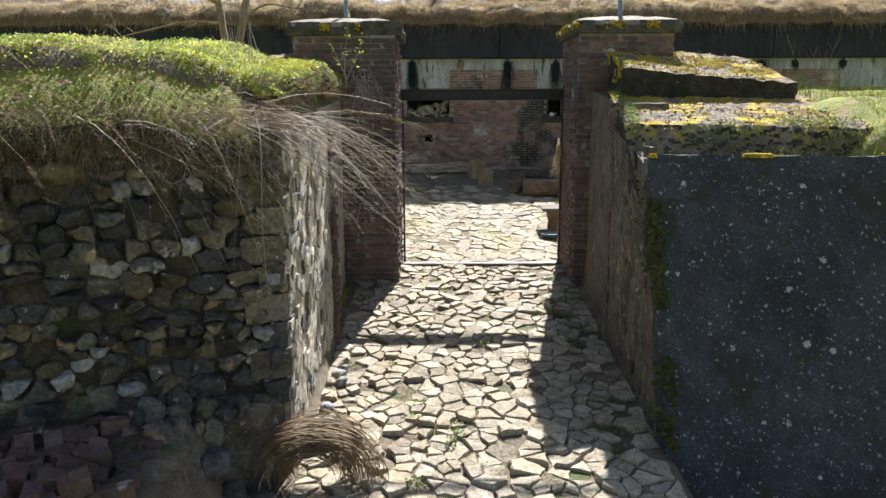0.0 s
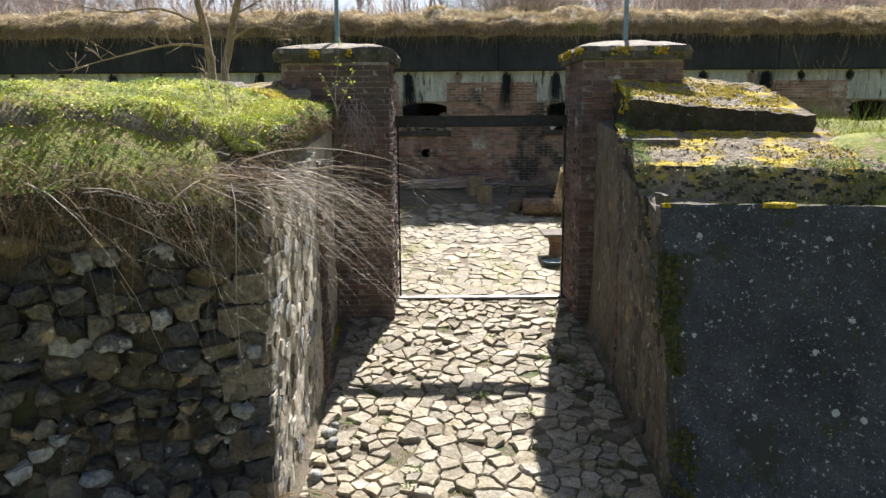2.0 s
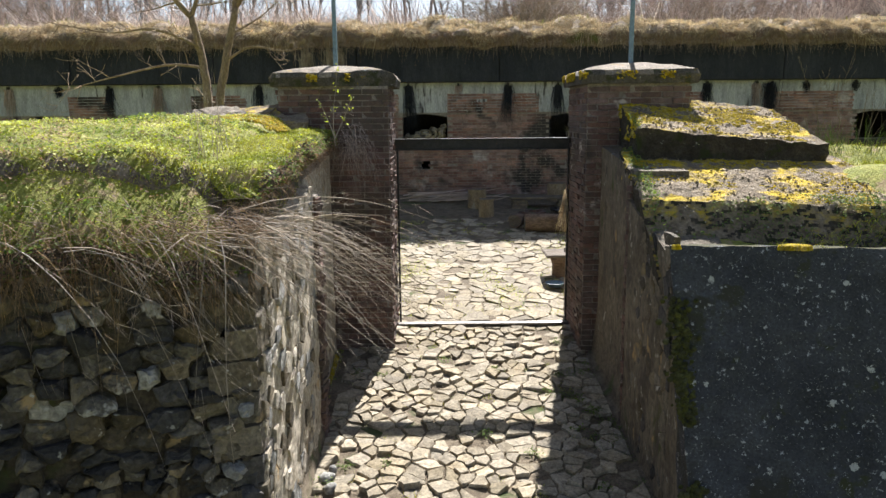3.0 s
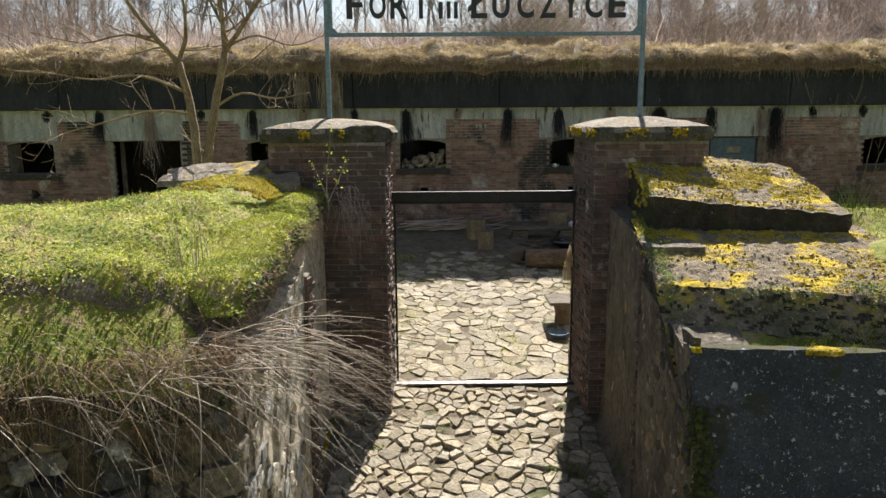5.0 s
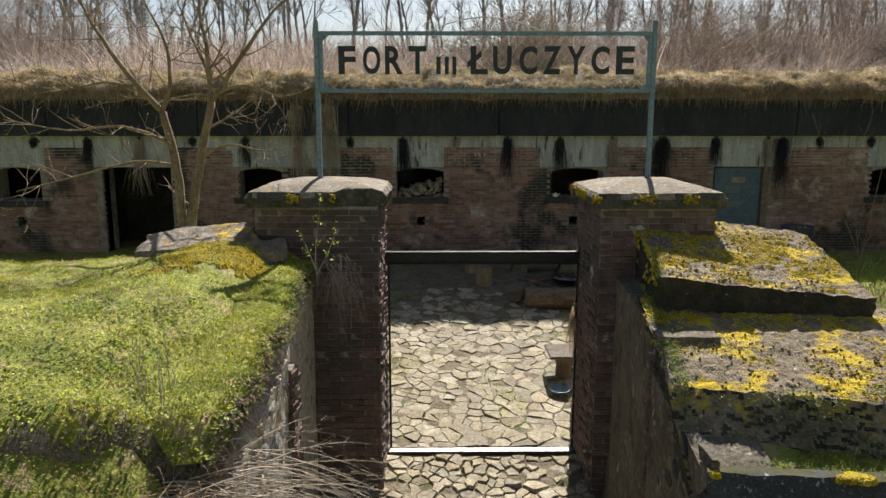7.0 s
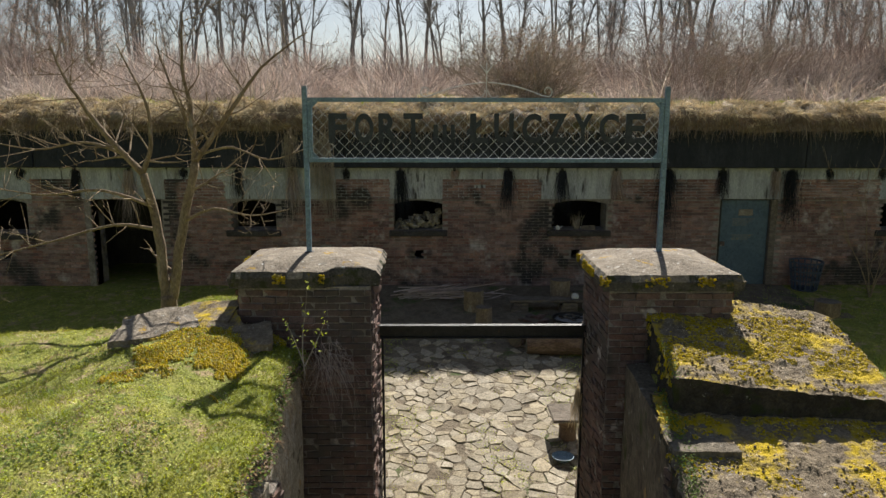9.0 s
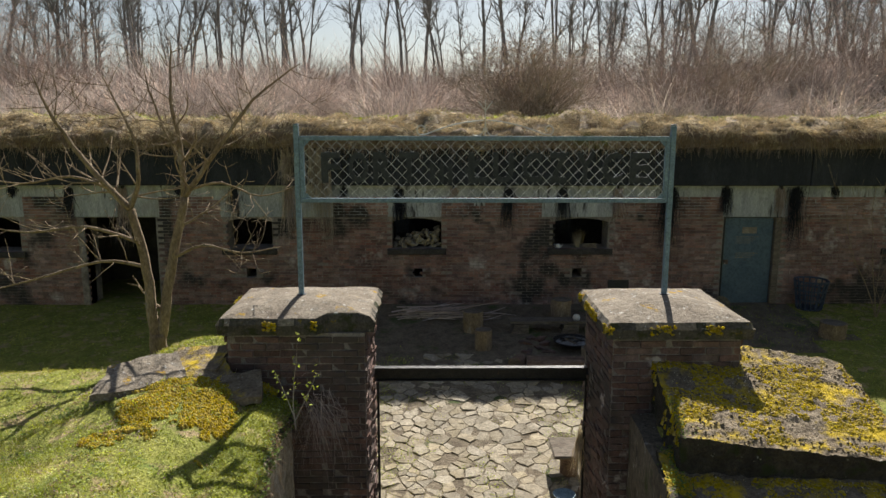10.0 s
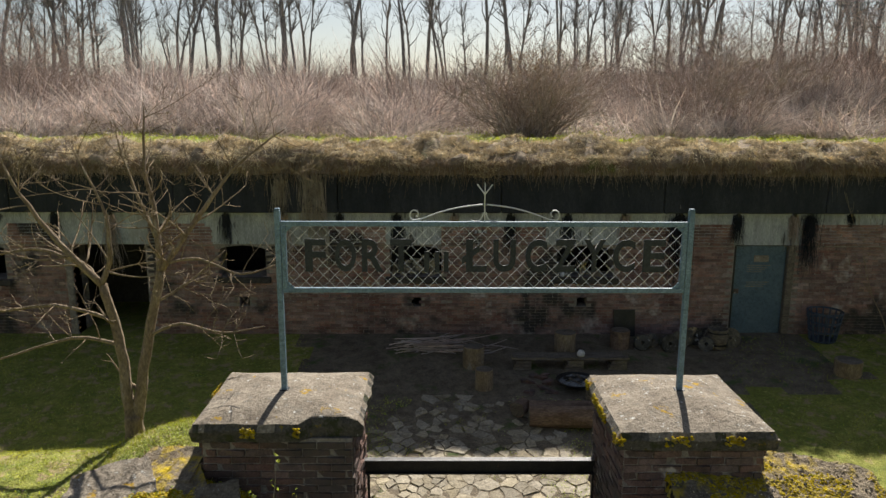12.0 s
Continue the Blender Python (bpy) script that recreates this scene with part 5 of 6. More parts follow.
for vv_, mm_, o_, front in ((sidev, sm, Vector((1, 0, 0)), 0), (frontv, fm, fo, 1)):
    n = 2500 if front else 11000
    rr = on_lip(vv_, mm_, n, 0, 3)
    thing("edge_grass", "green grass on the turf edge", "grass", data=strands("edge_grass", rr, np.column_stack([G.normal(o_.x * 0.3, 0.5, n), G.normal(o_.y * 0.3, 0.5, n), np.full(n, 0.9)]), G.uniform(0.015, 0.06, n), np.full(n, 0.0026), G.random(n) * 0.8, M["grass"], 2, 3), kind="stuff")
    n = 2600 if front else 500
    rr = on_lip(vv_, mm_, n, 2, 6)
    thing("edge_dry_grass", "dry grass hanging from the turf edge", "grass", data=strands("edge_dry_grass", rr, np.column_stack([G.normal(o_.x * 0.5, 0.6, n), G.normal(o_.y * 0.5, 0.6, n), G.normal(-0.1, 0.4, n)]), G.uniform(0.05, 0.26, n), np.full(n, 0.0022), G.uniform(0.4, 1.5, n), M["litter"], 4, 3), kind="stuff")
    rr = on_lip(vv_, mm_, 900 if front else 3600, 0, 3)
    leaves("edge_clover", [tuple(p + np.array((o_.x, o_.y, 0.4)) * R.uniform(0, 0.04)) for p in rr], 0.022, M["clover"], "bright clover on the turf edge", "clover")
    rr = on_lip(vv_, mm_, 3200 if front else 1800, 1 if front else 2, 6)
    leaves("edge_weeds", [tuple(p + np.array((o_.x, o_.y, 0.3)) * R.uniform(0, 0.05)) for p in rr], 0.03, M["weed"], "low leafy weeds on the turf edge", "weeds")
    rr = on_lip(vv_, mm_, 4200 if front else 2400, 0 if front else 2, 6)
    leaves("edge_litter", [tuple(p + np.array((o_.x, o_.y, 0.2)) * R.uniform(0, 0.04)) for p in rr], 0.026, M["litter"], "brown dead leaves caught in the turf edge", "litter")

# ---- dead arching shrub over the passage corner ----
shrub = thing("dead_shrub", "leafless dry shrub arching over the wall corner", "shrub")


def sprays(name, n, cen, spread, way, jit, length, width, droop, material, twigs=0, parent=None):
    root = np.array(cen) + G.normal(size=(n, 3)) * np.array(spread)
    w = np.array(way) + G.normal(size=(n, 3)) * np.array(jit)
    w /= np.linalg.norm(w, axis=1, keepdims=True)
    ln = G.uniform(*length, n)
    dr = droop * G.uniform(0.5, 1.4, n)
    tagged(part(name, strands(name, root, w, ln, width * G.uniform(0.6, 1.3, n), dr, material, 6, 3), parent), kind="stuff")
    if twigs:
        idx = G.integers(0, n, n * twigs)
        t = G.uniform(0.45, 1.0, n * twigs)
        p = root[idx] + w[idx] * (ln[idx] * t)[:, None]
        p[:, 2] -= dr[idx] * ln[idx] * t * t
        tw = w[idx] + G.normal(size=(n * twigs, 3)) * 0.45
        tw[:, 2] -= dr[idx] * t
        tagged(part("twig_mass", strands("twig_mass", p, tw, G.uniform(0.06, 0.24, n * twigs), np.full(n * twigs, width * 0.4), 0.4 * G.random(n * twigs), material, 2, 3), parent), kind="stuff")


sprays("stem_mass", 90, (-1.25, 5.45, 2.36), (0.22, 0.28, 0.06), (1.0, 0.5, 0.0), (0.28, 0.4, 0.22), (0.7, 1.95), 0.0052, 0.52, M["twig"], 5, shrub)
sprays("stem_mass", 60, (-1.9, 5.0, 2.42), (0.45, 0.22, 0.06), (0.8, -0.25, 0.0), (0.5, 0.3, 0.22), (0.5, 1.2), 0.0042, 0.75, M["twig"], 4, shrub)
for k in range(7):
    sprays("stem_mass", 26, (-1.5 - 0.42 * k, 5.08 - 0.19 * k, 2.5), (0.2, 0.1, 0.08), (0.35, -0.5, -0.1), (0.8, 0.4, 0.5), (0.25, 0.7), 0.003, 0.7, M["osier"], 4, shrub)
n = 1000
xs = -1.0 - 2.6 * G.random(n) ** 1.3
rr = np.column_stack([xs, 5.25 + 0.45 * (xs + 1.12) + G.normal(0.03, 0.06, n), 2.42 + G.normal(0, 0.07, n)])
thing("hanging_dry_grass", "dry grass hanging over the wall top", "grass", data=strands("hanging_dry_grass", rr, np.column_stack([G.normal(0.15, 0.6, n), G.normal(-0.6, 0.3, n), G.normal(0.1, 0.3, n)]), G.uniform(0.1, 0.4, n), np.full(n, 0.0022), G.uniform(0.4, 1.3, n), M["litter"], 4, 3), kind="stuff")
# dry weed stalks standing on the mound
sprays_home = thing("weed_stalks", "a few upright dry weed stalks", "weeds")
sprays("stalk_mass", 12, (-1.45, 5.75, 2.9), (0.09, 0.09, 0.02), (0, 0, 1), (0.12, 0.12, 0.0), (0.3, 0.65), 0.003, -0.05, M["twig"], 2, sprays_home)

# willow coil lying at the foot of the wall
coil = thing("twig_coil", "loose coil of cut brown twigs at the wall foot", "twigs")
cv, cf = [], []
for k in range(330):
    a0 = R.uniform(-0.3, 2.2)
    span = R.uniform(1.0, 2.4)
    r = R.uniform(0.22, 0.50)
    ox, oy = R.gauss(0, 0.05), R.gauss(0, 0.09)
    tilt = R.uniform(-0.35, 0.35)
    pts = []
    for i in range(9):
        a = a0 + span * i / 8
        rr_ = r * (1 + 0.05 * math.sin(3 * a + k))
        pts.append((-0.82 + ox - rr_ * math.cos(a) * 1.1, 5.0 + oy + tilt * rr_ * math.sin(a), -0.62 + rr_ * math.sin(a) * 1.0))
    tube(pts, [0.0055 * (1 - 0.6 * i / 8) for i in range(9)], 3, cv, cf)
tagged(part("twig_mass", mesh_of("twig_mass", cv, cf, M["osier"]), coil), kind="stuff")


# ---- trees ----
def grow(v, f, p, d, length, r, depth, rnd, bend=0.0, kids=(3, 5), sides=6, wob=0.12, spread=0.7, shrink=0.62, least=0.0025):
    """One limb as a bent tapering tube, with side limbs growing from it."""
    n = 6 if depth > 1 or sides >= 7 else 4
    pts, rad = [Vector(p)], [r]
    d = Vector(d).normalized()
    for i in range(n):
        d = (d + Vector((rnd.gauss(0, wob), rnd.gauss(0, wob), rnd.gauss(0, wob * 0.6) + bend / n))).normalized()
        pts.append(pts[-1] + d * length / n)
        rad.append(max(least, r * (1 - 0.72 * (i + 1) / n)))
    tube(pts, rad, sides, v, f)
    if depth > 0:
        for _ in range(rnd.randint(*kids)):
            i = rnd.randint(1, n)
            ax = (pts[i] - pts[i - 1]).normalized()
            side = Vector((rnd.gauss(0, 1), rnd.gauss(0, 1), rnd.gauss(0.25, 0.7)))
            side = (side - ax * side.dot(ax)).normalized()
            dd = ax * (1 - spread * 0.5) + side * spread
            grow(v, f, pts[i], dd, length * shrink * rnd.uniform(0.6, 1.15), rad[i] * 0.7, depth - 1, rnd, bend + 0.1, kids, max(3, sides - 1), wob, spread, shrink, least)
    return pts


rt = random.Random(21)
TX, TY = -3.28, 11.75
tree = thing("bare_tree", "small bare forked tree with thin spiny branches", "tree", (TX, TY, ground_z(TX, TY)))


def limb(name, way, r0, r1, twigs, reach, depth=1):
    """A limb through the points of way, bent smoothly, with thin side twigs along its outer part."""
    pts = []
    for i in range(len(way) - 1):
        p0, p1, p2, p3 = (Vector(way[max(0, min(len(way) - 1, i + j))]) for j in (-1, 0, 1, 2))
        for q in range(4):
            t = q / 4
            pts.append(0.5 * (2 * p1 + (p2 - p0) * t + (2 * p0 - 5 * p1 + 4 * p2 - p3) * t * t + (3 * p1 - p0 - 3 * p2 + p3) * t * t * t))
    pts.append(Vector(way[-1]))
    n = len(pts)
    rad = [r0 + (r1 - r0) * i / (n - 1) for i in range(n)]
    v, f = [], []
    tube([p + Vector((rt.gauss(0, 0.006), rt.gauss(0, 0.006), 0)) for p in pts], rad, 8, v, f)
    for k in range(twigs):
        i = int(n * (0.2 + 0.8 * rt.random() ** 0.8)) - 1
        ax = (pts[min(n - 1, i + 1)] - pts[max(0, i - 1)]).normalized()
        side = Vector((rt.gauss(0, 1), rt.gauss(0, 0.8), rt.gauss(0.2, 0.5)))
        side = (side - ax * side.dot(ax)).normalized()
        grow(v, f, pts[i], ax * 0.45 + side, reach * rt.uniform(0.45, 1.1), max(0.006, rad[i] * 0.42), depth, rt, 0.25, (2, 4), 5, 0.12, 0.8, 0.4, 0.003)
    part(name, mesh_of(name, v, f, M["bark"], True), tree)


limb("trunk", [(0, 0, -0.3), (0, 0, 0.0), (0.0, 0, 0.3)], 0.14, 0.10, 0, 0)
limb("stem", [(-0.02, 0, 0.2), (-0.06, 0, 0.7), (-0.09, 0, 1.3), (-0.22, -0.02, 1.95)], 0.075, 0.05, 1, 0.6)
limb("stem", [(0.03, 0.02, 0.2), (0.10, 0.03, 0.6), (0.24, 0.05, 1.25), (0.45, 0.05, 2.1)], 0.078, 0.052, 1, 0.6)
limb("limb", [(-0.22, -0.02, 1.95), (-0.62, -0.1, 2.45), (-1.0, -0.15, 3.05), (-1.25, -0.1, 3.6)], 0.046, 0.008, 15, 1.0, 2)
limb("limb", [(-0.22, -0.02, 1.95), (-0.05, -0.1, 2.35), (-0.1, -0.1, 2.9), (-0.45, 0.0, 3.6)], 0.036, 0.008, 12, 0.9, 2)
limb("limb", [(0.45, 0.05, 2.1), (0.42, 0.1, 2.7), (0.36, 0.05, 3.3), (0.38, 0.1, 4.0)], 0.045, 0.007, 14, 0.9, 2)
limb("limb", [(0.45, 0.05, 2.1), (0.92, 0.0, 2.7), (1.38, 0.0, 3.3), (1.95, 0.1, 3.75)], 0.040, 0.007, 15, 0.9, 2)
limb("limb", [(0.42, 0.08, 2.5), (0.1, 0.3, 3.1), (-0.1, 0.4, 3.7)], 0.026, 0.006, 8, 0.7)
limb("limb", [(-0.1, 0, 1.5), (-0.7, -0.2, 1.75), (-1.4, -0.3, 1.7), (-2.2, -0.4, 1.85)], 0.026, 0.005, 14, 0.8)
limb("limb", [(-0.08, 0, 1.2), (-0.7, 0.1, 1.25), (-1.5, -0.1, 1.05), (-2.3, -0.1, 0.85)], 0.026, 0.005, 12, 0.8)
limb("limb", [(-0.4, -0.05, 2.2), (-1.0, 0.1, 2.35), (-1.7, 0.2, 2.25), (-2.4, 0.1, 2.4)], 0.022, 0.005, 12, 0.7)
limb("limb", [(0.24, 0.05, 1.3), (0.7, -0.1, 1.5), (1.2, -0.2, 1.42), (1.7, -0.2, 1.5)], 0.022, 0.005, 10, 0.6)
limb("limb", [(0.55, 0.03, 2.2), (1.0, -0.2, 2.3), (1.5, -0.3, 2.15), (2.0, -0.3, 2.3)], 0.02, 0.005, 10, 0.6)
limb("limb", [(0.35, 0.05, 1.7), (0.75, 0.2, 1.95), (1.15, 0.3, 2.3)], 0.02, 0.005, 7, 0.6)

# far bare wood
rw = random.Random(5)
kinds = []
for k in range(9):
    v, f = [], []
    H = rw.uniform(10, 15)
    pts = grow(v, f, (0, 0, -0.3), (rw.gauss(0, 0.05), rw.gauss(0, 0.05), 1), H, rw.uniform(0.09, 0.19), 0, rw, 0, sides=7, wob=0.09, least=0.02)
    trunk_me = mesh_of("trunk", v, f, M["bark_far"], True)
    v, f = [], []
    for j in range(16):
        i = min(6, 2 + int(5 * rw.random() ** 0.8))
        a = rw.uniform(0, 6.28)
        q = rw.uniform(0.25, 0.75)
        grow(v, f, pts[i], (math.cos(a) * q, math.sin(a) * q, 1.0), H * rw.uniform(0.12, 0.34), 0.06, 2, rw, 0.15, (3, 6), 4, 0.17, 0.65, 0.5, 0.010)
    kinds.append((trunk_me, mesh_of("crown", v, f, M["bark_far"])))
for k in range(150):
    x = -48 + 96 * (k + rw.uniform(0, 1)) / 105 if k < 105 else rw.choice((rw.uniform(12, 48), rw.uniform(-48, -16)))
    y = rw.uniform(46, 78) + 0.004 * x * x
    tr = thing("bare_forest_tree", "tall bare winter tree on the rampart", "tree", (x, y, ground_z(x, y)), group="bare wood behind the fort", rz=rw.uniform(0, 360))
    tm, cm = rw.choice(kinds)
    part("trunk", tm, tr)
    part("crown", cm, tr)
    tr.scale = [rw.uniform(0.55, 1.12)] * 3

# ---- brush and reeds on the rampart ----


def thicket(name, n, x0, x1, y0, y1, length, width, lean, droop, material, label, ok=None, segs=2, lead=(0, 0), comb=1.5):
    pts = []
    while len(pts) < n:
        x, y = R.uniform(x0, x1), R.uniform(y0, y1)
        if ok is None or ok(x, y):
            pts.append((x, y, ground_z(x, y) - 0.03))
    root = np.array(pts)
    way = np.column_stack([G.normal(lead[0], lean, n), G.normal(lead[1], lean, n), np.ones(n)])
    nz = [noise.noise_vector(Vector((p[0] * 0.9, p[1] * 0.9, 4.0))) for p in pts]  # clumps lean together
    way[:, 0] += np.array([q.x for q in nz]) * comb
    way[:, 1] += np.array([q.y for q in nz]) * comb
    lift = np.array([0.7 + 0.9 * noise.noise(Vector((p[0] * 0.45, p[1] * 0.45, 2.0))) + 0.6 * noise.noise(Vector((p[0] * 1.6, p[1] * 1.6, 7.0))) for p in pts]).clip(0.22, 1.5)
    return thing(name, label, "brush", data=strands(name, root, way, G.uniform(length[0], length[1], n) * lift, width * G.uniform(0.6, 1.4, n), droop * G.random(n), material, segs, 3), kind="stuff")


def reed_ok(x, y):
    edge = 28.2 + 1.6 * bumps(x, 3.0, 0.35) + 0.8 * bumps(x, 1.0, 1.1)
    return y > edge and bumps(x, y, 0.22) + 0.9 * bumps(x, y, 0.9) + R.uniform(-0.3, 0.6) > 0.0 and not (4.5 < x < 7.5 and y < 33 and R.random() < 0.8)


thicket("dry_reeds", 34000, -30, 34, 26.5, 44, (0.8, 2.7), 0.016, 0.5, 0.45, M["reed"], "dense dry reeds and stalks on the rampart", reed_ok)
thicket("leaning_reeds", 13000, -24, 26, 27, 36, (0.7, 2.2), 0.017, 1.3, 0.5, M["reed"], "flattened pale reeds at the brush edge", reed_ok, 2, (1.0, -0.2))
thicket("brown_brush", 9000, -34, 36, 33, 48, (1.5, 3.6), 0.016, 0.3, 0.1, M["brush"], "brown leafless scrub below the wood", lambda x, y: bumps(x, y, 0.16) + R.uniform(-0.4, 0.6) > 0)
rb = random.Random(9)
for cx, cy, w, h, n, lab in ((3.6, 28.6, 2.3, 2.9, 130, "dense leafless bush with brown and green tints"), (10.6, 30.5, 3.0, 3.2, 90, "broad reddish leafless bush"), (15.5, 36.0, 2.6, 3.6, 60, "broad leafless scrub bush"),
                             (-17.0, 36, 3.0, 3.8, 60, "dark leafless scrub bush"), (-21.5, 38, 3.0, 4.2, 60, "dark leafless scrub bush"), (20.5, 37, 2.8, 4.0, 50, "broad leafless scrub bush"), (7.6, 37, 1.8, 2.6, 40, "low reddish leafless bush"), (25, 39, 3.2, 5.0, 60, "tall leafless scrub bush"), (29, 40, 3.2, 5.0, 60, "tall leafless scrub bush"), (13, 41, 3.0, 4.6, 60, "tall leafless scrub bush"), (-26, 40, 3.2, 4.8, 60, "tall leafless scrub bush")):
    bush = thing("leafless_bush", lab, "bush", (cx, cy, ground_z(cx, cy)), group="bushes on the rampart")
    v, f = [], []
    for k in range(n):
        a, q = rb.uniform(0, 6.28), rb.random() ** 0.5
        grow(v, f, (math.cos(a) * q * w * 0.45, math.sin(a) * q * w * 0.45, -0.05), (math.cos(a) * q * 0.7 + rb.gauss(0, 0.15), math.sin(a) * q * 0.7 + rb.gauss(0, 0.15), 1), h * rb.uniform(0.6, 1.0), 0.018, 2, rb, -0.15, (4, 6), 4, 0.16, 0.7, 0.5, 0.006)
    part("crown", mesh_of("crown", v, f, M["brush"]), bush)
    if w < 2.4 and h > 2.8:  # withered and budding leaves
        v, f = [], []
        for k in range(2600):
            p = Vector((rb.gauss(0, w * 0.3), rb.gauss(0, w * 0.3), h * rb.uniform(0.25, 0.98)))
            m = Euler((rb.uniform(-1, 1), rb.uniform(-1, 1), rb.uniform(0, 6.3))).to_matrix()
            b = len(v)
            v += [p + m @ Vector(q) * 0.06 for q in ((0, 0, 0), (0.5, 0.35, 0.1), (1, 0, 0), (0.5, -0.35, 0.1))]
            f += [(b, b + 1, b + 2), (b, b + 2, b + 3)]
        tagged(part("foliage", mesh_of("foliage", v, f, M["litter"]), bush, "withered brown leaves"), kind="stuff")
def roof_z(x, y):
    h = ROOF.ray_cast(Vector((x, y, 9.0)), Vector((0, 0, -1)))[0]
    return h.z if h else 5.4


# green strip and dry tufts along the roof edge
plant("rampart_grass", [(x, y, max(roof_z(x, y), ground_z(x, y) if y > 25 else 0) - 0.02) for x, y in ((R.uniform(-18, 20), R.uniform(22.0, 30.5)) for _ in range(34000)) if bumps(x, y, 0.5) + R.uniform(-0.5, 0.9) > 0], (0.08, 0.24), 0.008, 0.5, 0.4, M["grass"], "green grass strip on the rampart", "grass", 1)

leaves("rampart_clover", [(x, y, max(roof_z(x, y), ground_z(x, y) if y > 25 else 0) + R.uniform(0.02, 0.1)) for x, y in ((R.uniform(-18, 20), R.uniform(22.9, 29.0)) for _ in range(24000)) if bumps(x, y, 0.45) + 0.5 * bumps(x, y, 1.6) > -0.08], 0.085, M["clover"], "bright green spring growth on the rampart", "grass")
T = 1500  # matted tussocks, each combed its own way
tus = [(R.uniform(-18, 19), 20.88 + 1.25 * R.random()) for _ in range(T)]
per = 46
n = T * per
base_ = np.array([(x, y, roof_z(x, y)) for x, y in tus])
rr = np.repeat(base_, per, 0) + np.column_stack([G.normal(0, 0.11, n), G.normal(0, 0.08, n), G.uniform(-0.02, 0.05, n)])
comb_ = np.repeat(np.column_stack([G.normal(0, 0.6, T), G.normal(-0.7, 0.5, T), G.uniform(0.1, 0.6, T)]), per, 0)
size_ = np.repeat(G.uniform(0.5, 1.4, T), per)
thing("roof_edge_dry_grass", "shaggy bleached grass matted over the roof edge", "grass", data=strands("roof_edge_dry_grass", rr, comb_ + G.normal(0, 0.45, (n, 3)), G.uniform(0.08, 0.26, n) * size_, np.full(n, 0.008), G.uniform(0.3, 1.1, n), M["straw"], 3, 3), kind="stuff")
# dead grass whose brown tone also carries the shade under the lip
n = 9000
xs = G.uniform(-18, 19, n)
hang_ = np.array([0.3 * noise.noise(Vector((x * 1.1, 1.0, 0))) for x in xs])
rr = np.column_stack([xs, 20.9 - hang_ + G.normal(0, 0.04, n), 5.28 + 0.24 * hang_ + G.normal(0, 0.08, n)])
thing("roof_edge_brown_grass", "brown dead grass hanging under the roof edge", "grass", data=strands("roof_edge_brown_grass", rr, np.column_stack([G.normal(0, 0.7, n), G.normal(-0.6, 0.4, n), G.normal(0.1, 0.4, n)]), G.uniform(0.08, 0.34, n), np.full(n, 0.007), G.uniform(0.5, 1.6, n), M["litter"], 3, 3), kind="stuff")
n = 12000
xs = G.uniform(-18, 19, n)
ys = G.uniform(21.2, 23.2, n)
rr = np.column_stack([xs, ys, [roof_z(a, b) for a, b in zip(xs, ys)]])
thing("roof_top_straw", "bleached dry grass lying along the roof edge", "grass", data=strands("roof_top_straw", rr, np.column_stack([G.normal(0, 0.8, n), G.normal(-0.4, 0.6, n), G.uniform(0.05, 0.5, n)]), G.uniform(0.1, 0.3, n), np.full(n, 0.007), G.uniform(0.2, 0.9, n), M["straw"], 3, 3), kind="stuff")
n = 5000
xs = G.uniform(-18, 19, n)
hang_ = np.array([0.3 * noise.noise(Vector((x * 1.1, 1.0, 0))) for x in xs])
rr = np.column_stack([xs, 20.86 - hang_, 5.15 + 0.2 * hang_ + G.normal(0, 0.05, n)])
thing("roof_edge_roots", "brown roots hanging below the roof edge", "roots", data=strands("roof_edge_roots", rr, np.column_stack([G.normal(0, 0.25, n), G.normal(-0.1, 0.1, n), -np.ones(n)]), G.uniform(0.05, 0.45, n) * G.random(n), np.full(n, 0.006), 0 * xs, M["brush"], 2, 3), kind="stuff")

# ---- fort front details ----
for a, b, c, d in WINDOWS:
    w = tagged(part("window", None, fort), "deep unglazed window opening with a worn concrete sill")
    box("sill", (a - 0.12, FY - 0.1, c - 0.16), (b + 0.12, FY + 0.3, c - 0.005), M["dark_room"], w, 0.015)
    # low segmental head
    bm = bmesh.new()
    n = 10
    lo, hi = [], []
    for i in range(n + 1):
        x = a + (b - a) * i / n
        zz = d - 0.10 * (2 * i / n - 1) ** 2
        lo.append([bm.verts.new((x, y, zz)) for y in (FY + 0.01, FY + 0.6)])
        hi.append([bm.verts.new((x, y, d + 0.05)) for y in (FY + 0.01, FY + 0.6)])
    for i in range(n):
        bm.faces.new((lo[i][0], lo[i + 1][0], hi[i + 1][0], hi[i][0]))
        bm.faces.new((lo[i][0], lo[i][1], lo[i + 1][1], lo[i + 1][0]))
        bm.faces.new((lo[i][1], hi[i][1], hi[i + 1][1], lo[i + 1][1]))
        bm.faces.new((hi[i][0], hi[i + 1][0], hi[i + 1][1], hi[i][1]))
    part("arched_head", bm_mesh("arched_head", bm, M["lime"]), w)
# steel door with its frame, plate and notice
fd = tagged(part("steel_door", None, fort), "closed blue-grey sheet steel door")
box("leaf", (8.02, FY + 0.10, 0.86), (9.32, FY + 0.16, 3.2), M["door_paint"], fd, 0.006)
box("jamb", (9.33, FY - 0.01, 0.86), (9.5, FY + 0.3, 3.22), M["wood_grey"], fd, 0.01)
box("jamb", (7.95, FY + 0.02, 0.86), (8.01, FY + 0.3, 3.22), M["iron"], fd, 0.005)
box("lintel", (7.95, FY + 0.05, 3.2), (9.5, FY + 0.3, 3.26), M["iron"], fd, 0.005)
box("plate", (8.5, FY + 0.085, 2.78), (8.88, FY + 0.10, 2.95), M["concrete"], fd, 0.003, "small pale plate")
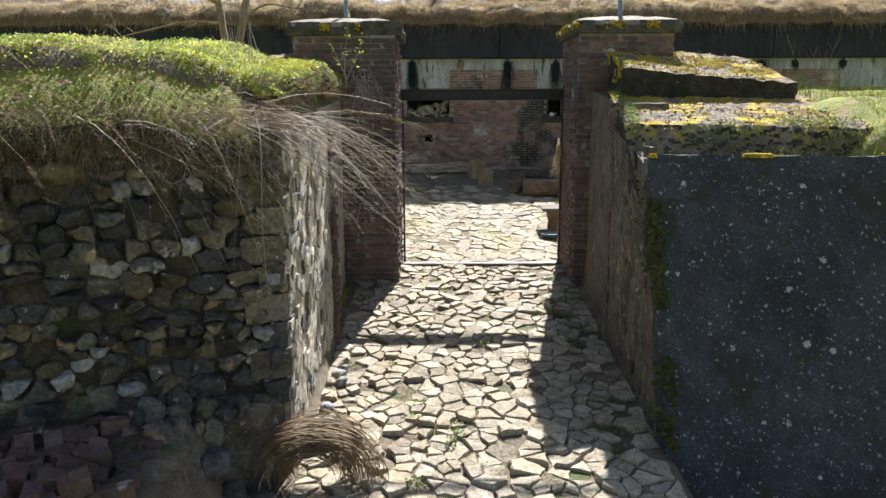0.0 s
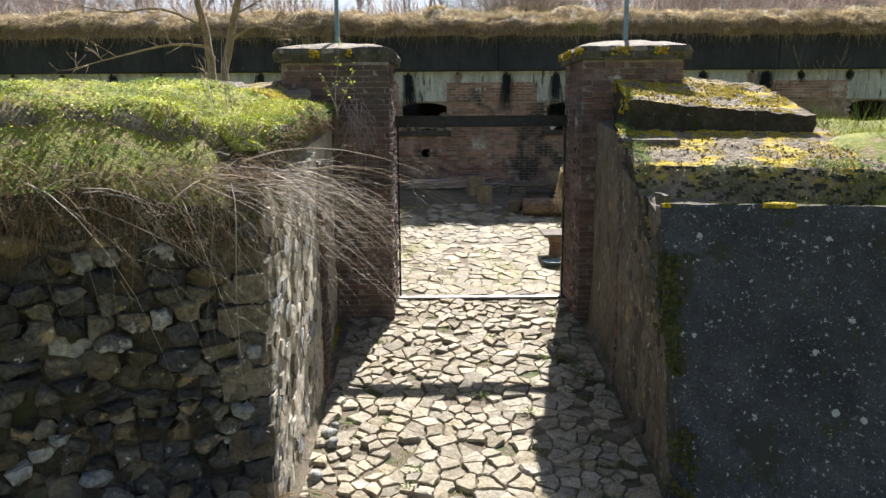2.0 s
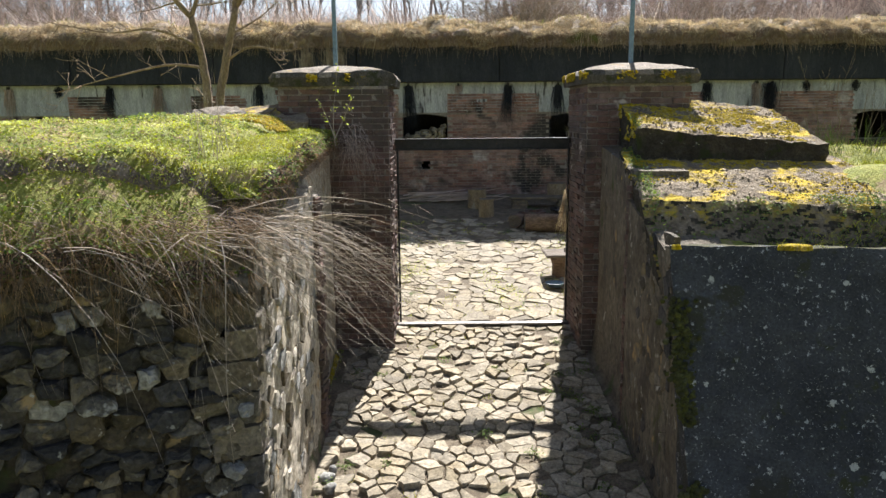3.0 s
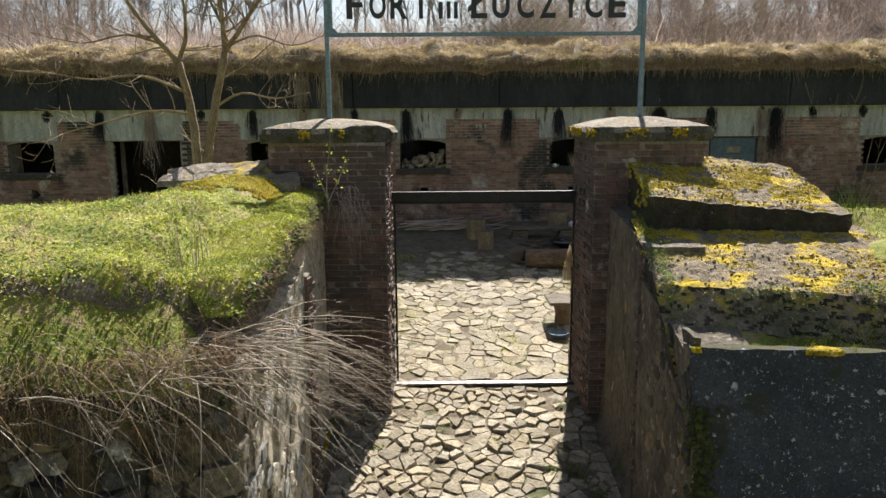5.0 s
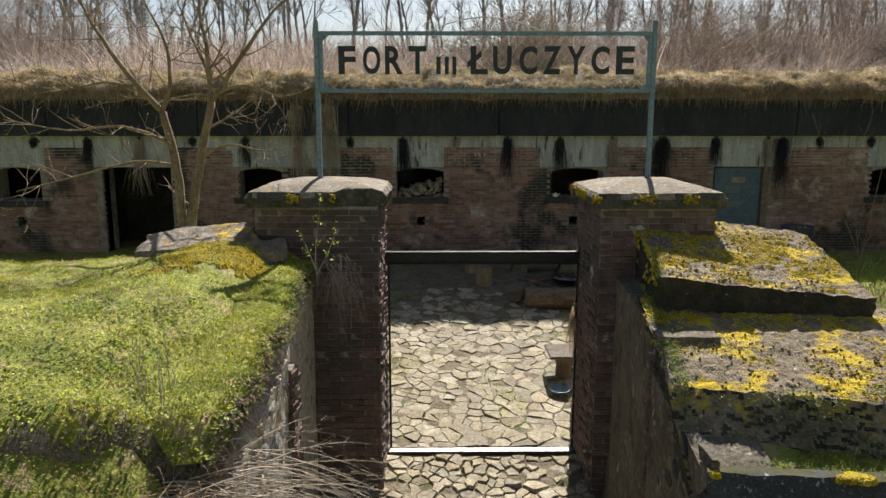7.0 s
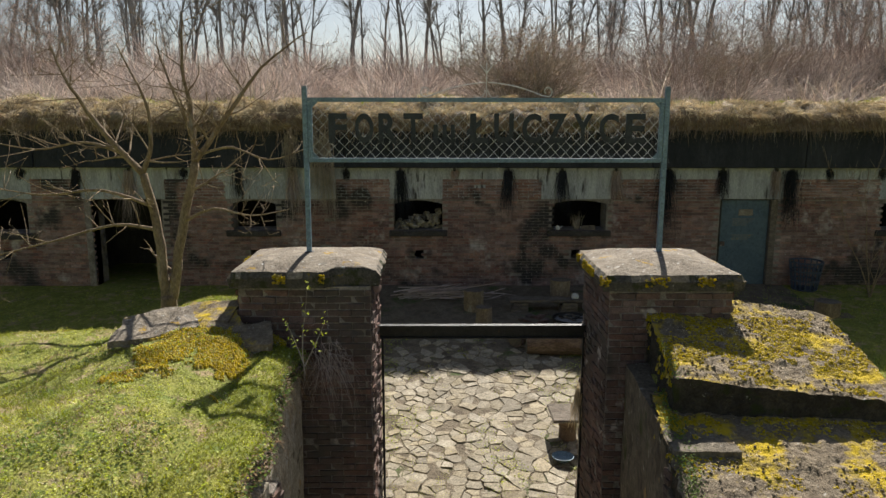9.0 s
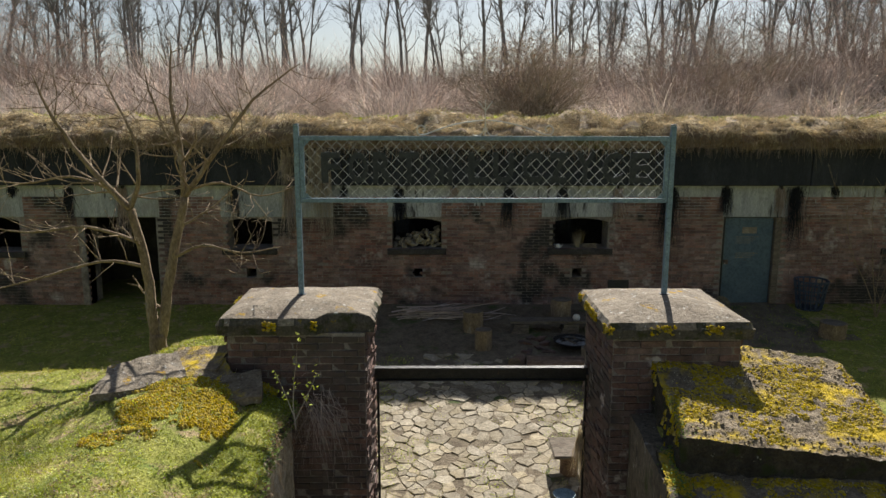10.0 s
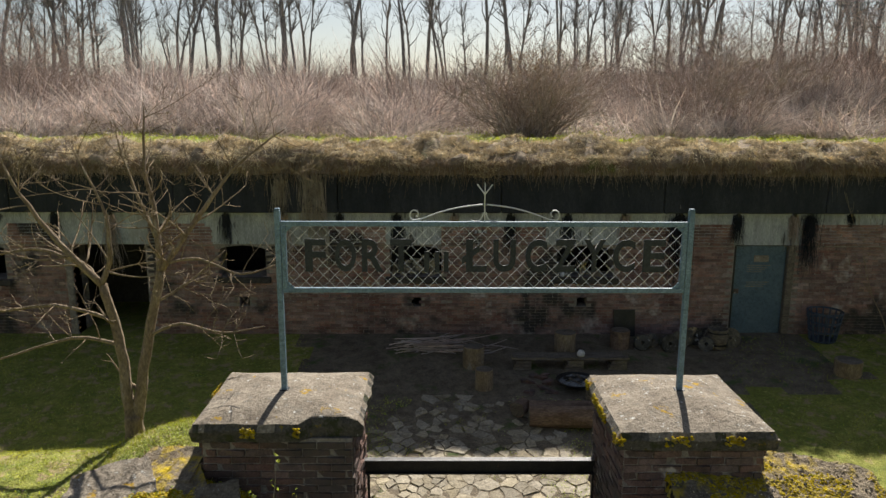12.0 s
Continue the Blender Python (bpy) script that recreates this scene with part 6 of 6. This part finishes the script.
for k in range(7):
    box("notice_line", (8.34 + 0.01 * (k % 3), FY + 0.096, 2.68 - 0.055 * k - (0.22 if k > 3 else 0)), (8.34 + 0.6 - 0.07 * (k % 4), FY + 0.099, 2.695 - 0.055 * k - (0.22 if k > 3 else 0)), M["concrete"], fd)
box("latch", (8.05, FY + 0.07, 1.95), (8.17, FY + 0.10, 2.07), M["brick"], fd, 0.005)
# dark doorway on the other side: stone jambs and a plank barrier
dw_ = tagged(part("doorway", None, fort), "open dark doorway with plastered jambs")
box("jamb", (-8.95, FY - 0.05, 0.6), (-8.77, FY + 0.4, 3.22), M["lime"], dw_, 0.02)
box("jamb", (-6.92, FY + 0.01, 0.6), (-6.86, FY + 0.4, 3.22), M["fbrick_j"], dw_, 0.01)
# recessed plaster panels and drip stubs with roots under the cornice
for k in range(24):
    x = -16.2 + 1.42 * k
    box("drip_pipe", (x - 0.03, FY - 0.12, 3.98), (x + 0.03, FY - 0.03, 4.06), M["iron"], fort, 0.004)
    n = 100
    ln = R.choice((0.25, 0.5, 0.9, 1.3, 1.6))
    rr = np.column_stack([G.normal(x, 0.05, n), np.full(n, FY - 0.07) + G.normal(0, 0.02, n), 4.02 - 0.1 * G.random(n)])
    part("root_tuft", strands("hanging_roots", rr, np.column_stack([G.normal(0, 0.13, n), G.normal(-0.05, 0.03, n), -np.ones(n)]), G.uniform(0.3, 1.0, n) * ln, np.full(n, 0.008), 0 * rr[:, 0], M["tar"] if k % 3 else M["brush"], 3, 3), fort)
n = 150
for x, ln in ((-2.5, 1.6), (-2.75, 1.0), (-3.4, 0.7), (6.45, 1.5), (9.75, 1.2)):
    high = x < 0
    rr = np.column_stack([G.normal(x, 0.10, n), np.full(n, FY - (0.36 if high else 0.1)) + G.normal(0, 0.03, n), (4.6 if high else 3.85) + (0.5 if high else 0.2) * G.random(n)])
    part("root_tuft", strands("hanging_roots", rr, np.column_stack([G.normal(0, 0.08, n), G.normal(0.05, 0.04, n), -np.ones(n)]), G.uniform(0.5, 1.0, n) * ln * 1.5, np.full(n, 0.006), 0 * rr[:, 0], M["tar"] if x > 0 else M["twig"], 3, 3), fort, "hanging bundle of dry roots")
# rubble heaped in one window, oddments on the sill of another
heap = thing("rubble_heap", "heap of pale split stones in the window opening", "rubble", (-0.12, FY + 0.4, 2.4))
for k in range(90):
    x, y = R.uniform(-0.6, 0.6), R.uniform(-0.25, 0.25)
    top = 0.12 + 0.28 * smooth(-0.5, 0.6, x) + 0.2 * (y + 0.25)
    p = [(-0.09, -0.035), (0.08, -0.045), (0.10, 0.03), (-0.07, 0.045)]
    vv, ff = slab_geo(p, (0, 0), 0.02, 0.04, 0.7, 0.012)
    part("stone", mesh_of("stone", vv, ff, M["flag"]), heap, m=pose(x, y, R.uniform(0.01, top), R.uniform(-50, 50), R.uniform(-50, 50), R.uniform(0, 360)))


def lathe(prof_, seg=20):
    v, f = [], []
    for r, z in prof_:
        for k in range(seg):
            a = 2 * math.pi * k / seg
            v.append((r * math.cos(a), r * math.sin(a), z))
    for i in range(len(prof_) - 1):
        for k in range(seg):
            k2 = (k + 1) % seg
            f.append((i * seg + k, i * seg + k2, (i + 1) * seg + k2, (i + 1) * seg + k))
    return v, f


v, f = lathe([(0.0, 0), (0.045, 0.0), (0.07, 0.04), (0.06, 0.09), (0.03, 0.11), (0.012, 0.125), (0.0, 0.13)], 14)
pot = thing("teapot", "small white enamel teapot on the window sill", "teapot", (3.62, FY + 0.05, 2.395))
part("body", mesh_of("body", v, f, M["white"], True), pot)
v, f = tube([(0.06, 0, 0.05), (0.10, 0, 0.07), (0.12, 0, 0.11)], [0.016, 0.012, 0.008], 6)
part("spout", mesh_of("spout", v, f, M["white"]), pot)
v, f = tube([(-0.06, 0, 0.09), (-0.11, 0, 0.09), (-0.11, 0, 0.04), (-0.06, 0, 0.03)], [0.007] * 4, 6)
part("handle", mesh_of("handle", v, f, M["white"]), pot)
blk = thing("wood_offcut", "pale split wood offcut on the window sill", "wood", (4.45, FY + 0.1, 2.395), bm_mesh("wood_offcut", rough_block(None, [(-0.18, -0.06, 0), (0.2, -0.06, 0), (0.2, 0.07, 0), (-0.18, 0.07, 0), (-0.18, -0.05, 0.1), (0.18, -0.05, 0.14), (0.18, 0.06, 0.13), (-0.16, 0.06, 0.1)], 2, 0.01, 6), M["wood_grey"]), rz=-20)
n = 60
thing("dry_bouquet", "bunch of dry stems in the window", "plant", data=strands("dry_bouquet", np.column_stack([G.normal(4.15, 0.03, n), G.normal(FY + 0.2, 0.03, n), np.full(n, 2.39)]), np.column_stack([G.normal(0, 0.3, n), G.normal(0, 0.3, n), np.ones(n)]), G.uniform(0.3, 0.6, n), np.full(n, 0.004), 0.1 * G.random(n), M["straw"], 2, 3), kind="stuff")

# thin bare shrub standing before the wall
ts = thing("bare_shrub", "thin bare shrub growing before the fort wall", "shrub", (11.6, 20.3, ground_z(11.6, 20.3)))
for d in ((-0.1, 0, 1), (0.15, -0.1, 1), (0.3, 0.1, 1), (-0.3, -0.1, 1)):
    v, f = [], []
    grow(v, f, (0, 0, -0.05), d, rt.uniform(2.2, 3.6), 0.018, 2, rt, 0.1, (3, 5), 5, 0.1, 0.5, 0.45, 0.004)
    part("stem", mesh_of("stem", v, f, M["bark"]), ts)

# ---- yard things ----


def yz(x, y):
    return ground_z(x, y)


def log_mesh(length, r, seg=14, rough=0.03, sd_=0.0):
    """A log lying along x, its rings uneven."""
    v, f = [], []
    n = max(3, int(length / 0.12))
    for i in range(n + 1):
        for k in range(seg):
            a = 2 * math.pi * k / seg
            q = r * (1 + rough * 3 * noise.noise(Vector((i * 0.25 + sd_, math.cos(a) * 1.2, math.sin(a) * 1.2))))
            v.append((-length / 2 + length * i / n + R.uniform(-1, 1) * 0.006, q * math.cos(a), q * math.sin(a)))
    for i in range(n):
        for k in range(seg):
            k2 = (k + 1) % seg
            f.append((i * seg + k, i * seg + k2, (i + 1) * seg + k2, (i + 1) * seg + k))
    f.append(tuple(range(seg))[::-1])
    f.append(tuple(n * seg + k for k in range(seg)))
    return v, f


def log(name, label, x, y, length, r, rz, mat="log", lift=0.0):
    v, f = log_mesh(length, r, 16, 0.04, x)
    o = thing(name, label, "log", (x, y, yz(x, y) + r * 0.92 + lift), group="logs by the fire pit", rz=rz)
    part("bark", mesh_of("bark", v, f, M[mat]), o)
    for s in (-1, 1):
        vv, ff = lathe([(0.0, 0.012), (r * 0.86, 0.01), (r * 0.92, 0.0)], 14)
        part("cut_end", mesh_of("cut_end", vv, ff, M["wood_grey"]), o, "weathered sawn end", pose(s * (length / 2 - 0.003), 0, 0, 0, 90 * s, 0))
    return o


log("felled_log", "thick reddish peeled log lying on the ground", 3.35, 16.75, 2.2, 0.21, -3)
log("felled_log", "thinner log lying behind a thick one", 3.4, 17.2, 2.2, 0.15, -2)
log("short_log", "short round log end beside the logs", 2.12, 17.25, 0.3, 0.16, 60)


def stump(label, x, y, r, h, mat="bark", tilt=0):
    o = thing("stump", label, "stump", (x, y, yz(x, y) - 0.02), group="sawn stumps in the yard")
    v, f = log_mesh(h, r, 16, 0.03, x * 3)
    part("bark", mesh_of("bark", v, f, M[mat]), o, m=pose(0, 0, h / 2, tilt, -90, 0))
    vv, ff = lathe([(0.0, 0.006), (r * 0.5, 0.008), (r * 0.95, 0.0)], 16)
    part("sawn_top", mesh_of("sawn_top", vv, ff, M["wood_grey"]), o, "pale sawn top", pose(0, 0, h + 0.001, 0, 0, 0))
    return o


stump("upright sawn log used as a seat", 1.45, 18.35, 0.19, 0.46)
stump("taller split chopping block", 1.27, 19.45, 0.24, 0.5)
stump("dark stump against the wall", 3.55, 20.3, 0.26, 0.5, "bark")
stump("pale stump beside the brick pile", 4.95, 20.55, 0.24, 0.45, "log")
stump("low mossy stump in the grass", 9.8, 19.05, 0.3, 0.35)
stump("short stump behind the logs", 3.72, 17.75, 0.16, 0.3)
# fire bowl with ash
fb = thing("fire_bowl", "wide black iron fire bowl full of ash", "fire bowl", (3.5, 18.45, yz(3.5, 18.45)))
v, f = lathe([(0.12, 0.0), (0.3, 0.05), (0.44, 0.15), (0.46, 0.17), (0.44, 0.172), (0.3, 0.08), (0.0, 0.05)], 28)
part("bowl", mesh_of("bowl", v, f, M["iron"], True), fb)
v, f = lathe([(0.0, 0.13), (0.2, 0.125), (0.38, 0.115)], 20)
v = [(x + R.uniform(-0.01, 0.01), y + R.uniform(-0.01, 0.01), z + R.uniform(0, 0.03)) for x, y, z in v]
part("ash", mesh_of("ash", v, f, M["ash"]), fb, "grey and white ash")
for k in range(9):
    a = R.uniform(0, 6.28)
    part("charred_stick", mesh_of("charred_stick", *tube([(-0.2, 0, 0), (0, 0.01, 0.01), (0.18, 0, 0)], [0.02, 0.022, 0.015], 6), M["iron"] if k % 3 else M["wood_grey"]), fb, m=pose(0.16 * math.cos(a), 0.16 * math.sin(a), 0.16, R.uniform(-10, 10), R.uniform(-12, 12), math.degrees(a) + 60))
kettle = thing("kettle", "small white kettle on the plank bench", "kettle", (3.75, 19.35, yz(3.75, 19.4) + 0.3))
v, f = lathe([(0.0, 0), (0.08, 0), (0.095, 0.05), (0.07, 0.12), (0.02, 0.14), (0.0, 0.15)], 14)
part("body", mesh_of("body", v, f, M["white"], True), kettle)
v, f = tube([(-0.07, 0, 0.11), (-0.05, 0, 0.19), (0.05, 0, 0.19), (0.07, 0, 0.11)], [0.006] * 4, 6)
part("handle", mesh_of("handle", v, f, M["iron"]), kettle)
# low plank bench on stacked boards
bench = thing("plank_bench", "low grey bench of weathered planks", "bench", (3.5, 19.4, yz(3.5, 19.4)))
for k in range(2):
    box("plank", (-1.35, -0.19 + 0.2 * k, 0.24), (1.35 - 0.1 * k, 0.0 + 0.2 * k, 0.30), M["wood_grey"], bench, 0.008)
for x in (-1.1, 0.1, 1.1):
    for j in range(3):
        box("support", (x - 0.22 + 0.03 * j, -0.17, 0.08 * j - 0.02), (x + 0.2, 0.17, 0.08 * j + 0.056), M["wood_grey"], bench, 0.006)
for k in range(16):
    x, y = R.uniform(2.2, 3.2), R.uniform(18.1, 19.0)
    thing("loose_brick", "loose dark brick lying by the fire", "brick", (x, y, yz(x, y) + 0.02), PB[k % 6], "bricks round the fire", rz=R.uniform(0, 180)).scale = (0.8, 1.8, 2)
# round field stones and old millstones by the wall
for k in range(9):
    x, y = 5.5 + 0.27 * k + R.uniform(-0.1, 0.1), 20.55 + R.uniform(-0.25, 0.2)
    r = R.uniform(0.17, 0.27)
    v, f = lathe([(0.04, -0.07), (r, -0.07), (r * 1.03, 0), (r, 0.07), (0.05, 0.07), (0.04, 0.05), (0.04, -0.07)], 16)
    o = thing("quern_stone", "old round quern stone leaning on the wall", "millstone", (x, y, yz(x, y) + r * 0.8), mesh_of("quern_stone", v, f, M["stone"]), "quern stones by the wall")
    o.matrix_basis = pose(x, y, yz(x, y) + r * 0.8, 62 + R.uniform(-15, 15), R.uniform(-20, 20), R.uniform(-30, 30))
bk = thing("barrel_tub", "old brown wooden tub beside the door", "tub", (7.35, 20.5, yz(7.35, 20.5)))
v, f = lathe([(0.2, 0), (0.25, 0.25), (0.24, 0.5), (0.22, 0.5), (0.22, 0.06), (0, 0.06)], 18)
part("staves", mesh_of("staves", v, f, M["wood_grey"]), bk)
for z in (0.1, 0.4):
    v, f = lathe([(0.232 + 0.02 * (z < 0.3), z), (0.255, z), (0.255, z + 0.035), (0.23, z + 0.035)], 18)
    part("hoop", mesh_of("hoop", v, f, M["iron"]), bk)
# slatted blue plastic basket
bn = thing("slatted_bin", "dark blue slatted plastic bin against the wall", "bin", (10.2, 20.95, yz(10.2, 20.95)))
v, f = lathe([(0, 0.0), (0.3, 0.0), (0.31, 0.04), (0.0, 0.04)], 20)
part("base", mesh_of("base", v, f, M["plastic"]), bn)
for z, r in ((0.25, 0.335), (0.5, 0.37), (0.74, 0.40)):
    v, f = lathe([(r, z), (r + 0.02, z), (r + 0.02, z + 0.045), (r, z + 0.045), (r, z)], 22)
    part("ring", mesh_of("ring", v, f, M["plastic"]), bn)
for k in range(16):
    a = 2 * math.pi * k / 16
    v, f = tube([(0.3 * math.cos(a), 0.3 * math.sin(a), 0.02), (0.41 * math.cos(a), 0.41 * math.sin(a), 0.78)], [0.022, 0.022], 4)
    part("slat", mesh_of("slat", v, f, M["plastic"]), bn)
bp_ = thing("iron_plate", "rusty black iron plate leaning on the wall", "plate", data=bm_mesh("iron_plate", rough_block(None, [(4.95, 21.18, 0.85), (5.5, 21.18, 0.85), (5.5, 21.2, 0.85), (4.95, 21.2, 0.85), (4.95, 21.3, 1.55), (5.5, 21.3, 1.55), (5.5, 21.32, 1.55), (4.95, 21.32, 1.55)], 2, 0.004, 5), M["iron"]))
# pile of cut branches by the wall
v, f = [], []
for k in range(70):
    x, y = R.gauss(0.6, 0.5), R.gauss(20.35, 0.18)
    z = yz(x, y) + R.uniform(0.01, 0.22)
    a = R.gauss(0.1, 0.35)
    ln = R.uniform(0.5, 1.3)
    tube([(x - ln / 2 * math.cos(a), y - ln / 2 * math.sin(a), z), (x, y, z + 0.02), (x + ln / 2 * math.cos(a), y + ln / 2 * math.sin(a), z + R.uniform(-0.01, 0.1))], [0.014, 0.011, 0.006], 5, v, f)
thing("branch_pile", "low pile of cut dry branches along the wall", "branches", data=mesh_of("branch_pile", v, f, M["brush"]), kind="stuff")
# stool beside the gate: board on a cut log, and an enamel bowl
stl = thing("log_stool", "stool of a pale board on a tapered log", "stool", (2.5, 13.35, yz(2.5, 13.35)))
v, f = lathe([(0.0, 0), (0.15, 0.0), (0.14, 0.2), (0.19, 0.40), (0.0, 0.40)], 16)
part("pedestal", mesh_of("pedestal", v, f, M["log"]), stl)
bm = bmesh.new()
add_box(bm, (-0.30, -0.36, 0.402), (0.24, 0.36, 0.455), 0.02)
part("board", bm_mesh("board", bm, M["wood_grey"]), stl, "bleached board seat")
v, f = lathe([(0.0, 0.0), (0.10, 0.0), (0.16, 0.07), (0.175, 0.075), (0.165, 0.08), (0.13, 0.03), (0.0, 0.02)], 22)
thing("enamel_bowl", "blue-grey enamel bowl on the paving", "bowl", (2.3, 12.62, yz(2.3, 12.62) + 0.03), mesh_of("enamel_bowl", v, f, M["steel"], True))
# pale pebbles at the foot of the left wall
for k in range(6):
    y = 6.0 + R.uniform(0, 1.3)
    x = -0.95 + R.uniform(-0.03, 0.14)
    vv, ff = slab_geo([(0.06 * math.cos(a), 0.05 * math.sin(a)) for a in [i * 1.05 for i in range(6)]], (0, 0), 0.03, 0.04, 0.6, 0.008)
    thing("pebble", "pale rounded pebble at the wall foot", "pebble", (x, y, ground_z(-0.9, y) + 0.02), mesh_of("pebble", vv, ff, M["stone_c"], True), "pebbles along the wall", rz=R.uniform(0, 180)).scale = [R.uniform(0.7, 1.5)] * 3

# ---- sapling and creeper at the left pillar, weeds on the bank ----
sap = thing("sapling", "thin sapling with fresh yellow-green leaves", "sapling", (-1.02, 9.3, 2.8))
for d, h in (((0.02, 0, 1), 0.95), ((0.35, -0.1, 0.8), 0.55), ((-0.3, 0.0, 0.9), 0.5)):
    v, f = [], []
    p0 = (0, 0, 0) if h > 0.9 else (0, 0, 0.1)
    pts = grow(v, f, p0, d, h, 0.007, 0, rt, 0.2, wob=0.08, sides=4, least=0.0025)
    st_ = part("stem", mesh_of("stem", v, f, M["twig"]), sap)
    v, f = [], []
    for q in range(16):
        a = pts[min(4, 2 + q % 3)]
        m = Euler((R.uniform(-1, 1), R.uniform(-1, 1), R.uniform(0, 6.3))).to_matrix()
        b = len(v)
        o = Vector((R.gauss(0, 0.02), R.gauss(0, 0.02), R.gauss(0, 0.04)))
        for w in ((0, 0, 0), (0.02, 0.012, 0.004), (0.045, 0, 0), (0.02, -0.012, 0.004)):
            v.append(a + o + m @ Vector(w))
        f += [(b, b + 1, b + 2), (b, b + 2, b + 3)]
    part("leaves", mesh_of("leaves", v, f, M["young_leaf"]), st_)
crp = thing("dead_creeper", "brown dead creeper hanging on the pillar", "creeper")
n = 130
rr = np.column_stack([G.normal(-0.88, 0.1, n), G.normal(9.75, 0.12, n), G.normal(2.85, 0.12, n)])
part("tendril_mass", strands("strands", rr, np.column_stack([G.normal(0.2, 0.3, n), G.normal(-0.3, 0.3, n), G.normal(-0.3, 0.4, n)]), G.uniform(0.12, 0.42, n), np.full(n, 0.0035), G.uniform(0.6, 1.3, n), M["brush"], 4, 3), crp)
n = 90
rr = np.column_stack([G.normal(2.18, 0.02, n), G.normal(11.05, 0.04, n), G.normal(1.95, 0.05, n)])
thing("straw_wisp", "wisp of dry straw tied to the gate rail", "straw", data=strands("straw_wisp", rr, np.column_stack([G.normal(-0.1, 0.12, n), G.normal(0, 0.15, n), -np.ones(n)]), G.uniform(0.3, 0.6, n), np.full(n, 0.004), 0 * rr[:, 0], M["straw"], 3, 3), kind="stuff")
n = 500
rr = np.column_stack([G.uniform(4.3, 6.5, n), G.uniform(9.0, 11.0, n), np.zeros(n)])
for i in range(n):
    rr[i, 2] = ground_z(rr[i, 0], rr[i, 1])
thing("bank_weeds", "tall green weeds on the bank", "weeds", data=strands("bank_weeds", rr, np.column_stack([G.normal(0, 0.3, n), G.normal(0, 0.3, n), np.ones(n)]), G.uniform(0.15, 0.5, n), np.full(n, 0.004), 0.3 * G.random(n), M["weed"], 3, 3), kind="stuff")
